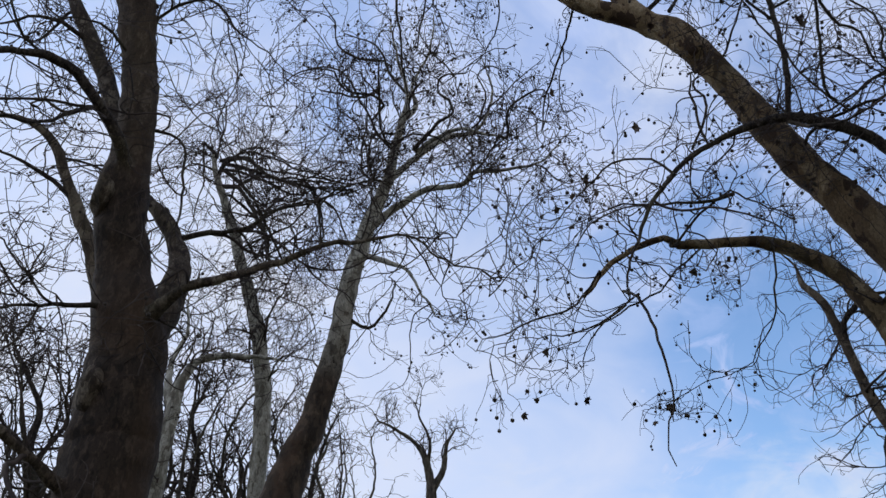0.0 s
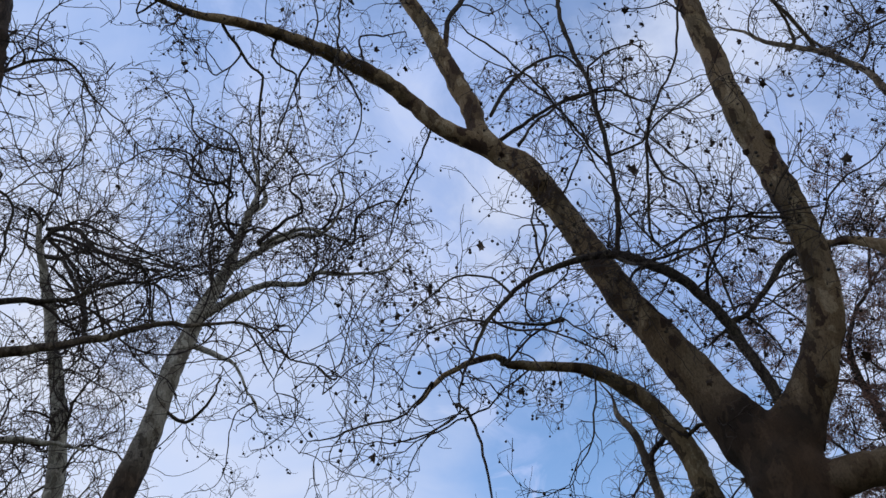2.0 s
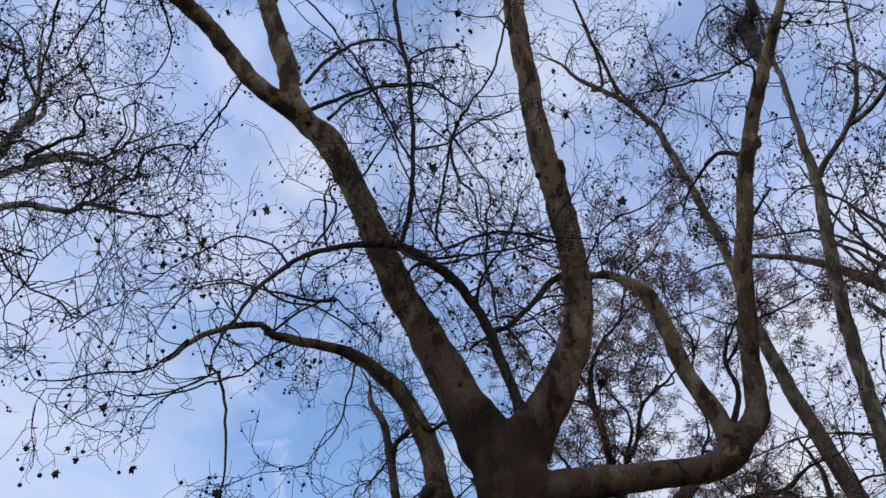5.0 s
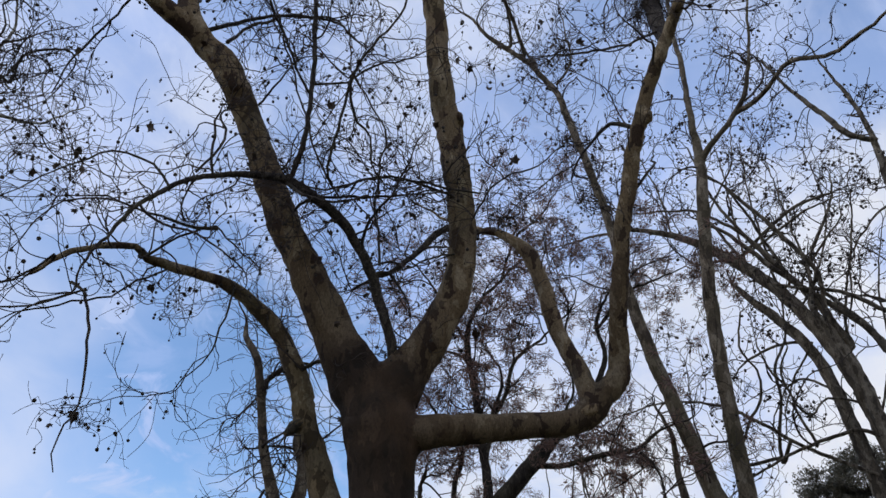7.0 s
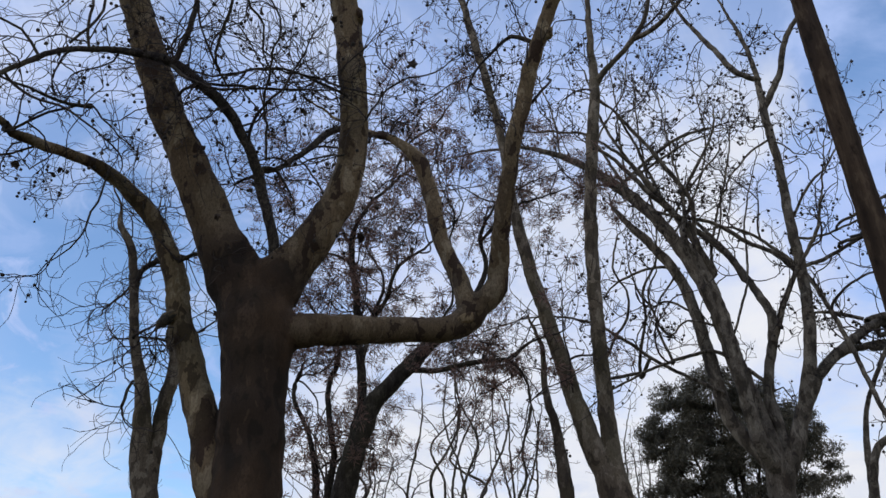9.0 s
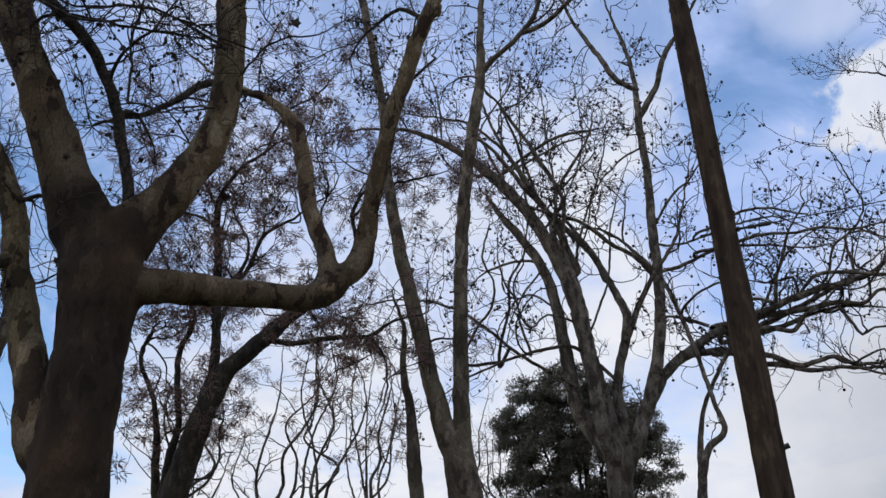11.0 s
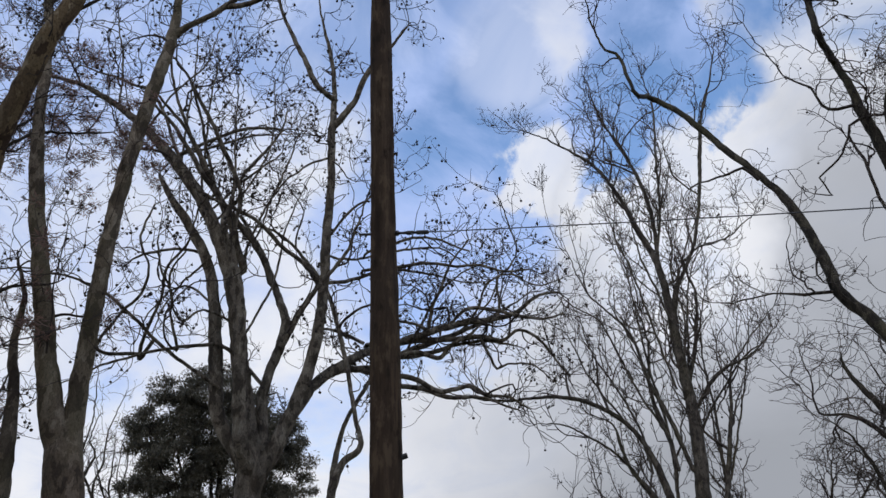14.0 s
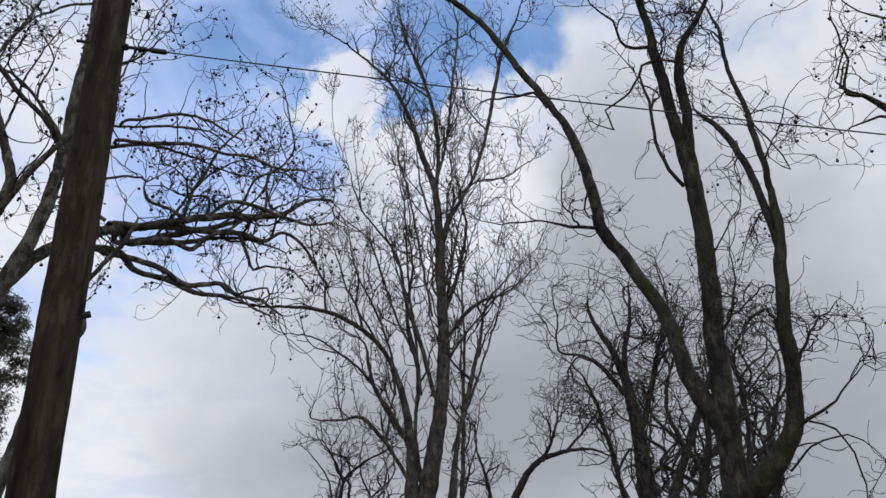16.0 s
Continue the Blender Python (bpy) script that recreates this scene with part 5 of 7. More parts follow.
main.limb("branch", (-0.49, 7.769, 12.91, 0.0258), (-0.5614, 8.029, 12.68, 0.0224), (-0.3099, 8.129, 12.54, 0.018), (-0.1158, 8.186, 12.47, 0.018), (-0.1634, 8.381, 12.33, 0.0136), (-0.2579, 8.746, 12.02, 0.0136), (-0.3528, 9.114, 11.71, 0.0091), bare=0.6)
main.limb("branch", (0.08714, 7.889, 12.88, 0.0209), (0.04959, 8.013, 12.75, 0.0182), (-0.09363, 8.275, 12.51, 0.0182), (-0.09813, 8.493, 12.27, 0.0136), (0.1202, 8.766, 11.89, 0.00909), bare=0.6)
main.limb("branch", (0.46, 7.67, 12.44, 0.0181), (0.4578, 7.664, 12.23, 0.0219), (0.6621, 7.724, 12.03, 0.0174), (0.8391, 7.85, 11.76, 0.0174), (0.9659, 7.961, 11.53, 0.013), (0.9013, 8.189, 11.24, 0.0129), (0.7473, 8.415, 10.98, 0.0086), bare=0.6)
main.limb("branch", (2.164, 8.05, 11.64, 0.0258), (2.108, 8.095, 11.65, 0.0224), (1.995, 8.347, 11.35, 0.0179), (1.882, 8.597, 11.06, 0.0178), (1.736, 8.886, 10.73, 0.0178), (1.644, 9.036, 10.54, 0.0133), (1.633, 9.31, 10.18, 0.00883), bare=0.6)
main.limb("branch", (4.24, 6.66, 9.74, 0.0223), (4.204, 6.691, 9.719, 0.0194), (3.865, 6.59, 10.08, 0.0195), (3.418, 6.411, 10.57, 0.0197), (2.985, 6.304, 10.97, 0.0158), (2.56, 6.244, 11.31, 0.0159), (2.136, 6.208, 11.63, 0.012), bare=0.6)
main.limb("branch", (4.229, 6.65, 9.901, 0.0224), (4.25, 6.659, 9.866, 0.0195), (4.613, 6.403, 9.937, 0.0155), (4.834, 6.087, 10.13, 0.0155), (5.147, 5.822, 10.23, 0.0116), (5.437, 5.488, 10.41, 0.00767), bare=0.6)
main.limb("branch", (4.536, 6.453, 8.134, 0.0137), (4.292, 6.211, 8.115, 0.017), (4.262, 5.889, 8.658, 0.0172), (4.21, 5.612, 9.16, 0.0174), (4.368, 5.308, 9.613, 0.0141), (4.53, 4.995, 10.07, 0.0142), (4.522, 4.728, 10.55, 0.0144), (4.526, 4.499, 10.98, 0.0109), (4.565, 4.253, 11.41, 0.00736), bare=0.6)
main.limb("branch", (4.21, 5.612, 9.16, 0.0174), (4.159, 5.536, 9.066, 0.0172), (4.241, 5.698, 8.856, 0.0172), (4.453, 5.819, 8.644, 0.0172), (4.674, 5.843, 8.534, 0.0137), (4.788, 5.995, 8.324, 0.0103), (5.099, 6.086, 8.109, 0.00687), bare=0.6)
main.collars()
main.crown(1.8, (1.15, 0.56, 0.24), (3.3, 1.45), 0.03, 0.23, 0.0048, (6.1, 99), 0.25, 1.1, 1.7)
main.seed_balls(2000, 0.020)
main.dry_leaves(320, LEAVES, 0.115)
main.knot((7.81, 5.61, 5.65), (0.2, -0.2, -1), 0.2)
main.knot((6.18, 5.89, 9.76), (0.8, -0.5, 0.2), 0.13)
main.knot((7.71, 3.87, 9.24), (0.8, -0.5, 0.2), 0.10)

twin_back = Tree("plane_tree", "slender brown tree with twin twisted stems", BARK_GREY, TWIG)
twin_back.limb("trunk", (6.42, 10.19, 4.06, 0.174), (6.34, 10.23, 4.45, 0.159), (6.29, 10.26, 4.76, 0.144), (6.23, 10.29, 5.48, 0.106), (6.03, 10.4, 6.32, 0.071), (5.91, 10.46, 7.22, 0.066), (5.8, 10.51, 7.79, 0.064), (5.6, 10.61, 8.2, 0.0464), (5.59, 10.62, 8.45, 0.0222), (5.42, 10.69, 8.83, 0.0112))
twin_back.limb("limb", (6.43, 10.18, 4.3, 0.135), (6.53, 10.24, 5.2, 0.098), (6.59, 10.21, 5.71, 0.099), (6.59, 10.21, 6.15, 0.072), (6.55, 10.35, 6.55, 0.058), (6.63, 10.3, 7.03, 0.0388), (6.48, 10.5, 7.63, 0.0247), (6.24, 10.63, 8.1, 0.0195), (6.22, 10.64, 8.95, 0.0115))
twin_back.limb("limb", (5.95, 10.44, 7.04, 0.0447), (5.93, 10.34, 7.38, 0.0417), (6.05, 10.16, 7.51, 0.0447), (6.21, 10.08, 7.68, 0.0386), (6.43, 9.95, 7.67, 0.0213))
twin_back.limb("branch", (6.09, 10.37, 5.68, 0.0229), (5.95, 10.22, 5.48, 0.0225), (5.87, 10.15, 5.2, 0.0221))
twin_back.collars()
twin_back.crown(3.6, (1.2, 0.6, 0.26), (3.3, 1.2), 0.0, 0.24, 0.0050, (3, 99), 0.1, 1.2, 1.6)

pair = Tree("plane_tree", "tall plane tree with two slim pale stems", BARK_GREY, TWIG, 0.06, 0.0)
pair.limb("trunk", (12.07, 6.18, 4.16, 0.264), (12.02, 6.26, 4.53, 0.215), (11.92, 6.44, 5.09, 0.176), (11.83, 6.58, 5.76, 0.152), (11.74, 6.72, 6.56, 0.138), (11.62, 6.92, 7.58, 0.124), (11.51, 7.09, 8.56, 0.119), (11.41, 7.23, 9.79, 0.094), (11.38, 7.27, 10.56, 0.088), (11.33, 7.34, 11.52, 0.082), (11.15, 7.49, 12.88, 0.082), (11.01, 7.68, 14.15, 0.081), (10.92, 7.79, 14.88, 0.065), (10.54, 8.26, 16.06, 0.059), (10.05, 8.81, 16.95, 0.051), (9.74, 9.12, 17.73, 0.0318), (9.4, 9.44, 18.31, 0.0162))
pair.limb("limb", (12.08, 6.15, 4.35, 0.182), (12.07, 6.17, 5.15, 0.142), (12.08, 6.16, 6, 0.128), (12.09, 6.13, 7.21, 0.123), (12.12, 6.08, 8.42, 0.123), (12.17, 5.98, 9.59, 0.118), (12.26, 5.83, 10.83, 0.118), (12.34, 5.66, 12.03, 0.102), (12.36, 5.62, 13.05, 0.073), (12.39, 5.57, 14.12, 0.059), (12.36, 5.49, 14.88, 0.056), (12.35, 5.5, 15.8, 0.049), (12.4, 5.39, 17.3, 0.0313), (12.45, 5.28, 18.95, 0.0166))
pair.limb("limb", (12.35, 5.65, 12.17, 0.08), (12.39, 5.33, 12.45, 0.055), (12.45, 4.95, 12.7, 0.051), (12.52, 4.53, 13.14, 0.0478), (12.51, 4.28, 13.65, 0.0404), (12.52, 4.09, 14.28, 0.0309), (12.5, 3.83, 15.42, 0.025), (12.55, 3.68, 16.63, 0.015))
pair.limb("branch", (12.53, 4.77, 12.93, 0.0533), (12.33, 4.19, 12.72, 0.0461), (12.2, 3.68, 12.86, 0.04), (12.14, 3.33, 12.9, 0.0455), (11.93, 2.62, 12.32, 0.0382), (11.68, 1.91, 12.13, 0.0319), (11.38, 1.29, 12, 0.0207))
pair.limb("branch", (10.85, 7.88, 15, 0.0432), (10.56, 8.24, 16.41, 0.0302), (10.4, 8.42, 17.67, 0.0277), (10.23, 8.61, 19.03, 0.0167))
pair.limb("branch", (10.94, 7.77, 15.14, 0.0288), (11.09, 7.4, 15.66, 0.0256), (11, 7.36, 16.51, 0.0188), (10.98, 7.38, 17.53, 0.0117))
pair.limb("branch", (11.77, 6.87, 4.23, 0.116), (11.76, 6.89, 4.51, 0.117), (11.81, 6.99, 5.37, 0.081), (11.74, 7.09, 6.05, 0.059), (11.75, 7.08, 6.77, 0.0397), (11.65, 7.24, 7.42, 0.0195), foot=True)
pair.limb("branch", (10.47, 8.339, 16.19, 0.0579), (10.58, 8.303, 16.33, 0.0504), (10.12, 8.076, 16.75, 0.0441), (9.681, 7.912, 17.1, 0.0441), (9.373, 7.75, 17.39, 0.0378), (9.066, 7.588, 17.68, 0.0315), (8.451, 7.264, 18.27, 0.0189), bare=0.75)
pair.limb("branch", (10.26, 8.574, 16.57, 0.0513), (10.31, 8.453, 16.59, 0.0446), (10.12, 8.251, 16.88, 0.0319), (9.789, 8.008, 17.28, 0.0255), bare=0.75)
pair.collars()
pair.crown(2.0, (1.2, 0.6, 0.28), (3.1, 1.1), 0.03, 0.24, 0.0054, (5, 99), 0.2, 0.7, 1.9)
pair.seed_balls(700, 0.022)

arched = Tree("plane_tree", "many-stemmed plane tree with long arching limbs", BARK_ARCH, TWIG, 0.06, 0.0)
arched.limb("trunk", (18.29, 5.804, 4.962, 0.274), (18.31, 5.776, 5.69, 0.267), (18.24, 5.986, 6.95, 0.216), (18.15, 6.182, 8.322, 0.192), (18.1, 6.364, 9.498, 0.175), (17.97, 6.686, 10.7, 0.169), (17.73, 7.26, 12.05, 0.154), (17.43, 7.918, 13.04, 0.141), (17.05, 8.688, 13.94, 0.102), (16.66, 9.374, 14.47, 0.0798), (16.22, 10.07, 14.79, 0.0536), (15.58, 10.98, 14.78, 0.0308), (14.89, 11.87, 14.57, 0.0136))
arched.limb("limb", (18.27, 5.86, 5.578, 0.185), (18.18, 6.532, 6.684, 0.164), (18.13, 6.672, 7.888, 0.161), (18.07, 6.812, 9.33, 0.139), (17.97, 7.05, 10.44, 0.128), (17.73, 7.596, 11.51, 0.105), (17.41, 7.96, 12.12, 0.0744), (17.31, 8.17, 12.58, 0.0414))
arched.limb("limb", (18.31, 5.776, 5.214, 0.258), (18.46, 5.272, 6.096, 0.185), (18.6, 4.824, 7.272, 0.151), (18.67, 4.516, 8.532, 0.134), (18.71, 4.39, 9.918, 0.127), (18.71, 4.362, 11.11, 0.12), (18.74, 4.278, 12.69, 0.0994), (18.73, 4.292, 14.08, 0.102), (18.74, 4.25, 14.97, 0.0854), (18.74, 4.264, 16.12, 0.0598), (18.84, 4.446, 17.3, 0.0531), (18.8, 4.642, 18.23, 0.0337), (18.74, 4.81, 19.41, 0.0193))
arched.limb("limb", (18.73, 4.334, 14.37, 0.0965), (18.73, 3.704, 15.21, 0.0813), (18.66, 3.326, 16.08, 0.076), (18.76, 2.822, 16.79, 0.048), (18.71, 2.15, 17.69, 0.0273))
arched.limb("limb", (18.76, 4.18, 15.32, 0.076), (18.36, 4.6, 15.6, 0.076), (18.13, 4.95, 16.43, 0.0701), (17.83, 5.412, 17.55, 0.0487), (17.57, 5.748, 18.75, 0.0335))
arched.limb("limb", (18.34, 5.678, 5.2, 0.202), (17.82, 5.874, 6.11, 0.16), (17.52, 5.888, 7.804, 0.137), (17.36, 5.93, 9.12, 0.11), (17.15, 6.112, 10.11, 0.091), (16.92, 6.294, 10.84, 0.0628), (16.96, 6.168, 11.28, 0.0453), (16.99, 6.112, 12.05, 0.0229))
arched.limb("limb", (18.38, 5.552, 5.9, 0.139), (18.36, 5.594, 6.642, 0.13), (18.36, 5.608, 7.286, 0.113), (18.59, 5.328, 8.476, 0.112), (18.62, 5.272, 9.022, 0.11), (18.64, 5.622, 10.03, 0.0844), (18.67, 6, 10.94, 0.0693), (18.63, 6.546, 11.95, 0.0393))
arched.limb("limb", (18.46, 5.286, 8.294, 0.0826), (18.31, 4.824, 9.064, 0.0742), (18.29, 4.334, 9.75, 0.0507), (18.28, 3.788, 10.41, 0.0438), (18.21, 3.424, 11.28, 0.0245), (18.29, 3.032, 12.69, 0.0126))
arched.limb("limb", (18.56, 4.964, 6.796, 0.14), (18.94, 4.614, 7.496, 0.125), (19.32, 4.25, 7.958, 0.118), (20.44, 3.718, 8.742, 0.108), (21.18, 3.522, 9.022, 0.109), (21.23, 3.382, 8.784, 0.0969), (21.64, 2.794, 9.134, 0.0816), (22.03, 2.108, 9.498, 0.077), (22.28, 1.24, 9.876, 0.0601), (22.48, 0.316, 10.38, 0.0354), (22.51, -0.51, 10.88, 0.0153))
arched.limb("limb", (19.62, 4.684, 7.874, 0.0924), (20.44, 4.292, 8.322, 0.0909), (21.3, 3.606, 8.546, 0.0924), (21.42, 3.2, 8.168, 0.0745), (21.82, 2.584, 8.14, 0.0701), (22.07, 1.814, 7.902, 0.0634), (22.3, 1.058, 7.916, 0.0433), (22.35, 0.106, 7.51, 0.0239))
arched.limb("limb", (21.42, 3.172, 8.896, 0.0711), (21.43, 2.374, 8.924, 0.0708), (21.56, 1.394, 9.176, 0.0482), (21.63, 0.61, 9.19, 0.0375), (21.67, -0.202, 8.938, 0.0158))
arched.limb("branch", (21.61, 2.92, 9.078, 0.0337), (21.56, 2.43, 9.876, 0.0342), (21.64, 1.94, 10.72, 0.0308), (21.71, 1.324, 11.28, 0.0235), (21.78, 0.26, 11.74, 0.0119))
arched.limb("branch", (22.26, 1.492, 9.82, 0.0311), (22.17, 0.848, 10.3, 0.0273), (22.06, 0.358, 11.07, 0.0196), (22.06, 0.414, 11.86, 0.0121))
arched.limb("branch", (18.66, 4.362, 9.904, 0.0449), (19.48, 4.026, 10.3, 0.047), (20.31, 3.676, 10.81, 0.0447), (20.58, 3.13, 11.05, 0.0452), (20.9, 2.164, 10.98, 0.0301), (21.18, 0.988, 10.72, 0.0189), (21.37, -0.062, 11, 0.0114))
arched.limb("branch", (18.66, 4.362, 10.66, 0.0311), (19.46, 4.11, 10.91, 0.0323), (20.31, 3.676, 11.32, 0.03), (20.66, 2.71, 11.63, 0.0304), (20.95, 1.716, 11.68, 0.023), (21.19, 0.876, 11.04, 0.0114))
arched.limb("branch", (17.73, 7.26, 12, 0.0361), (17.73, 7.274, 13.42, 0.033), (17.72, 7.274, 14.89, 0.0258), (17.78, 7.176, 16.43, 0.0179))
arched.limb("branch", (17.51, 7.75, 12.83, 0.0328), (17.64, 7.806, 14.55, 0.03), (17.79, 7.82, 16.19, 0.0224), (17.76, 7.862, 17.66, 0.014))
arched.limb("branch", (17.97, 6.686, 10.7, 0.035), (17.89, 6.504, 12.3, 0.0321), (17.73, 6.518, 13.96, 0.0249), (17.72, 6.546, 15.66, 0.0129))
arched.limb("branch", (18.08, 6.406, 9.652, 0.0461), (18.35, 6.084, 11.33, 0.0316), (18.66, 5.594, 12.91, 0.0288), (18.78, 5.188, 14.38, 0.0172))
arched.limb("branch", (17.1, 8.562, 13.81, 0.0335), (17.23, 8.016, 15.01, 0.0258), (17.38, 7.358, 15.91, 0.0217), (17.5, 7.12, 17.24, 0.0135))
arched.limb("branch", (17.85, 6.98, 11.32, 0.0315), (18.29, 6.238, 12.69, 0.0287), (18.57, 5.832, 14.24, 0.0214), (18.57, 5.874, 16.16, 0.0135))
arched.limb("branch", (18.15, 6.182, 8.322, 0.0336), (18.52, 5.58, 9.96, 0.0309), (18.71, 5.398, 11.53, 0.0239), (18.87, 4.908, 13.04, 0.0124))
arched.limb("branch", (16.77, 9.192, 14.31, 0.0295), (16.71, 9.262, 15.77, 0.0262), (16.57, 9.514, 17.04, 0.0182))
arched.limb("branch", (18.07, 6.812, 9.33, 0.0307), (17.66, 7.4, 9.694, 0.0267), (17.27, 7.918, 8.994, 0.0188), (17.17, 8.142, 8.182, 0.011))
arched.limb("branch", (18.01, 6.966, 10.58, 0.0314), (17.44, 7.568, 9.372, 0.0225), (17.16, 7.834, 8.238, 0.0147))
arched.limb("branch", (18.71, 4.362, 11.11, 0.0353), (18.73, 3.704, 11.93, 0.0318), (18.81, 3.256, 12.26, 0.0239), (18.92, 2.668, 13.17, 0.0123))
arched.limb("branch", (18.74, 4.278, 13.54, 0.0333), (18.45, 4.852, 13.15, 0.0287), (18.11, 5.482, 12.28, 0.02), (17.99, 5.818, 11.08, 0.0117))
arched.limb("branch", (20.27, 3.746, 8.91, 0.0476), (20.02, 4.236, 9.134, 0.0476), (19.79, 4.6, 9.19, 0.0314), (19.74, 4.81, 9.134, 0.0196))
arched.limb("limb", (18.39, 5.524, 7.272, 0.0461), (17.93, 6.392, 8.182, 0.0463), (17.58, 6.91, 8.154, 0.0426), (17.13, 7.568, 7.944, 0.035), (16.64, 8.226, 7.594, 0.0258), (16.19, 8.758, 7.16, 0.0169), (15.66, 9.402, 6.474, 0.0084))
arched.limb("limb", (18.04, 6.49, 7.286, 0.0426), (17.31, 7.512, 8.042, 0.0424), (16.84, 8.17, 8.728, 0.0391), (16.38, 8.744, 9.19, 0.0356), (15.86, 9.346, 9.344, 0.0235), (15.3, 9.948, 9.288, 0.0204), (14.54, 10.75, 8.896, 0.0144), (13.91, 11.28, 8.322, 0.00854))
arched.limb("branch", (17.99, 7.022, 10.59, 0.0351), (17.62, 7.512, 10.63, 0.035), (17.19, 8.1, 10.38, 0.0308), (16.94, 8.576, 9.988, 0.0153))
arched.limb("branch", (17.62, 7.512, 12.61, 0.047), (17.34, 7.778, 13.12, 0.0434), (16.91, 8.324, 14.62, 0.0379), (16.36, 9.038, 14.87, 0.0295), (15.77, 9.738, 14.92, 0.0168))
arched.limb("branch", (18.78, 3.984, 5.494, 0.0854), (18.88, 3.536, 5.97, 0.0664), (18.87, 3.662, 6.74, 0.0518), (18.81, 3.886, 8.084, 0.0529), (18.73, 4.25, 9.54, 0.0507), (18.74, 4.74, 10.42, 0.0445), (18.77, 5.58, 11.43, 0.0318), (18.62, 6.462, 11.72, 0.0161), foot=True)
arched.limb("branch", (19.58, 4.292, 5.676, 0.0728), (19.62, 4.11, 6.586, 0.0539), (19.71, 3.732, 7.37, 0.0472), (19.81, 3.242, 8.154, 0.0504), (19.85, 2.962, 8.84, 0.0231), foot=True)
arched.limb("branch", (17.47, 7.834, 13.21, 0.0329), (17.54, 7.008, 13.39, 0.0328), (17.75, 6.084, 13.75, 0.0287), (17.93, 5.09, 13.8, 0.0123))
arched.limb("branch", (17.86, 6.966, 11.81, 0.028), (18.01, 6.182, 12.72, 0.0283), (18.1, 5.496, 13.29, 0.0204), (18.15, 5.342, 13.77, 0.0124))
arched.limb("limb", (18.03, 6.547, 10.18, 0.121), (18.24, 6.252, 10.26, 0.105), (17.9, 6.349, 10.79, 0.0994), (17.72, 6.413, 11.2, 0.0935), (17.27, 6.602, 11.74, 0.0808), (16.81, 6.792, 12.29, 0.0679), (16.5, 6.952, 12.73, 0.0547), (16.07, 7.205, 13.18, 0.0414), (15.56, 7.585, 13.59, 0.0279), bare=0.45)
arched.limb("limb", (18.64, 5.622, 10.03, 0.0844), (18.59, 5.677, 10.03, 0.0777), (18.31, 5.793, 10.54, 0.072), (17.85, 6.105, 11.04, 0.0727), (17.52, 6.389, 11.43, 0.0668), (16.91, 6.774, 12, 0.0608), (16.38, 7.072, 12.58, 0.0546), (15.98, 7.343, 13.05, 0.0413), (15.51, 7.739, 13.47, 0.0279), bare=0.45)
arched.limb("limb", (17.02, 6.216, 10.53, 0.0659), (17.09, 6.105, 10.61, 0.0574), (16.84, 5.891, 11.39, 0.0515), (16.66, 5.954, 11.8, 0.0519), (16.22, 6.136, 12.34, 0.0524), (15.93, 6.288, 12.77, 0.0462), (15.49, 6.504, 13.26, 0.0399), (15.13, 6.704, 13.71, 0.0269), (14.93, 6.903, 13.99, 0.0203), bare=0.45)
arched.limb("branch", (18.74, 4.53, 10.04, 0.0472), (18.99, 4.587, 9.985, 0.0568), (18.63, 4.804, 10.38, 0.0573), (18.11, 5.252, 10.68, 0.0512), (17.78, 5.531, 10.98, 0.0517), (17.45, 5.842, 11.22, 0.0455), (16.96, 6.389, 11.37, 0.0393), (16.56, 6.826, 11.57, 0.0265), bare=0.45)
arched.limb("branch", (17.92, 6.556, 11.84, 0.0329), (17.73, 6.281, 11.97, 0.0407), (17.55, 6.2, 12.39, 0.041), (17.59, 5.894, 12.83, 0.0412), (17.65, 5.681, 13.16, 0.0344), (17.66, 5.301, 13.71, 0.0277), (17.5, 5.117, 14.23, 0.0209), bare=0.45)
arched.limb("branch", (17.73, 7.266, 12.61, 0.0349), (17.73, 7.309, 13.03, 0.0433), (17.05, 7.522, 13.81, 0.0437), (16.5, 7.669, 14.54, 0.0367), (16.19, 7.681, 15.14, 0.0297), (15.84, 7.631, 15.88, 0.0224), bare=0.45)
arched.limb("branch", (17.73, 7.26, 12.05, 0.048), (17.69, 6.888, 12.13, 0.0417), (17.05, 6.916, 12.96, 0.042), (16.57, 6.941, 13.61, 0.0351), (16.15, 7.025, 14.16, 0.0283), (15.72, 7.218, 14.59, 0.0213), (15.14, 7.697, 14.87, 0.0143), bare=0.45)
arched.limb("branch", (17.43, 7.918, 13.04, 0.0503), (17.38, 7.904, 13.1, 0.0437), (17.58, 7.067, 13.63, 0.0435), (17.73, 6.427, 13.96, 0.0433), (17.97, 5.884, 14.13, 0.0358), (18.2, 5.455, 14.17, 0.0286), bare=0.45)
arched.limb("branch", (18.13, 6.26, 8.826, 0.0363), (18.11, 6.34, 8.848, 0.0315), (17.45, 6.773, 8.952, 0.0251), (17.26, 7.162, 8.627, 0.0251), (16.8, 7.231, 8.928, 0.0249), (16.35, 7.11, 9.429, 0.0248), (16.25, 6.752, 9.811, 0.0186), bare=0.45)
arched.limb("branch", (17.33, 7.287, 8.033, 0.0382), (17.37, 7.252, 8.026, 0.0371), (16.94, 7.267, 8.576, 0.0309), (16.6, 7.198, 9.128, 0.0249), (16.25, 7.32, 9.479, 0.0249), (15.9, 7.252, 10.04, 0.0188), bare=0.45)
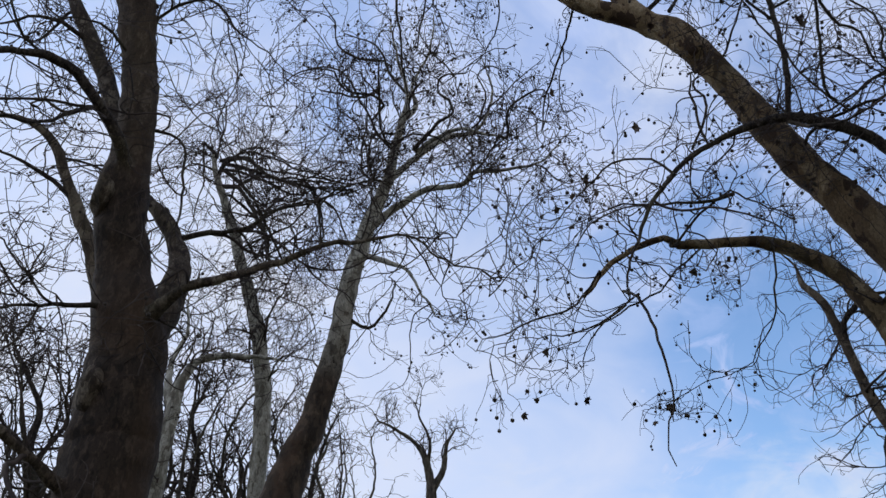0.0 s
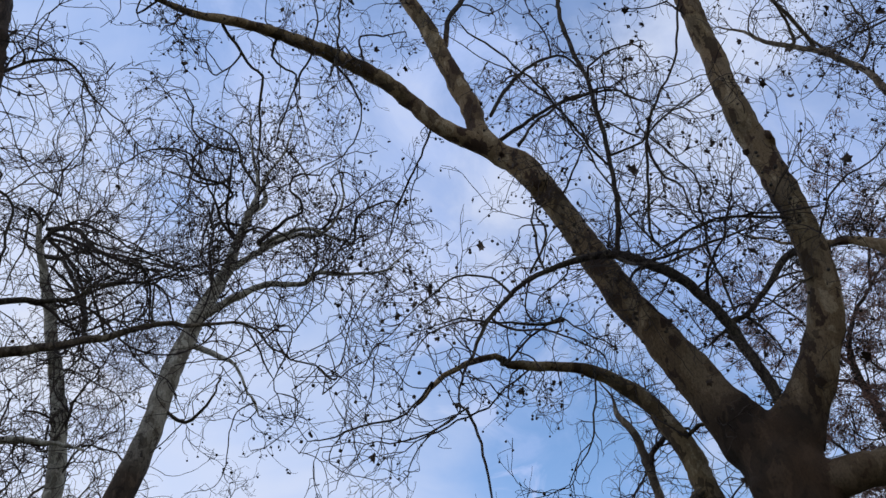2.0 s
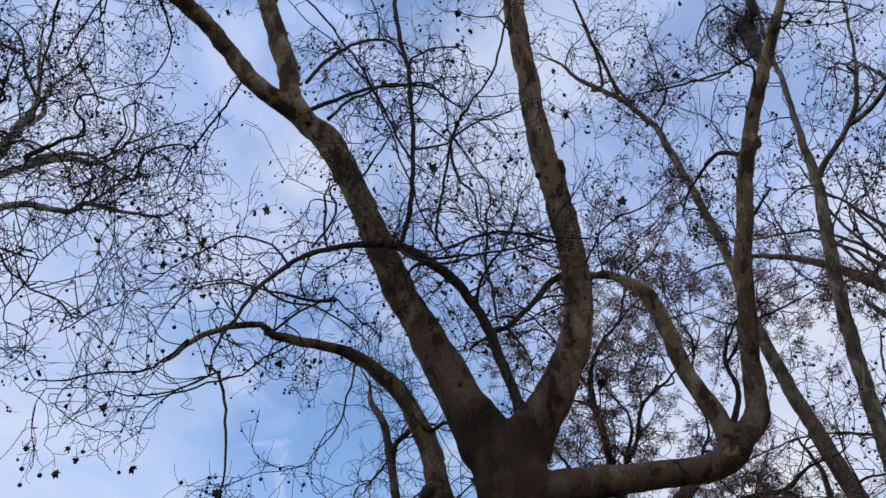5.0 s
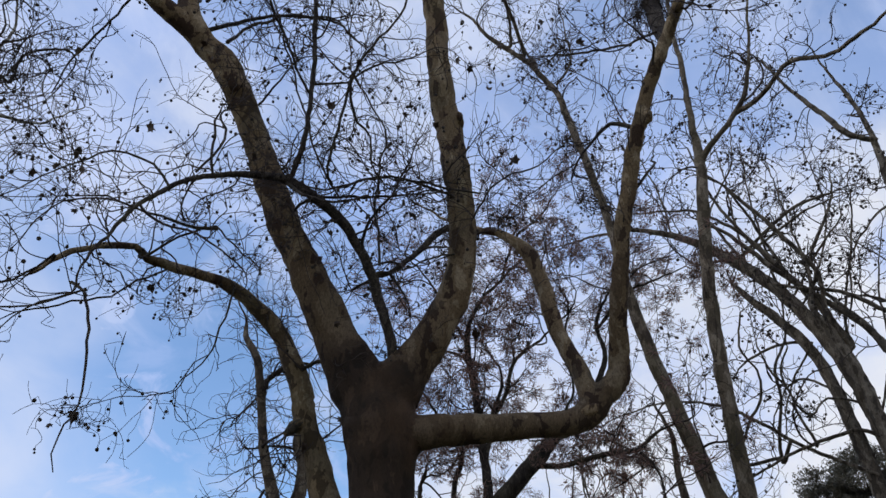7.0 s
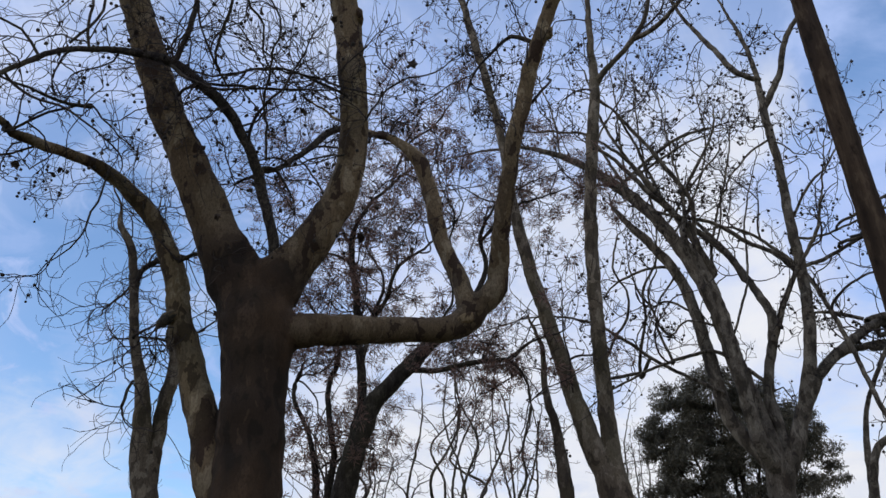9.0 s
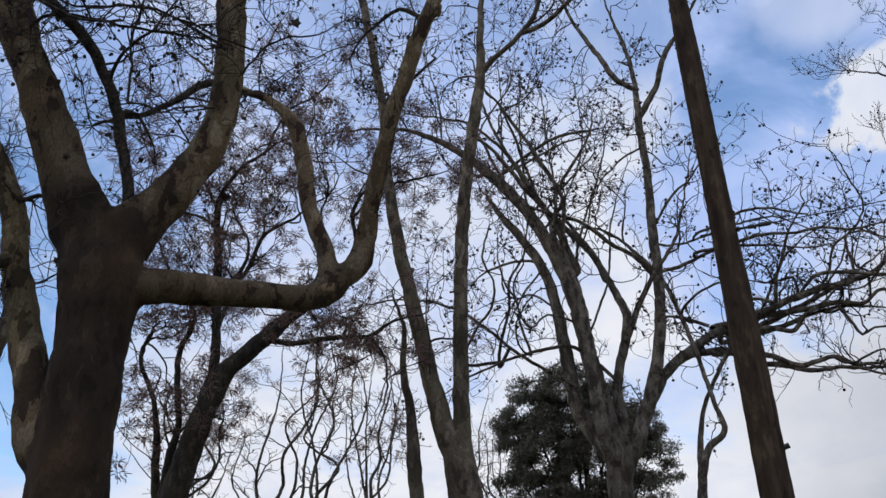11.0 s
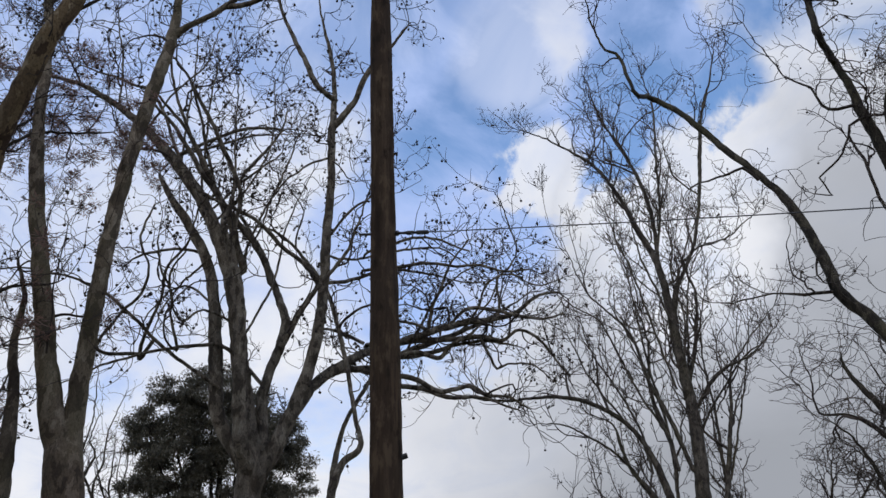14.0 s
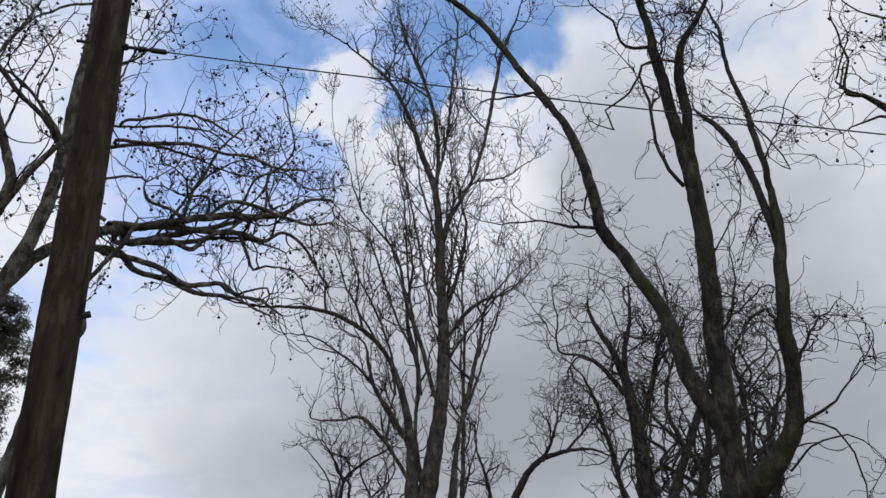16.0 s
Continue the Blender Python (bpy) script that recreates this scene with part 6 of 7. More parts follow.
arched.limb("branch", (17.17, 7.7, 8.238, 0.0414), (17.59, 8.225, 7.97, 0.0449), (17.27, 7.939, 8.611, 0.0385), (17.09, 7.623, 9.143, 0.0321), (16.77, 7.436, 9.681, 0.0321), (16.68, 6.937, 10.31, 0.0256), (16.36, 6.651, 10.96, 0.0192), bare=0.45)
arched.limb("branch", (17.55, 8.184, 8.061, 0.044), (16.92, 8.828, 7.995, 0.0385), (16.75, 8.414, 8.631, 0.0321), (16.75, 7.925, 9.156, 0.0321), (16.47, 7.695, 9.691, 0.0256), (16.01, 7.735, 10.13, 0.0256), (15.79, 7.364, 10.77, 0.0192), bare=0.45)
arched.limb("limb", (20.86, 3.606, 8.901, 0.108), (20.83, 3.763, 9.059, 0.0935), (20.97, 3.204, 9.104, 0.0867), (21.04, 2.479, 9.297, 0.0869), (21.11, 1.748, 9.492, 0.0874), (21.21, 1.162, 9.629, 0.0878), (21.33, 0.4332, 9.695, 0.0734), (21.39, -0.1697, 9.899, 0.0589), (21.36, -0.6448, 10.24, 0.0444), (21.46, -1.247, 10.36, 0.0297), bare=0.2)
arched.limb("limb", (20.83, 3.763, 9.059, 0.0916), (20.98, 3.796, 9.058, 0.0797), (21.09, 3.227, 9.107, 0.0727), (21.18, 2.501, 9.226, 0.0801), (21.33, 1.639, 9.223, 0.0731), (21.44, 0.9118, 9.279, 0.0659), (21.63, 0.3411, 9.198, 0.0514), (21.61, -0.1207, 9.437, 0.0442), (21.88, -0.6783, 9.171, 0.037), (22.26, -1.064, 8.648, 0.0297), (22.49, -1.333, 8.392, 0.0223), bare=0.2)
arched.limb("limb", (20.86, 3.606, 8.901, 0.082), (20.9, 3.631, 8.66, 0.0714), (20.97, 3.064, 8.712, 0.0644), (21, 2.632, 8.835, 0.0645), (21.12, 2.216, 8.767, 0.0647), (21.22, 1.943, 8.704, 0.0648), (21.14, 1.626, 9.024, 0.0505), (21.14, 1.18, 9.213, 0.0434), (21.07, 0.8679, 9.472, 0.029), bare=0.2)
arched.limb("limb", (20.93, 3.9, 8.449, 0.0816), (20.87, 3.773, 8.366, 0.071), (21.02, 3.082, 8.285, 0.0711), (21.21, 2.538, 8.148, 0.0713), (21.44, 2.004, 7.882, 0.0643), (21.5, 1.287, 7.99, 0.0571), (21.7, 0.8843, 7.792, 0.0501), (21.84, 0.3243, 7.717, 0.0358), (22.07, -0.2175, 7.448, 0.0216), bare=0.2)
arched.limb("branch", (21.12, 1.674, 9.521, 0.0437), (21.01, 1.353, 9.806, 0.0437), (20.98, 1.051, 9.923, 0.051), (21.09, 0.4073, 9.829, 0.051), (21.16, 0.1253, 9.752, 0.0437), (21.33, -0.7277, 9.584, 0.0364), (21.35, -1.319, 9.688, 0.0218), bare=0.2)
arched.limb("branch", (21.07, 2.165, 9.381, 0.0587), (21.11, 2.219, 9.454, 0.051), (20.86, 2.062, 9.967, 0.0437), (20.65, 1.797, 10.41, 0.0437), (20.51, 1.618, 10.73, 0.0364), (20.37, 1.438, 11.04, 0.0291), (20.18, 0.9565, 11.48, 0.0218), bare=0.2)
arched.limb("branch", (21.07, 2.165, 9.381, 0.0582), (21, 2.177, 9.374, 0.0507), (20.87, 2.518, 9.544, 0.0434), (20.74, 3.007, 9.695, 0.0363), (20.59, 3.123, 9.958, 0.0217), bare=0.2)
arched.limb("branch", (20.2, 3.726, 10.74, 0.0449), (20.07, 3.752, 10.83, 0.0434), (20.14, 3.026, 10.86, 0.0434), (20.16, 2.59, 10.9, 0.0434), (20.18, 2.151, 10.95, 0.0434), (20.3, 1.441, 10.85, 0.0363), (20.39, 0.7234, 10.82, 0.0363), (20.55, 0.01958, 10.66, 0.029), (20.59, -0.5614, 10.7, 0.0217), bare=0.2)
arched.limb("branch", (20.18, 3.738, 11.26, 0.0302), (19.99, 3.585, 11.33, 0.0364), (20, 2.993, 11.44, 0.0364), (19.97, 2.395, 11.61, 0.0364), (20.1, 1.68, 11.51, 0.0291), (20.31, 0.9842, 11.22, 0.0218), bare=0.2)
arched.limb("branch", (21.33, 0.4332, 9.695, 0.0426), (21.46, 0.4371, 9.743, 0.037), (21.26, 0.3219, 10.13, 0.037), (20.98, 0.3388, 10.66, 0.0295), (20.9, 0.01798, 10.91, 0.0295), (20.72, -0.2437, 11.29, 0.0221), (20.44, -0.1536, 11.82, 0.0221), (20.07, 0.06911, 12.49, 0.0147), bare=0.2)
arched.limb("branch", (21.21, 1.162, 9.629, 0.0426), (21.39, 1.176, 9.709, 0.037), (21.23, 0.8413, 10.09, 0.0295), (21.02, 0.6457, 10.54, 0.0295), (20.95, 0.03202, 10.78, 0.0221), (21.18, -0.672, 10.48, 0.0221), (21.19, -1.272, 10.59, 0.0147), bare=0.2)
arched.limb("branch", (21.44, 0.9118, 9.279, 0.0503), (21.36, 0.91, 9.201, 0.0437), (21.63, 0.6695, 8.736, 0.0364), (21.78, 0.5527, 8.47, 0.0364), (21.75, 0.25, 8.588, 0.0291), (21.88, -0.4655, 8.491, 0.0218), (22.17, -0.9948, 8.012, 0.0146), bare=0.2)
arched.collars(0.24)
arched.crown(1.02, (1.55, 0.66, 0.27), (3.0, 1.9), 0.08, 0.25, 0.0086, (6, 99), 0.2, 0.26, 2.8)
arched.seed_balls(2600, 0.032)

feathery = Tree("feathery_tree", "dark-barked tree with sparse withered feathery leaves", BARK_BROWN, TWIG)
feathery.limb("trunk", (9.6, 9.74, 4.4, 0.204), (9.72, 9.63, 5.05, 0.18), (9.82, 9.54, 5.52, 0.172), (9.98, 9.38, 6.01, 0.156), (10.31, 9.06, 6.51, 0.139), (10.6, 8.74, 6.97, 0.122), (10.84, 8.47, 7.28, 0.089), (11.18, 8.2, 7.8, 0.07), (11.48, 7.99, 8.53, 0.0483), (11.52, 8.1, 9.31, 0.0383), (11.82, 7.86, 10.11, 0.0229), (12.3, 7.33, 10.63, 0.01))
feathery.limb("limb", (9.76, 9.59, 5.52, 0.109), (9.89, 9.61, 6.14, 0.087), (9.91, 9.73, 7.01, 0.082), (9.92, 9.86, 8.16, 0.072), (9.91, 10, 9.17, 0.054), (10.11, 9.95, 9.99, 0.0435), (10.58, 9.63, 10.73, 0.027), (11.06, 9.27, 11.35, 0.0138))
feathery.limb("limb", (10.39, 8.96, 6.56, 0.052), (10.6, 8.43, 6.47, 0.0481), (10.96, 7.84, 6.56, 0.0478), (11.17, 7.39, 6.54, 0.0407), (11.32, 7.01, 6.78, 0.0253), (11.55, 6.46, 6.89, 0.014))
feathery.limb("limb", (11.2, 7.36, 6.49, 0.0253), (11.24, 7.13, 6.14, 0.0221), (11.27, 7.08, 5.65, 0.0191), (11.2, 7.19, 5.2, 0.0108))
feathery.limb("limb", (9.9, 9.73, 7.33, 0.0468), (10.08, 9.28, 7.8, 0.0396), (10.16, 9.07, 8.44, 0.0364), (10.44, 8.61, 8.85, 0.0243), (10.72, 8.14, 9.25, 0.0153))
feathery.limb("limb", (9.87, 9.63, 6.65, 0.0387), (10.15, 9.64, 7.71, 0.0366), (10.43, 9.64, 8.5, 0.0282), (10.27, 9.94, 9.28, 0.0193))
feathery.limb("branch", (9.76, 10.27, 4.5, 0.071), (9.81, 10.22, 5.27, 0.053), (9.71, 10.31, 6.27, 0.05), (9.84, 10.2, 7.12, 0.0401), (9.51, 10.48, 7.78, 0.0246), (9.15, 10.77, 8.68, 0.0126), foot=True)
feathery.limb("branch", (9.75, 10.54, 4.54, 0.068), (9.64, 10.63, 5.51, 0.0429), (9.38, 10.84, 6.32, 0.0363), (9.51, 10.74, 6.96, 0.0183), foot=True)
feathery.limb("limb", (9.91, 10, 9.17, 0.0383), (9.56, 10.17, 9.85, 0.0258), (9.23, 10.33, 10.55, 0.023), (8.79, 10.54, 11.11, 0.0133))
feathery.limb("limb", (11.51, 8.11, 9.19, 0.0285), (11.7, 7.51, 9.78, 0.0255), (11.98, 6.9, 9.9, 0.0191), (12.18, 6.37, 10.02, 0.0095))
feathery.limb("limb", (9.99, 9.79, 8.64, 0.028), (9.45, 10, 8.87, 0.0248), (8.99, 10.26, 8.91, 0.0185), (8.42, 10.57, 9.29, 0.0093))
feathery.limb("limb", (10.58, 9.63, 10.66, 0.0269), (10.76, 9.31, 11.65, 0.0242), (11.09, 8.79, 12.14, 0.0175), (11.25, 8.44, 12.65, 0.0106))
feathery.limb("limb", (10.63, 8.7, 7.02, 0.0263), (10.84, 8.31, 7.84, 0.0237), (10.72, 8.3, 8.72, 0.0212), (10.87, 7.96, 9.74, 0.0124))
feathery.collars()
feathery.crown(1.8, (1.7, 0.8, 0.26), (2.3, 0.7), 0.05, 0.25, 0.0052, (4, 99), 0.15, 0.8, 2.3)
feather_tufts(feathery, 3400, 0.20, 0.23)

pole_side = Tree("plane_tree", "bare plane tree with one long dark arching limb", BARK_OLIVE, TWIG)
pole_side.limb("trunk", (11.37, -5.57, 2.35, 0.163), (11.37, -5.57, 2.99, 0.144), (11.37, -5.57, 3.52, 0.133), (11.38, -5.56, 4.21, 0.122), (11.36, -5.58, 4.93, 0.117), (11.37, -5.58, 5.62, 0.111), (11.38, -5.55, 6.27, 0.108), (11.42, -5.48, 6.79, 0.088), (11.46, -5.41, 7.41, 0.082), (11.51, -5.32, 8.16, 0.076), (11.54, -5.27, 8.74, 0.059), (11.58, -5.18, 9.36, 0.053), (10.82, -4.73, 9.16, 0.05), (10.83, -4.73, 9.78, 0.0462), (10.83, -4.72, 10.77, 0.0274), (10.82, -4.75, 11.69, 0.0108))
pole_side.limb("limb", (11.38, -5.56, 6.27, 0.092), (11.38, -5.56, 6.77, 0.077), (11.37, -5.57, 7.37, 0.074), (11.38, -5.55, 8.01, 0.07), (11.34, -5.62, 8.46, 0.051), (11.15, -5.77, 8.72, 0.0411), (11.06, -5.92, 9.05, 0.032), (10.15, -5.76, 9.1, 0.0275), (10.02, -5.96, 9.76, 0.0137))
pole_side.limb("limb", (11.37, -5.58, 3.06, 0.124), (11.55, -5.43, 3.45, 0.116), (11.72, -5.31, 3.89, 0.108), (11.84, -5.26, 4.4, 0.099), (12, -5.14, 4.89, 0.091), (12.21, -4.93, 5.43, 0.087), (12.42, -4.66, 6.04, 0.084), (12.54, -4.62, 6.61, 0.078), (12.69, -4.48, 7.46, 0.072), (12.87, -4.27, 8.12, 0.058), (13.12, -3.8, 9, 0.055), (13.35, -3.32, 9.92, 0.052), (13.54, -2.89, 10.48, 0.0477), (12.79, -2.48, 10.08, 0.0335), (12.91, -2.36, 10.95, 0.0296), (12.95, -2.1, 11.29, 0.0204), (13.06, -2, 11.98, 0.0164), (13.07, -1.94, 12.81, 0.0097))
pole_side.limb("limb", (11.33, -5.64, 2.35, 0.143), (11.03, -5.79, 2.58, 0.131), (10.83, -5.93, 2.86, 0.111), (10.68, -6.01, 3.21, 0.096), (10.58, -5.99, 3.75, 0.087), (10.5, -5.94, 4.25, 0.08), (10.4, -5.93, 4.76, 0.073), (10.3, -5.92, 5.13, 0.059), (10.3, -5.91, 5.71, 0.0429), (10.35, -5.85, 6.48, 0.0376), (10.4, -5.77, 7.06, 0.0298), (10.46, -5.67, 7.67, 0.0266), (10.46, -5.67, 8.11, 0.0209), (10.56, -5.53, 8.56, 0.0106))
pole_side.limb("limb", (10.38, -5.96, 5.03, 0.059), (10.43, -5.89, 5.54, 0.0473), (10.57, -5.84, 6.13, 0.0443), (10.74, -5.75, 6.65, 0.041), (10.94, -5.6, 7.03, 0.0286), (11.08, -5.54, 7.24, 0.0155))
pole_side.limb("branch", (11.44, -5.44, 6.29, 0.0286), (11.36, -5.22, 6.48, 0.0263), (11.34, -5.06, 6.87, 0.0245), (11.27, -5.01, 7.43, 0.0229), (11.32, -4.91, 7.89, 0.0158), (11.32, -5.1, 8.1, 0.0216), (11.32, -5.48, 8.16, 0.0163))
pole_side.limb("branch", (11.51, -5.31, 8.49, 0.0246), (11.54, -4.86, 8.48, 0.0221), (11.51, -4.71, 8.85, 0.0167), (11.55, -4.41, 9.18, 0.0112), (10.76, -3.75, 9.56, 0.0057))
pole_side.limb("branch", (11.3, -4.95, 7.93, 0.0159), (11.23, -4.67, 7.45, 0.0153), (11.28, -4.36, 7.23, 0.0117), (11.15, -4.43, 6.87, 0.0098), (11.29, -4.11, 7.04, 0.0049))
pole_side.limb("branch", (12.91, -4.14, 8.22, 0.0257), (12.89, -3.93, 8.45, 0.0234), (12.92, -3.53, 8.35, 0.0173), (12.94, -3.09, 8.22, 0.0095))
pole_side.limb("branch", (12.43, -4.64, 6.04, 0.0253), (12.41, -4.2, 6.04, 0.0229), (12.43, -3.88, 6.09, 0.0137), (12.53, -3.26, 6.06, 0.0102), (12.6, -2.96, 6.12, 0.0051))
pole_side.limb("branch", (10.39, -5.79, 6.77, 0.013), (10.16, -5.95, 6.24, 0.0095), (10.01, -6.01, 5.87, 0.0077), (10.06, -5.78, 6.02, 0.0046))
pole_side.limb("branch", (10.7, -5.97, 3.02, 0.033), (10.54, -6.05, 3.12, 0.0215), (10.29, -6.25, 3.26, 0.0133), (10.01, -6.46, 3.63, 0.0059))
pole_side.limb("branch", (10.54, -6.05, 3.09, 0.0134), (10.31, -6.21, 2.97, 0.0117), (10.16, -6.27, 2.55, 0.0101), (10.13, -6.31, 2.26, 0.0072))
pole_side.limb("branch", (10.83, -5.94, 2.59, 0.0135), (10.61, -6.11, 2.83, 0.0119), (10.4, -6.39, 2.93, 0.009), (10.21, -6.64, 2.64, 0.0045))
pole_side.limb("branch", (11.37, -5.56, 4.28, 0.023), (11.21, -5.67, 4.38, 0.0209), (11.06, -5.74, 4.84, 0.0127), (10.99, -5.68, 5.25, 0.0064))
pole_side.limb("branch", (12.56, -4.55, 6.66, 0.0162), (12.5, -4.46, 6.36, 0.0141), (12.49, -4.5, 6.23, 0.0088))
pole_side.limb("branch", (11.3, -5.51, 3.11, 0.0186), (11.04, -5.77, 3.27, 0.0138), (10.82, -5.95, 3.23, 0.0121))
pole_side.collars()
pole_side.crown(1.0, (0.9, 0.5, 0.28), (3.1, 1.0), 0.0, 0.29, 0.0048, (3, 99), 0.2, 0.5, 1.4)
pole_side.seed_balls(180, 0.017)

upright = Tree("plane_tree", "tall upright bare tree of many thin stems", BARK_DIM, TWIG_GREY, 0.06, 0.0)
upright.limb("trunk", (25.23, -4.3, 3.32, 0.283), (25.2, -4.5, 4.36, 0.24), (25.15, -4.77, 6.23, 0.199), (25.14, -4.83, 7.88, 0.168), (25.15, -4.75, 9.63, 0.149), (25.16, -4.73, 10.9, 0.14), (25.18, -4.6, 12.61, 0.103), (25.26, -4.16, 14.01, 0.09), (25.31, -3.79, 15.24, 0.066), (25.4, -3.13, 16.61, 0.054), (25.49, -2.18, 17.55, 0.0329), (25.53, -1.41, 18.16, 0.025), (25.55, -0.55, 18.63, 0.0126))
upright.limb("limb", (25.15, -4.76, 10.72, 0.09), (24.89, -5.07, 11.75, 0.0664), (24.56, -5.64, 12.79, 0.0517), (24.35, -6.07, 14.3, 0.0492), (24.17, -6.35, 15.88, 0.064), (23.99, -6.63, 17.29, 0.0443), (23.75, -7.09, 18.5, 0.0303), (23.65, -7.4, 19.61, 0.0155))
upright.limb("limb", (25.18, -4.63, 12.52, 0.0517), (25.36, -4.73, 14.32, 0.0689), (25.49, -4.57, 15.86, 0.0652), (25.67, -4.12, 17.46, 0.046), (25.74, -3.63, 18.83, 0.0368), (25.87, -3.43, 20.08, 0.0216))
upright.limb("limb", (25.09, -3.91, 3.31, 0.194), (25, -3.88, 4.63, 0.14), (24.83, -3.64, 5.98, 0.102), (24.78, -3.22, 7.07, 0.073), (24.75, -2.65, 7.76, 0.0656), (24.71, -1.75, 8.29, 0.0652), (24.65, -0.8, 8.47, 0.0504), (24.53, 0.43, 8.42, 0.0333), (24.47, 1.35, 8.55, 0.0249), (24.35, 2.41, 8.85, 0.0125), foot=True)
upright.limb("limb", (25, -3.84, 4.78, 0.0607), (24.78, -3.25, 5.65, 0.0701), (24.73, -2.76, 6.4, 0.0497), (24.66, -2.49, 7.49, 0.029), (24.71, -1.77, 7.96, 0.0167))
upright.limb("limb", (25.19, -4.55, 6.24, 0.0623), (25.06, -4.15, 7.66, 0.0664), (25.02, -3.72, 8.82, 0.0572), (24.97, -3.36, 10.37, 0.0351), (24.98, -2.31, 11.76, 0.0268), (25.01, -1.83, 13.27, 0.0138))
upright.limb("limb", (25.1, -5.02, 3.32, 0.13), (25.26, -5.23, 5, 0.0623), (25.29, -5.59, 6.45, 0.0677), (25.21, -5.94, 7.95, 0.0526), (25.16, -6.13, 8.99, 0.0353), (24.98, -6.81, 9.87, 0.0224), (24.72, -7.66, 10.74, 0.0135), foot=True)
upright.limb("limb", (25.12, -4.91, 7.88, 0.0517), (24.83, -5.36, 8.5, 0.0677), (24.62, -5.82, 8.89, 0.052), (24.31, -6.61, 9.18, 0.0258), (24.12, -7.26, 9.77, 0.013))
upright.limb("limb", (25.18, -4.6, 12.81, 0.0416), (25.02, -4.94, 14.36, 0.0426), (24.88, -5.12, 16.4, 0.0392), (24.83, -5.32, 18.39, 0.0307), (24.87, -5.15, 19.79, 0.0158))
upright.limb("limb", (25.14, -4.83, 8.57, 0.0627), (25.44, -5.37, 10.12, 0.0598), (25.48, -5.64, 11.67, 0.0416), (25.52, -5.48, 12.85, 0.0283), (25.37, -6.13, 14.25, 0.0145))
upright.limb("limb", (25, -3.89, 3.74, 0.0681), (24.96, -3.44, 4.47, 0.05), (24.9, -3.12, 4.9, 0.0595), (24.86, -2.49, 5.49, 0.0496), (24.81, -1.88, 5.39, 0.0287), (24.74, -1.12, 5.4, 0.0162))
upright.limb("limb", (25.25, -4.19, 3.91, 0.0689), (25.67, -4.09, 5.35, 0.0517), (25.76, -4.18, 7, 0.0689), (25.91, -3.85, 8.75, 0.0537), (25.89, -4.01, 10.39, 0.0318), (26.03, -3.74, 12.15, 0.014))
upright.limb("branch", (25.42, -2.95, 16.71, 0.0298), (25.38, -3.3, 17.84, 0.0255), (25.4, -3.09, 19.21, 0.0157))
upright.limb("branch", (24.35, -6.08, 14.51, 0.0281), (24.39, -5.47, 15.29, 0.0285), (24.33, -5.29, 16.49, 0.0145))
upright.limb("limb", (25.25, -4.18, 6.24, 0.0512), (25.28, -4.02, 7.89, 0.0388), (25.31, -3.84, 9.27, 0.0351), (25.32, -3.74, 10.71, 0.0312), (25.33, -3.64, 12.22, 0.0229), (25.37, -3.37, 13.39, 0.014))
upright.limb("limb", (25.37, -4.7, 7.26, 0.0389), (25.32, -4.95, 8.98, 0.0352), (25.28, -5.13, 10.24, 0.0313), (25.24, -5.35, 11.54, 0.0273), (25.17, -5.67, 12.5, 0.0185), (25.04, -6.21, 13.27, 0.014))
upright.limb("limb", (25, -4.47, 8.51, 0.0344), (25.04, -4.22, 9.91, 0.0351), (25.09, -3.96, 11.38, 0.0313), (25.12, -3.7, 12.71, 0.0276), (25.16, -3.42, 13.69, 0.0187), (25.14, -3.59, 14.91, 0.0143))
upright.limb("limb", (24.87, -4.62, 10.6, 0.0398), (24.92, -4.37, 11.71, 0.0359), (24.96, -4.11, 12.66, 0.032), (24.97, -4.02, 13.45, 0.0231), (25, -3.84, 15.27, 0.0143))
upright.limb("limb", (25.35, -4.8, 11.17, 0.0362), (25.24, -5.33, 12.51, 0.0325), (25.08, -6.03, 13.08, 0.028), (24.9, -6.73, 13.15, 0.0234), (24.61, -7.69, 13.79, 0.0142))
upright.limb("limb", (25.34, -4.86, 6.93, 0.0388), (25.26, -5.27, 7.77, 0.0347), (25.11, -5.93, 8.61, 0.0306), (24.96, -6.52, 9.3, 0.0265), (24.79, -7.1, 9.64, 0.0177))
upright.limb("limb", (25.39, -5.09, 4.7, 0.0382), (25.27, -5.67, 6.29, 0.0343), (25.19, -6, 7.27, 0.0303), (25.08, -6.44, 8.63, 0.022), (24.95, -6.91, 10.41, 0.0135))
upright.limb("limb", (25.44, -5.37, 3.35, 0.0664), (25.43, -5.43, 4.87, 0.0615), (25.42, -5.45, 6.47, 0.0522), (25.41, -5.51, 7.99, 0.0351), (25.42, -5.46, 9.4, 0.0267), (25.39, -5.6, 10.68, 0.0226), (25.28, -6.05, 12, 0.0139), foot=True)
upright.limb("limb", (24.86, -3.42, 5.21, 0.0497), (24.93, -2.78, 6.44, 0.0374), (24.99, -2.14, 7.07, 0.0335), (25.04, -1.17, 7.7, 0.0252), (25.05, -0.38, 7.83, 0.0127))
upright.limb("limb", (24.76, -3.39, 6.11, 0.0371), (24.78, -3.22, 7.39, 0.0335), (24.84, -2.71, 8.71, 0.0298), (24.88, -2.2, 9.73, 0.0216), (24.9, -1.9, 11.15, 0.0131))
upright.limb("limb", (24.87, -4.04, 7.12, 0.0379), (24.96, -3.39, 8.45, 0.0342), (25.02, -2.87, 10, 0.0305), (25.06, -2.51, 10.89, 0.0265), (25.11, -1.82, 11.41, 0.0179), (25.13, -1.46, 11.95, 0.0135))
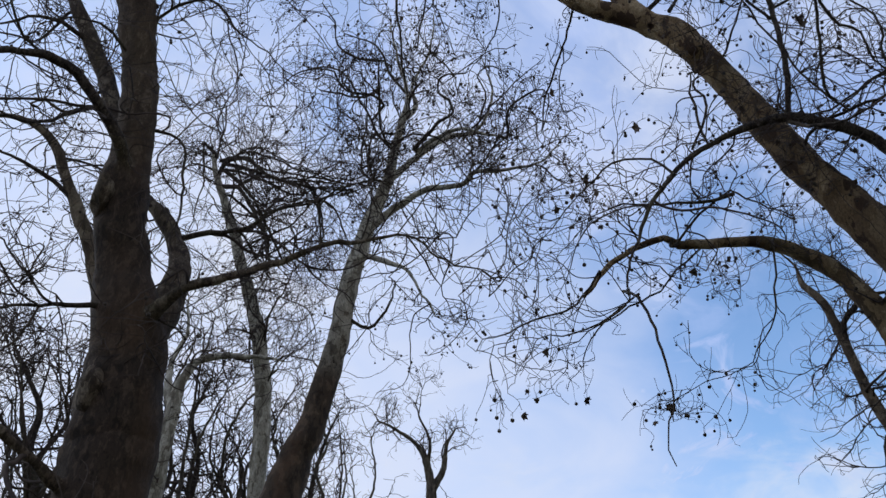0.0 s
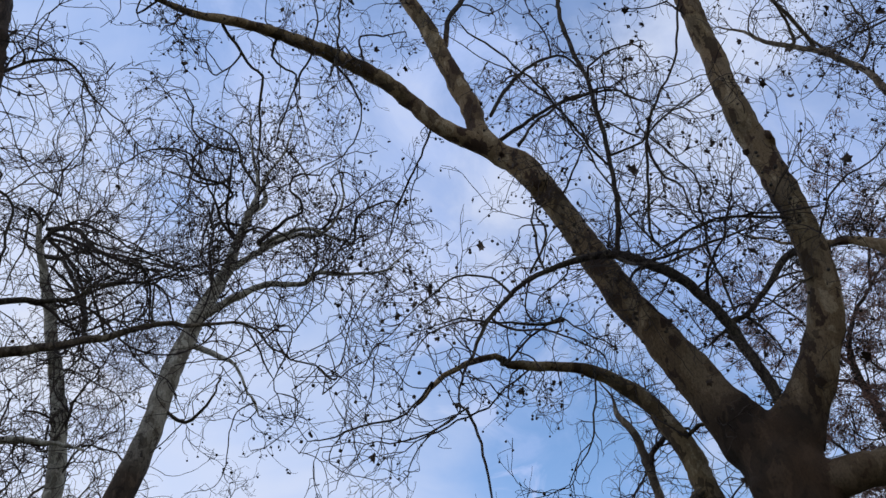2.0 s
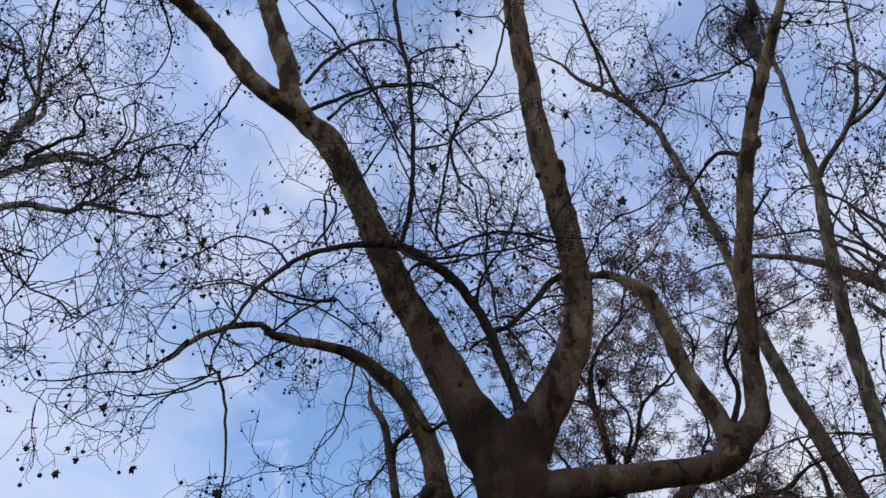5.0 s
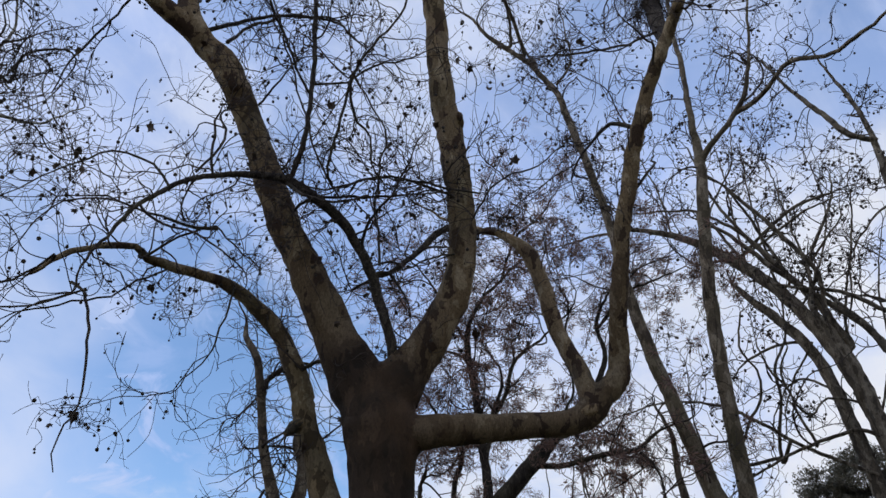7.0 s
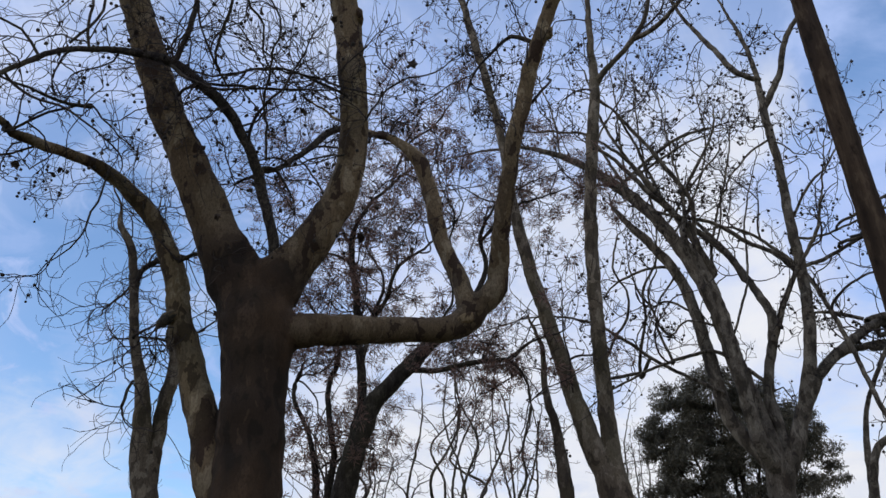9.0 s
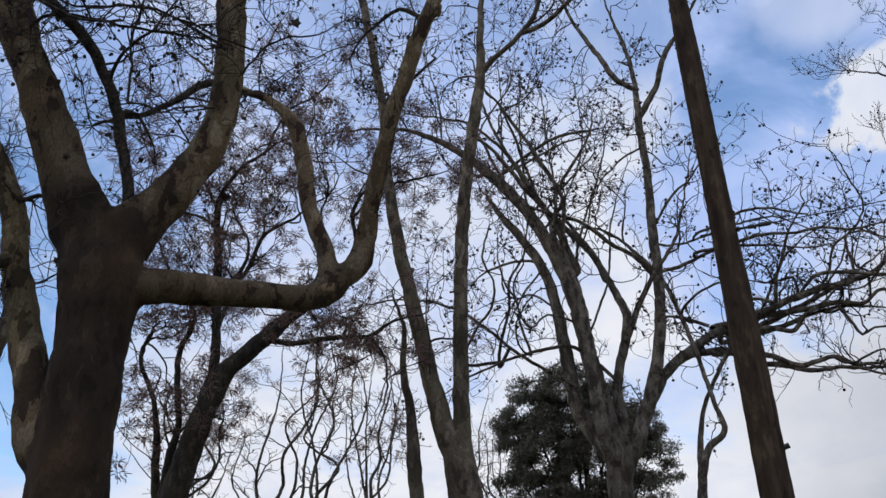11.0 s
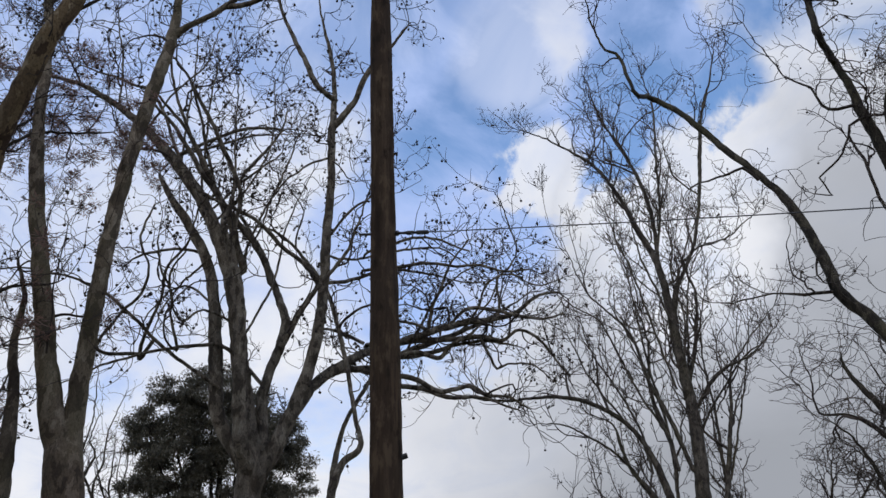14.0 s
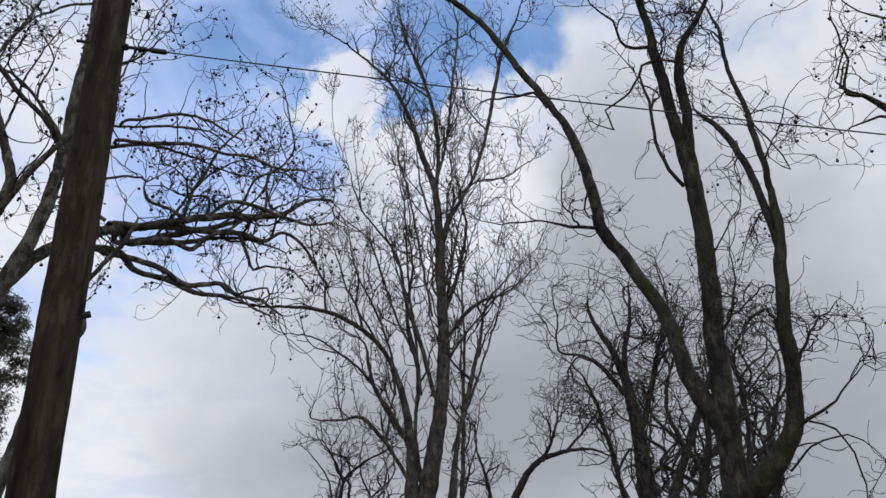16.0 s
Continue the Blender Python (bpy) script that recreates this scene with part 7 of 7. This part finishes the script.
upright.limb("limb", (24.78, -3.22, 7.07, 0.0333), (24.87, -2.4, 8.37, 0.0297), (24.91, -1.88, 9.37, 0.0257), (24.93, -1.52, 10.41, 0.0173), (24.95, -0.75, 11.08, 0.0131))
upright.limb("limb", (24.94, -4.8, 9.2, 0.0347), (24.89, -5.06, 10.63, 0.031), (24.92, -4.9, 11.94, 0.0271), (24.88, -5.08, 13.3, 0.0231), (24.95, -4.75, 14.71, 0.0143))
upright.collars(0.06)
upright.crown(1.5, (1.25, 0.62, 0.30), (2.5, 1.4), 0.18, 0.19, 0.0090, (3, 99), 0.1, 0.8, 2.6)
upright.seed_balls(700, 0.027)

far_low = Tree("small_tree", "low spreading bare tree far under the cloud", BARK_BROWN, TWIG)
far_low.limb("trunk", (27.63, -7.36, 3.36, 0.13), (27.45, -7.99, 4.52, 0.095), (27.23, -8.67, 4.93, 0.076), (26.89, -9.66, 5.07, 0.0422), (26.58, -10.43, 4.79, 0.0211))
far_low.limb("limb", (27.34, -8.33, 4.73, 0.064), (27.22, -8.7, 5.53, 0.0423), (27.15, -8.93, 6.58, 0.0213))
far_low.limb("limb", (27.12, -9, 4.97, 0.0475), (26.9, -9.62, 5.67, 0.0371), (26.73, -10.06, 6.27, 0.0213))
far_low.limb("limb", (27.78, -6.78, 3.36, 0.07), (27.81, -6.67, 4.2, 0.0473), (27.87, -6.4, 5.05, 0.0317), (27.89, -6.33, 5.93, 0.0159), foot=True)
far_low.limb("limb", (29.49, -2.27, 3.45, 0.072), (29.48, -2.42, 4.31, 0.0492), (29.42, -3.11, 4.93, 0.0383), (29.32, -4.01, 5.38, 0.0219), foot=True)
far_low.limb("limb", (29.48, -2.38, 4.23, 0.0437), (29.51, -2.03, 5.01, 0.0329), (29.52, -1.65, 5.54, 0.0165))
far_low.crown(2.6, (1.3, 0.7, 0.4), (3.1, 1.1), 0.06, 0.26, 0.0080, (2, 99), 0.1, 0.9, 1.8)

thicket = Tree("plane_tree", "low dense bare tree of tangled stems", BARK_BROWN, TWIG_GREY)
thicket.limb("trunk", (18.81, -7.87, 2.87, 0.191), (18.84, -7.81, 3.89, 0.157), (18.87, -7.73, 4.84, 0.132), (18.95, -7.56, 5.7, 0.084), (19.06, -7.29, 6.36, 0.065), (19.16, -7.04, 6.89, 0.0407), (19.17, -7.01, 7.3, 0.017))
thicket.limb("limb", (18.86, -7.76, 4.59, 0.075), (19.01, -7.69, 5.85, 0.065), (19.02, -7.92, 6.9, 0.0446), (19.01, -7.93, 7.7, 0.0187))
thicket.limb("limb", (18.86, -7.77, 4.01, 0.075), (18.91, -8.16, 5.1, 0.065), (18.89, -8.45, 6.1, 0.0488), (18.85, -8.76, 7.15, 0.0263), (18.92, -8.62, 8.12, 0.0114))
thicket.limb("limb", (18.92, -7.62, 5.08, 0.0603), (18.91, -7.11, 5.68, 0.0515), (18.96, -6.7, 5.92, 0.0319), (19.02, -6.21, 6.04, 0.0247), (19.02, -6.2, 6.81, 0.0178), (19.05, -6.12, 7.47, 0.0108))
thicket.limb("limb", (18.43, -8.19, 2.85, 0.111), (18.35, -8.58, 3.84, 0.082), (18.28, -8.95, 4.76, 0.068), (18.09, -9.28, 5.69, 0.052), (18.05, -9.37, 6.68, 0.0218), foot=True)
thicket.limb("limb", (18.35, -8.58, 3.84, 0.0508), (18.49, -8.31, 4.78, 0.0426), (18.48, -8.55, 5.76, 0.0252), (18.33, -8.86, 6.74, 0.0146))
thicket.limb("limb", (18.74, -8.97, 2.99, 0.076), (18.69, -9.29, 4.13, 0.066), (18.76, -9.16, 5.35, 0.0533), (18.84, -9, 6.37, 0.0261), foot=True)
thicket.limb("limb", (19.22, -7.46, 3.24, 0.06), (19.31, -7.23, 4.42, 0.0476), (19.42, -6.96, 5.41, 0.029), (19.56, -6.58, 5.94, 0.0146), foot=True)
thicket.limb("limb", (18.79, -10.18, 3.23, 0.0629), (18.73, -10.28, 4.88, 0.0454), (18.78, -10.19, 5.89, 0.0229), (18.59, -10.51, 6.89, 0.0116), foot=True)
thicket.crown(3.5, (1.2, 0.7, 0.35), (3.1, 1.1), 0.05, 0.27, 0.0074, (2, 99), 0.15, 0.9, 1.8)

offside = Tree("plane_tree", "plane tree with twiggy hanging side limbs", BARK_GREY, TWIG)
offside.limb("trunk", (9.42, -7.08, 2.21, 0.172), (9.32, -7.17, 3.16, 0.159), (9.24, -7.26, 4.3, 0.143), (9.19, -7.31, 5.36, 0.116), (9.11, -7.38, 6.37, 0.082), (9.01, -7.48, 7.35, 0.0394), (8.92, -7.56, 8.09, 0.0111))
offside.limb("limb", (9.19, -7.31, 5.36, 0.079), (9.14, -7.07, 5.93, 0.05), (9.21, -6.71, 6.27, 0.0363), (9.27, -6.5, 6.45, 0.0238), (9.3, -6.32, 6.47, 0.0197), (9.23, -6.39, 6.84, 0.0133), (9.2, -6.27, 7.26, 0.0101), (9.18, -6.3, 7.63, 0.0052))
offside.limb("limb", (9.17, -7.19, 5.75, 0.0279), (9.15, -6.78, 6.11, 0.0197), (9.29, -6.48, 6.13, 0.0113), (9.37, -6.23, 6, 0.0048))
offside.limb("limb", (9.11, -7.38, 6.37, 0.0378), (9.14, -7.21, 7.03, 0.0232), (9.21, -7, 7.48, 0.0142), (9.38, -6.82, 7.7, 0.009), (9.48, -6.71, 7.93, 0.0054))
offside.crown(1.2, (0.9, 0.5, 0.26), (3.1, 1.1), 0.0, 0.29, 0.0045, (4, 99), 0.3, 0.5, 1.2)
offside.seed_balls(180, 0.016)

small_far = Tree("small_tree", "small bare brown tree far off", BARK_DIM, TWIG)
small_far.limb("trunk", (-0.73, 29.61, 9.79, 0.207), (-0.8, 29.61, 10.61, 0.171), (-0.96, 29.6, 11.45, 0.138), (-1.3, 29.59, 12.1, 0.0855), (-1.84, 29.55, 12.53, 0.0674), (-2.39, 29.51, 12.85, 0.0483), (-2.83, 29.46, 13.05, 0.029))
small_far.limb("limb", (-0.74, 29.61, 10.4, 0.137), (-0.33, 29.63, 11.25, 0.114), (-0.23, 29.63, 12.11, 0.067), (0.09, 29.63, 12.78, 0.0386))
small_far.limb("limb", (-0.92, 29.61, 11.24, 0.0765), (-0.87, 29.61, 12.33, 0.0576), (-1.21, 29.59, 13.1, 0.0387), (-1.45, 29.58, 13.79, 0.0292))
small_far.crown(1.6, (1.2, 0.7, 0.4), (3.1, 1.0), 0.06, 0.26, 0.0085, (8, 99), 0.1, 0.7, 1.8)

bush_left = Tree("small_tree", "dense twiggy bare tree among the trunks", BARK_BROWN, TWIG)
bush_left.limb("trunk", (-7.06, 13.81, 5.58, 0.138), (-7.36, 13.65, 6.53, 0.093), (-7.38, 13.63, 7.38, 0.058), (-7.79, 13.4, 8.06, 0.0311), (-8.12, 13.2, 8.78, 0.014))
bush_left.limb("limb", (-7.24, 13.71, 6.35, 0.0484), (-6.97, 13.86, 7.03, 0.0408), (-6.93, 13.87, 7.7, 0.024), (-6.95, 13.86, 8.63, 0.014))
bush_left.limb("limb", (-7.34, 13.65, 6.54, 0.0445), (-7.88, 13.35, 7.05, 0.0305), (-8.25, 13.12, 7.6, 0.0171))
bush_left.limb("limb", (-5.37, 16.7, 6.35, 0.082), (-5.3, 16.72, 7.32, 0.059), (-5.57, 16.63, 8.3, 0.0464), (-5.35, 16.7, 9.13, 0.0195), foot=True)
bush_left.limb("limb", (-3.32, 19.29, 7.05, 0.07), (-3.21, 19.31, 8.01, 0.051), (-3.01, 19.35, 8.88, 0.0341), (-2.78, 19.39, 9.5, 0.0172), foot=True)
bush_left.crown(5.0, (1.3, 0.7, 0.35), (2.8, 1.0), 0.03, 0.26, 0.0066, (3, 99), 0.1, 0.9, 1.9)


# ---- trees farther back ----
gum_tree(28.9, 10.6, ((28.76, 11.15, 10.73, 1.19), (28.26, 12.47, 10.23, 1.06), (29.39, 9.93, 10.23, 1.06), (27.89, 12.90, 9.23, 0.95), (29.76, 8.95, 9.23, 1.01), (28.76, 11.58, 9.10, 1.42), (29.26, 10.16, 8.73, 1.42), (28.26, 12.12, 8.23, 1.19),
                      (29.89, 8.72, 7.98, 1.19), (29.01, 10.92, 7.48, 1.54), (28.01, 12.78, 7.35, 0.83), (29.64, 9.38, 6.85, 1.30), (28.64, 11.81, 6.35, 1.30), (29.14, 10.48, 5.60, 1.42), (29.76, 9.06, 5.35, 1.06), (28.14, 12.23, 5.73, 0.95)), 11.3, 3)
for x, y, high, seed in ((18.6, 20.0, 11.5, 1), (22.1, 19.3, 13.0, 3), (21.0, 15.6, 11.5, 4), (25.8, 17.9, 13.0, 5), (29.3, 16.4, 13.0, 6)):
    slender_tree(x, y, high, seed)
for x, y, high, seed in ((32.1, -3.2, 6.4, 21), (31.4, -13.6, 8.6, 23), (22.5, -13.0, 8.6, 25), (20.0, -9.5, 6.8, 26)):
    slender_tree(x, y, high, seed, 7, "low bare twiggy tree against the grey cloud", thick=0.8)
for x, y, high, seed in ((-6.0, 20.9, 9.2, 31), (-9.0, 17.5, 11.0, 32), (-11.5, 16.0, 12.0, 33), (-4.0, 23.5, 10.0, 34), (31.8, 15.0, 10.0, 35), (-5.1, 15.7, 9.2, 41), (-4.9, 17.9, 9.3, 42), (-4.6, 20.0, 10.4, 43), (-3.2, 19.3, 9.6, 44), (-6.7, 12.9, 8.2, 45)):
    slender_tree(x, y, high, seed, 7, "bare twiggy tree among the trunks", thick=1.7)


# ---- a tuft of dry hanging shoots caught on the high limb ----
def dry_tuft(place, count=420):
    rng = np.random.default_rng(8)
    n = count
    o = np.array(place) + rng.normal(0, 1, (n, 3)) * np.array([0.20, 0.20, 0.16])
    P = np.empty((n, 6, 3))
    P[:, 0] = o
    d = unit(rng.normal(0, 0.35, (n, 3)) + np.array([0, 0, -1.0]))
    ln = rng.uniform(0.2, 0.65, n)
    for j in range(1, 6):
        d = unit(d + rng.normal(0, 0.16, (n, 3)))
        P[:, j] = P[:, j - 1] + d * (ln / 5)[:, None]
    v, q, _ = tubes(P, np.full((n, 6), 0.0035), 3)
    ob = new("dry_shoot_tuft", raw_mesh("dry_shoot_tuft", v, [q], TWIG))
    tagged(ob, "brown tuft of dry hanging shoots caught on a limb", "dead shoots")


dry_tuft((8.24, 3.76, 11.97))
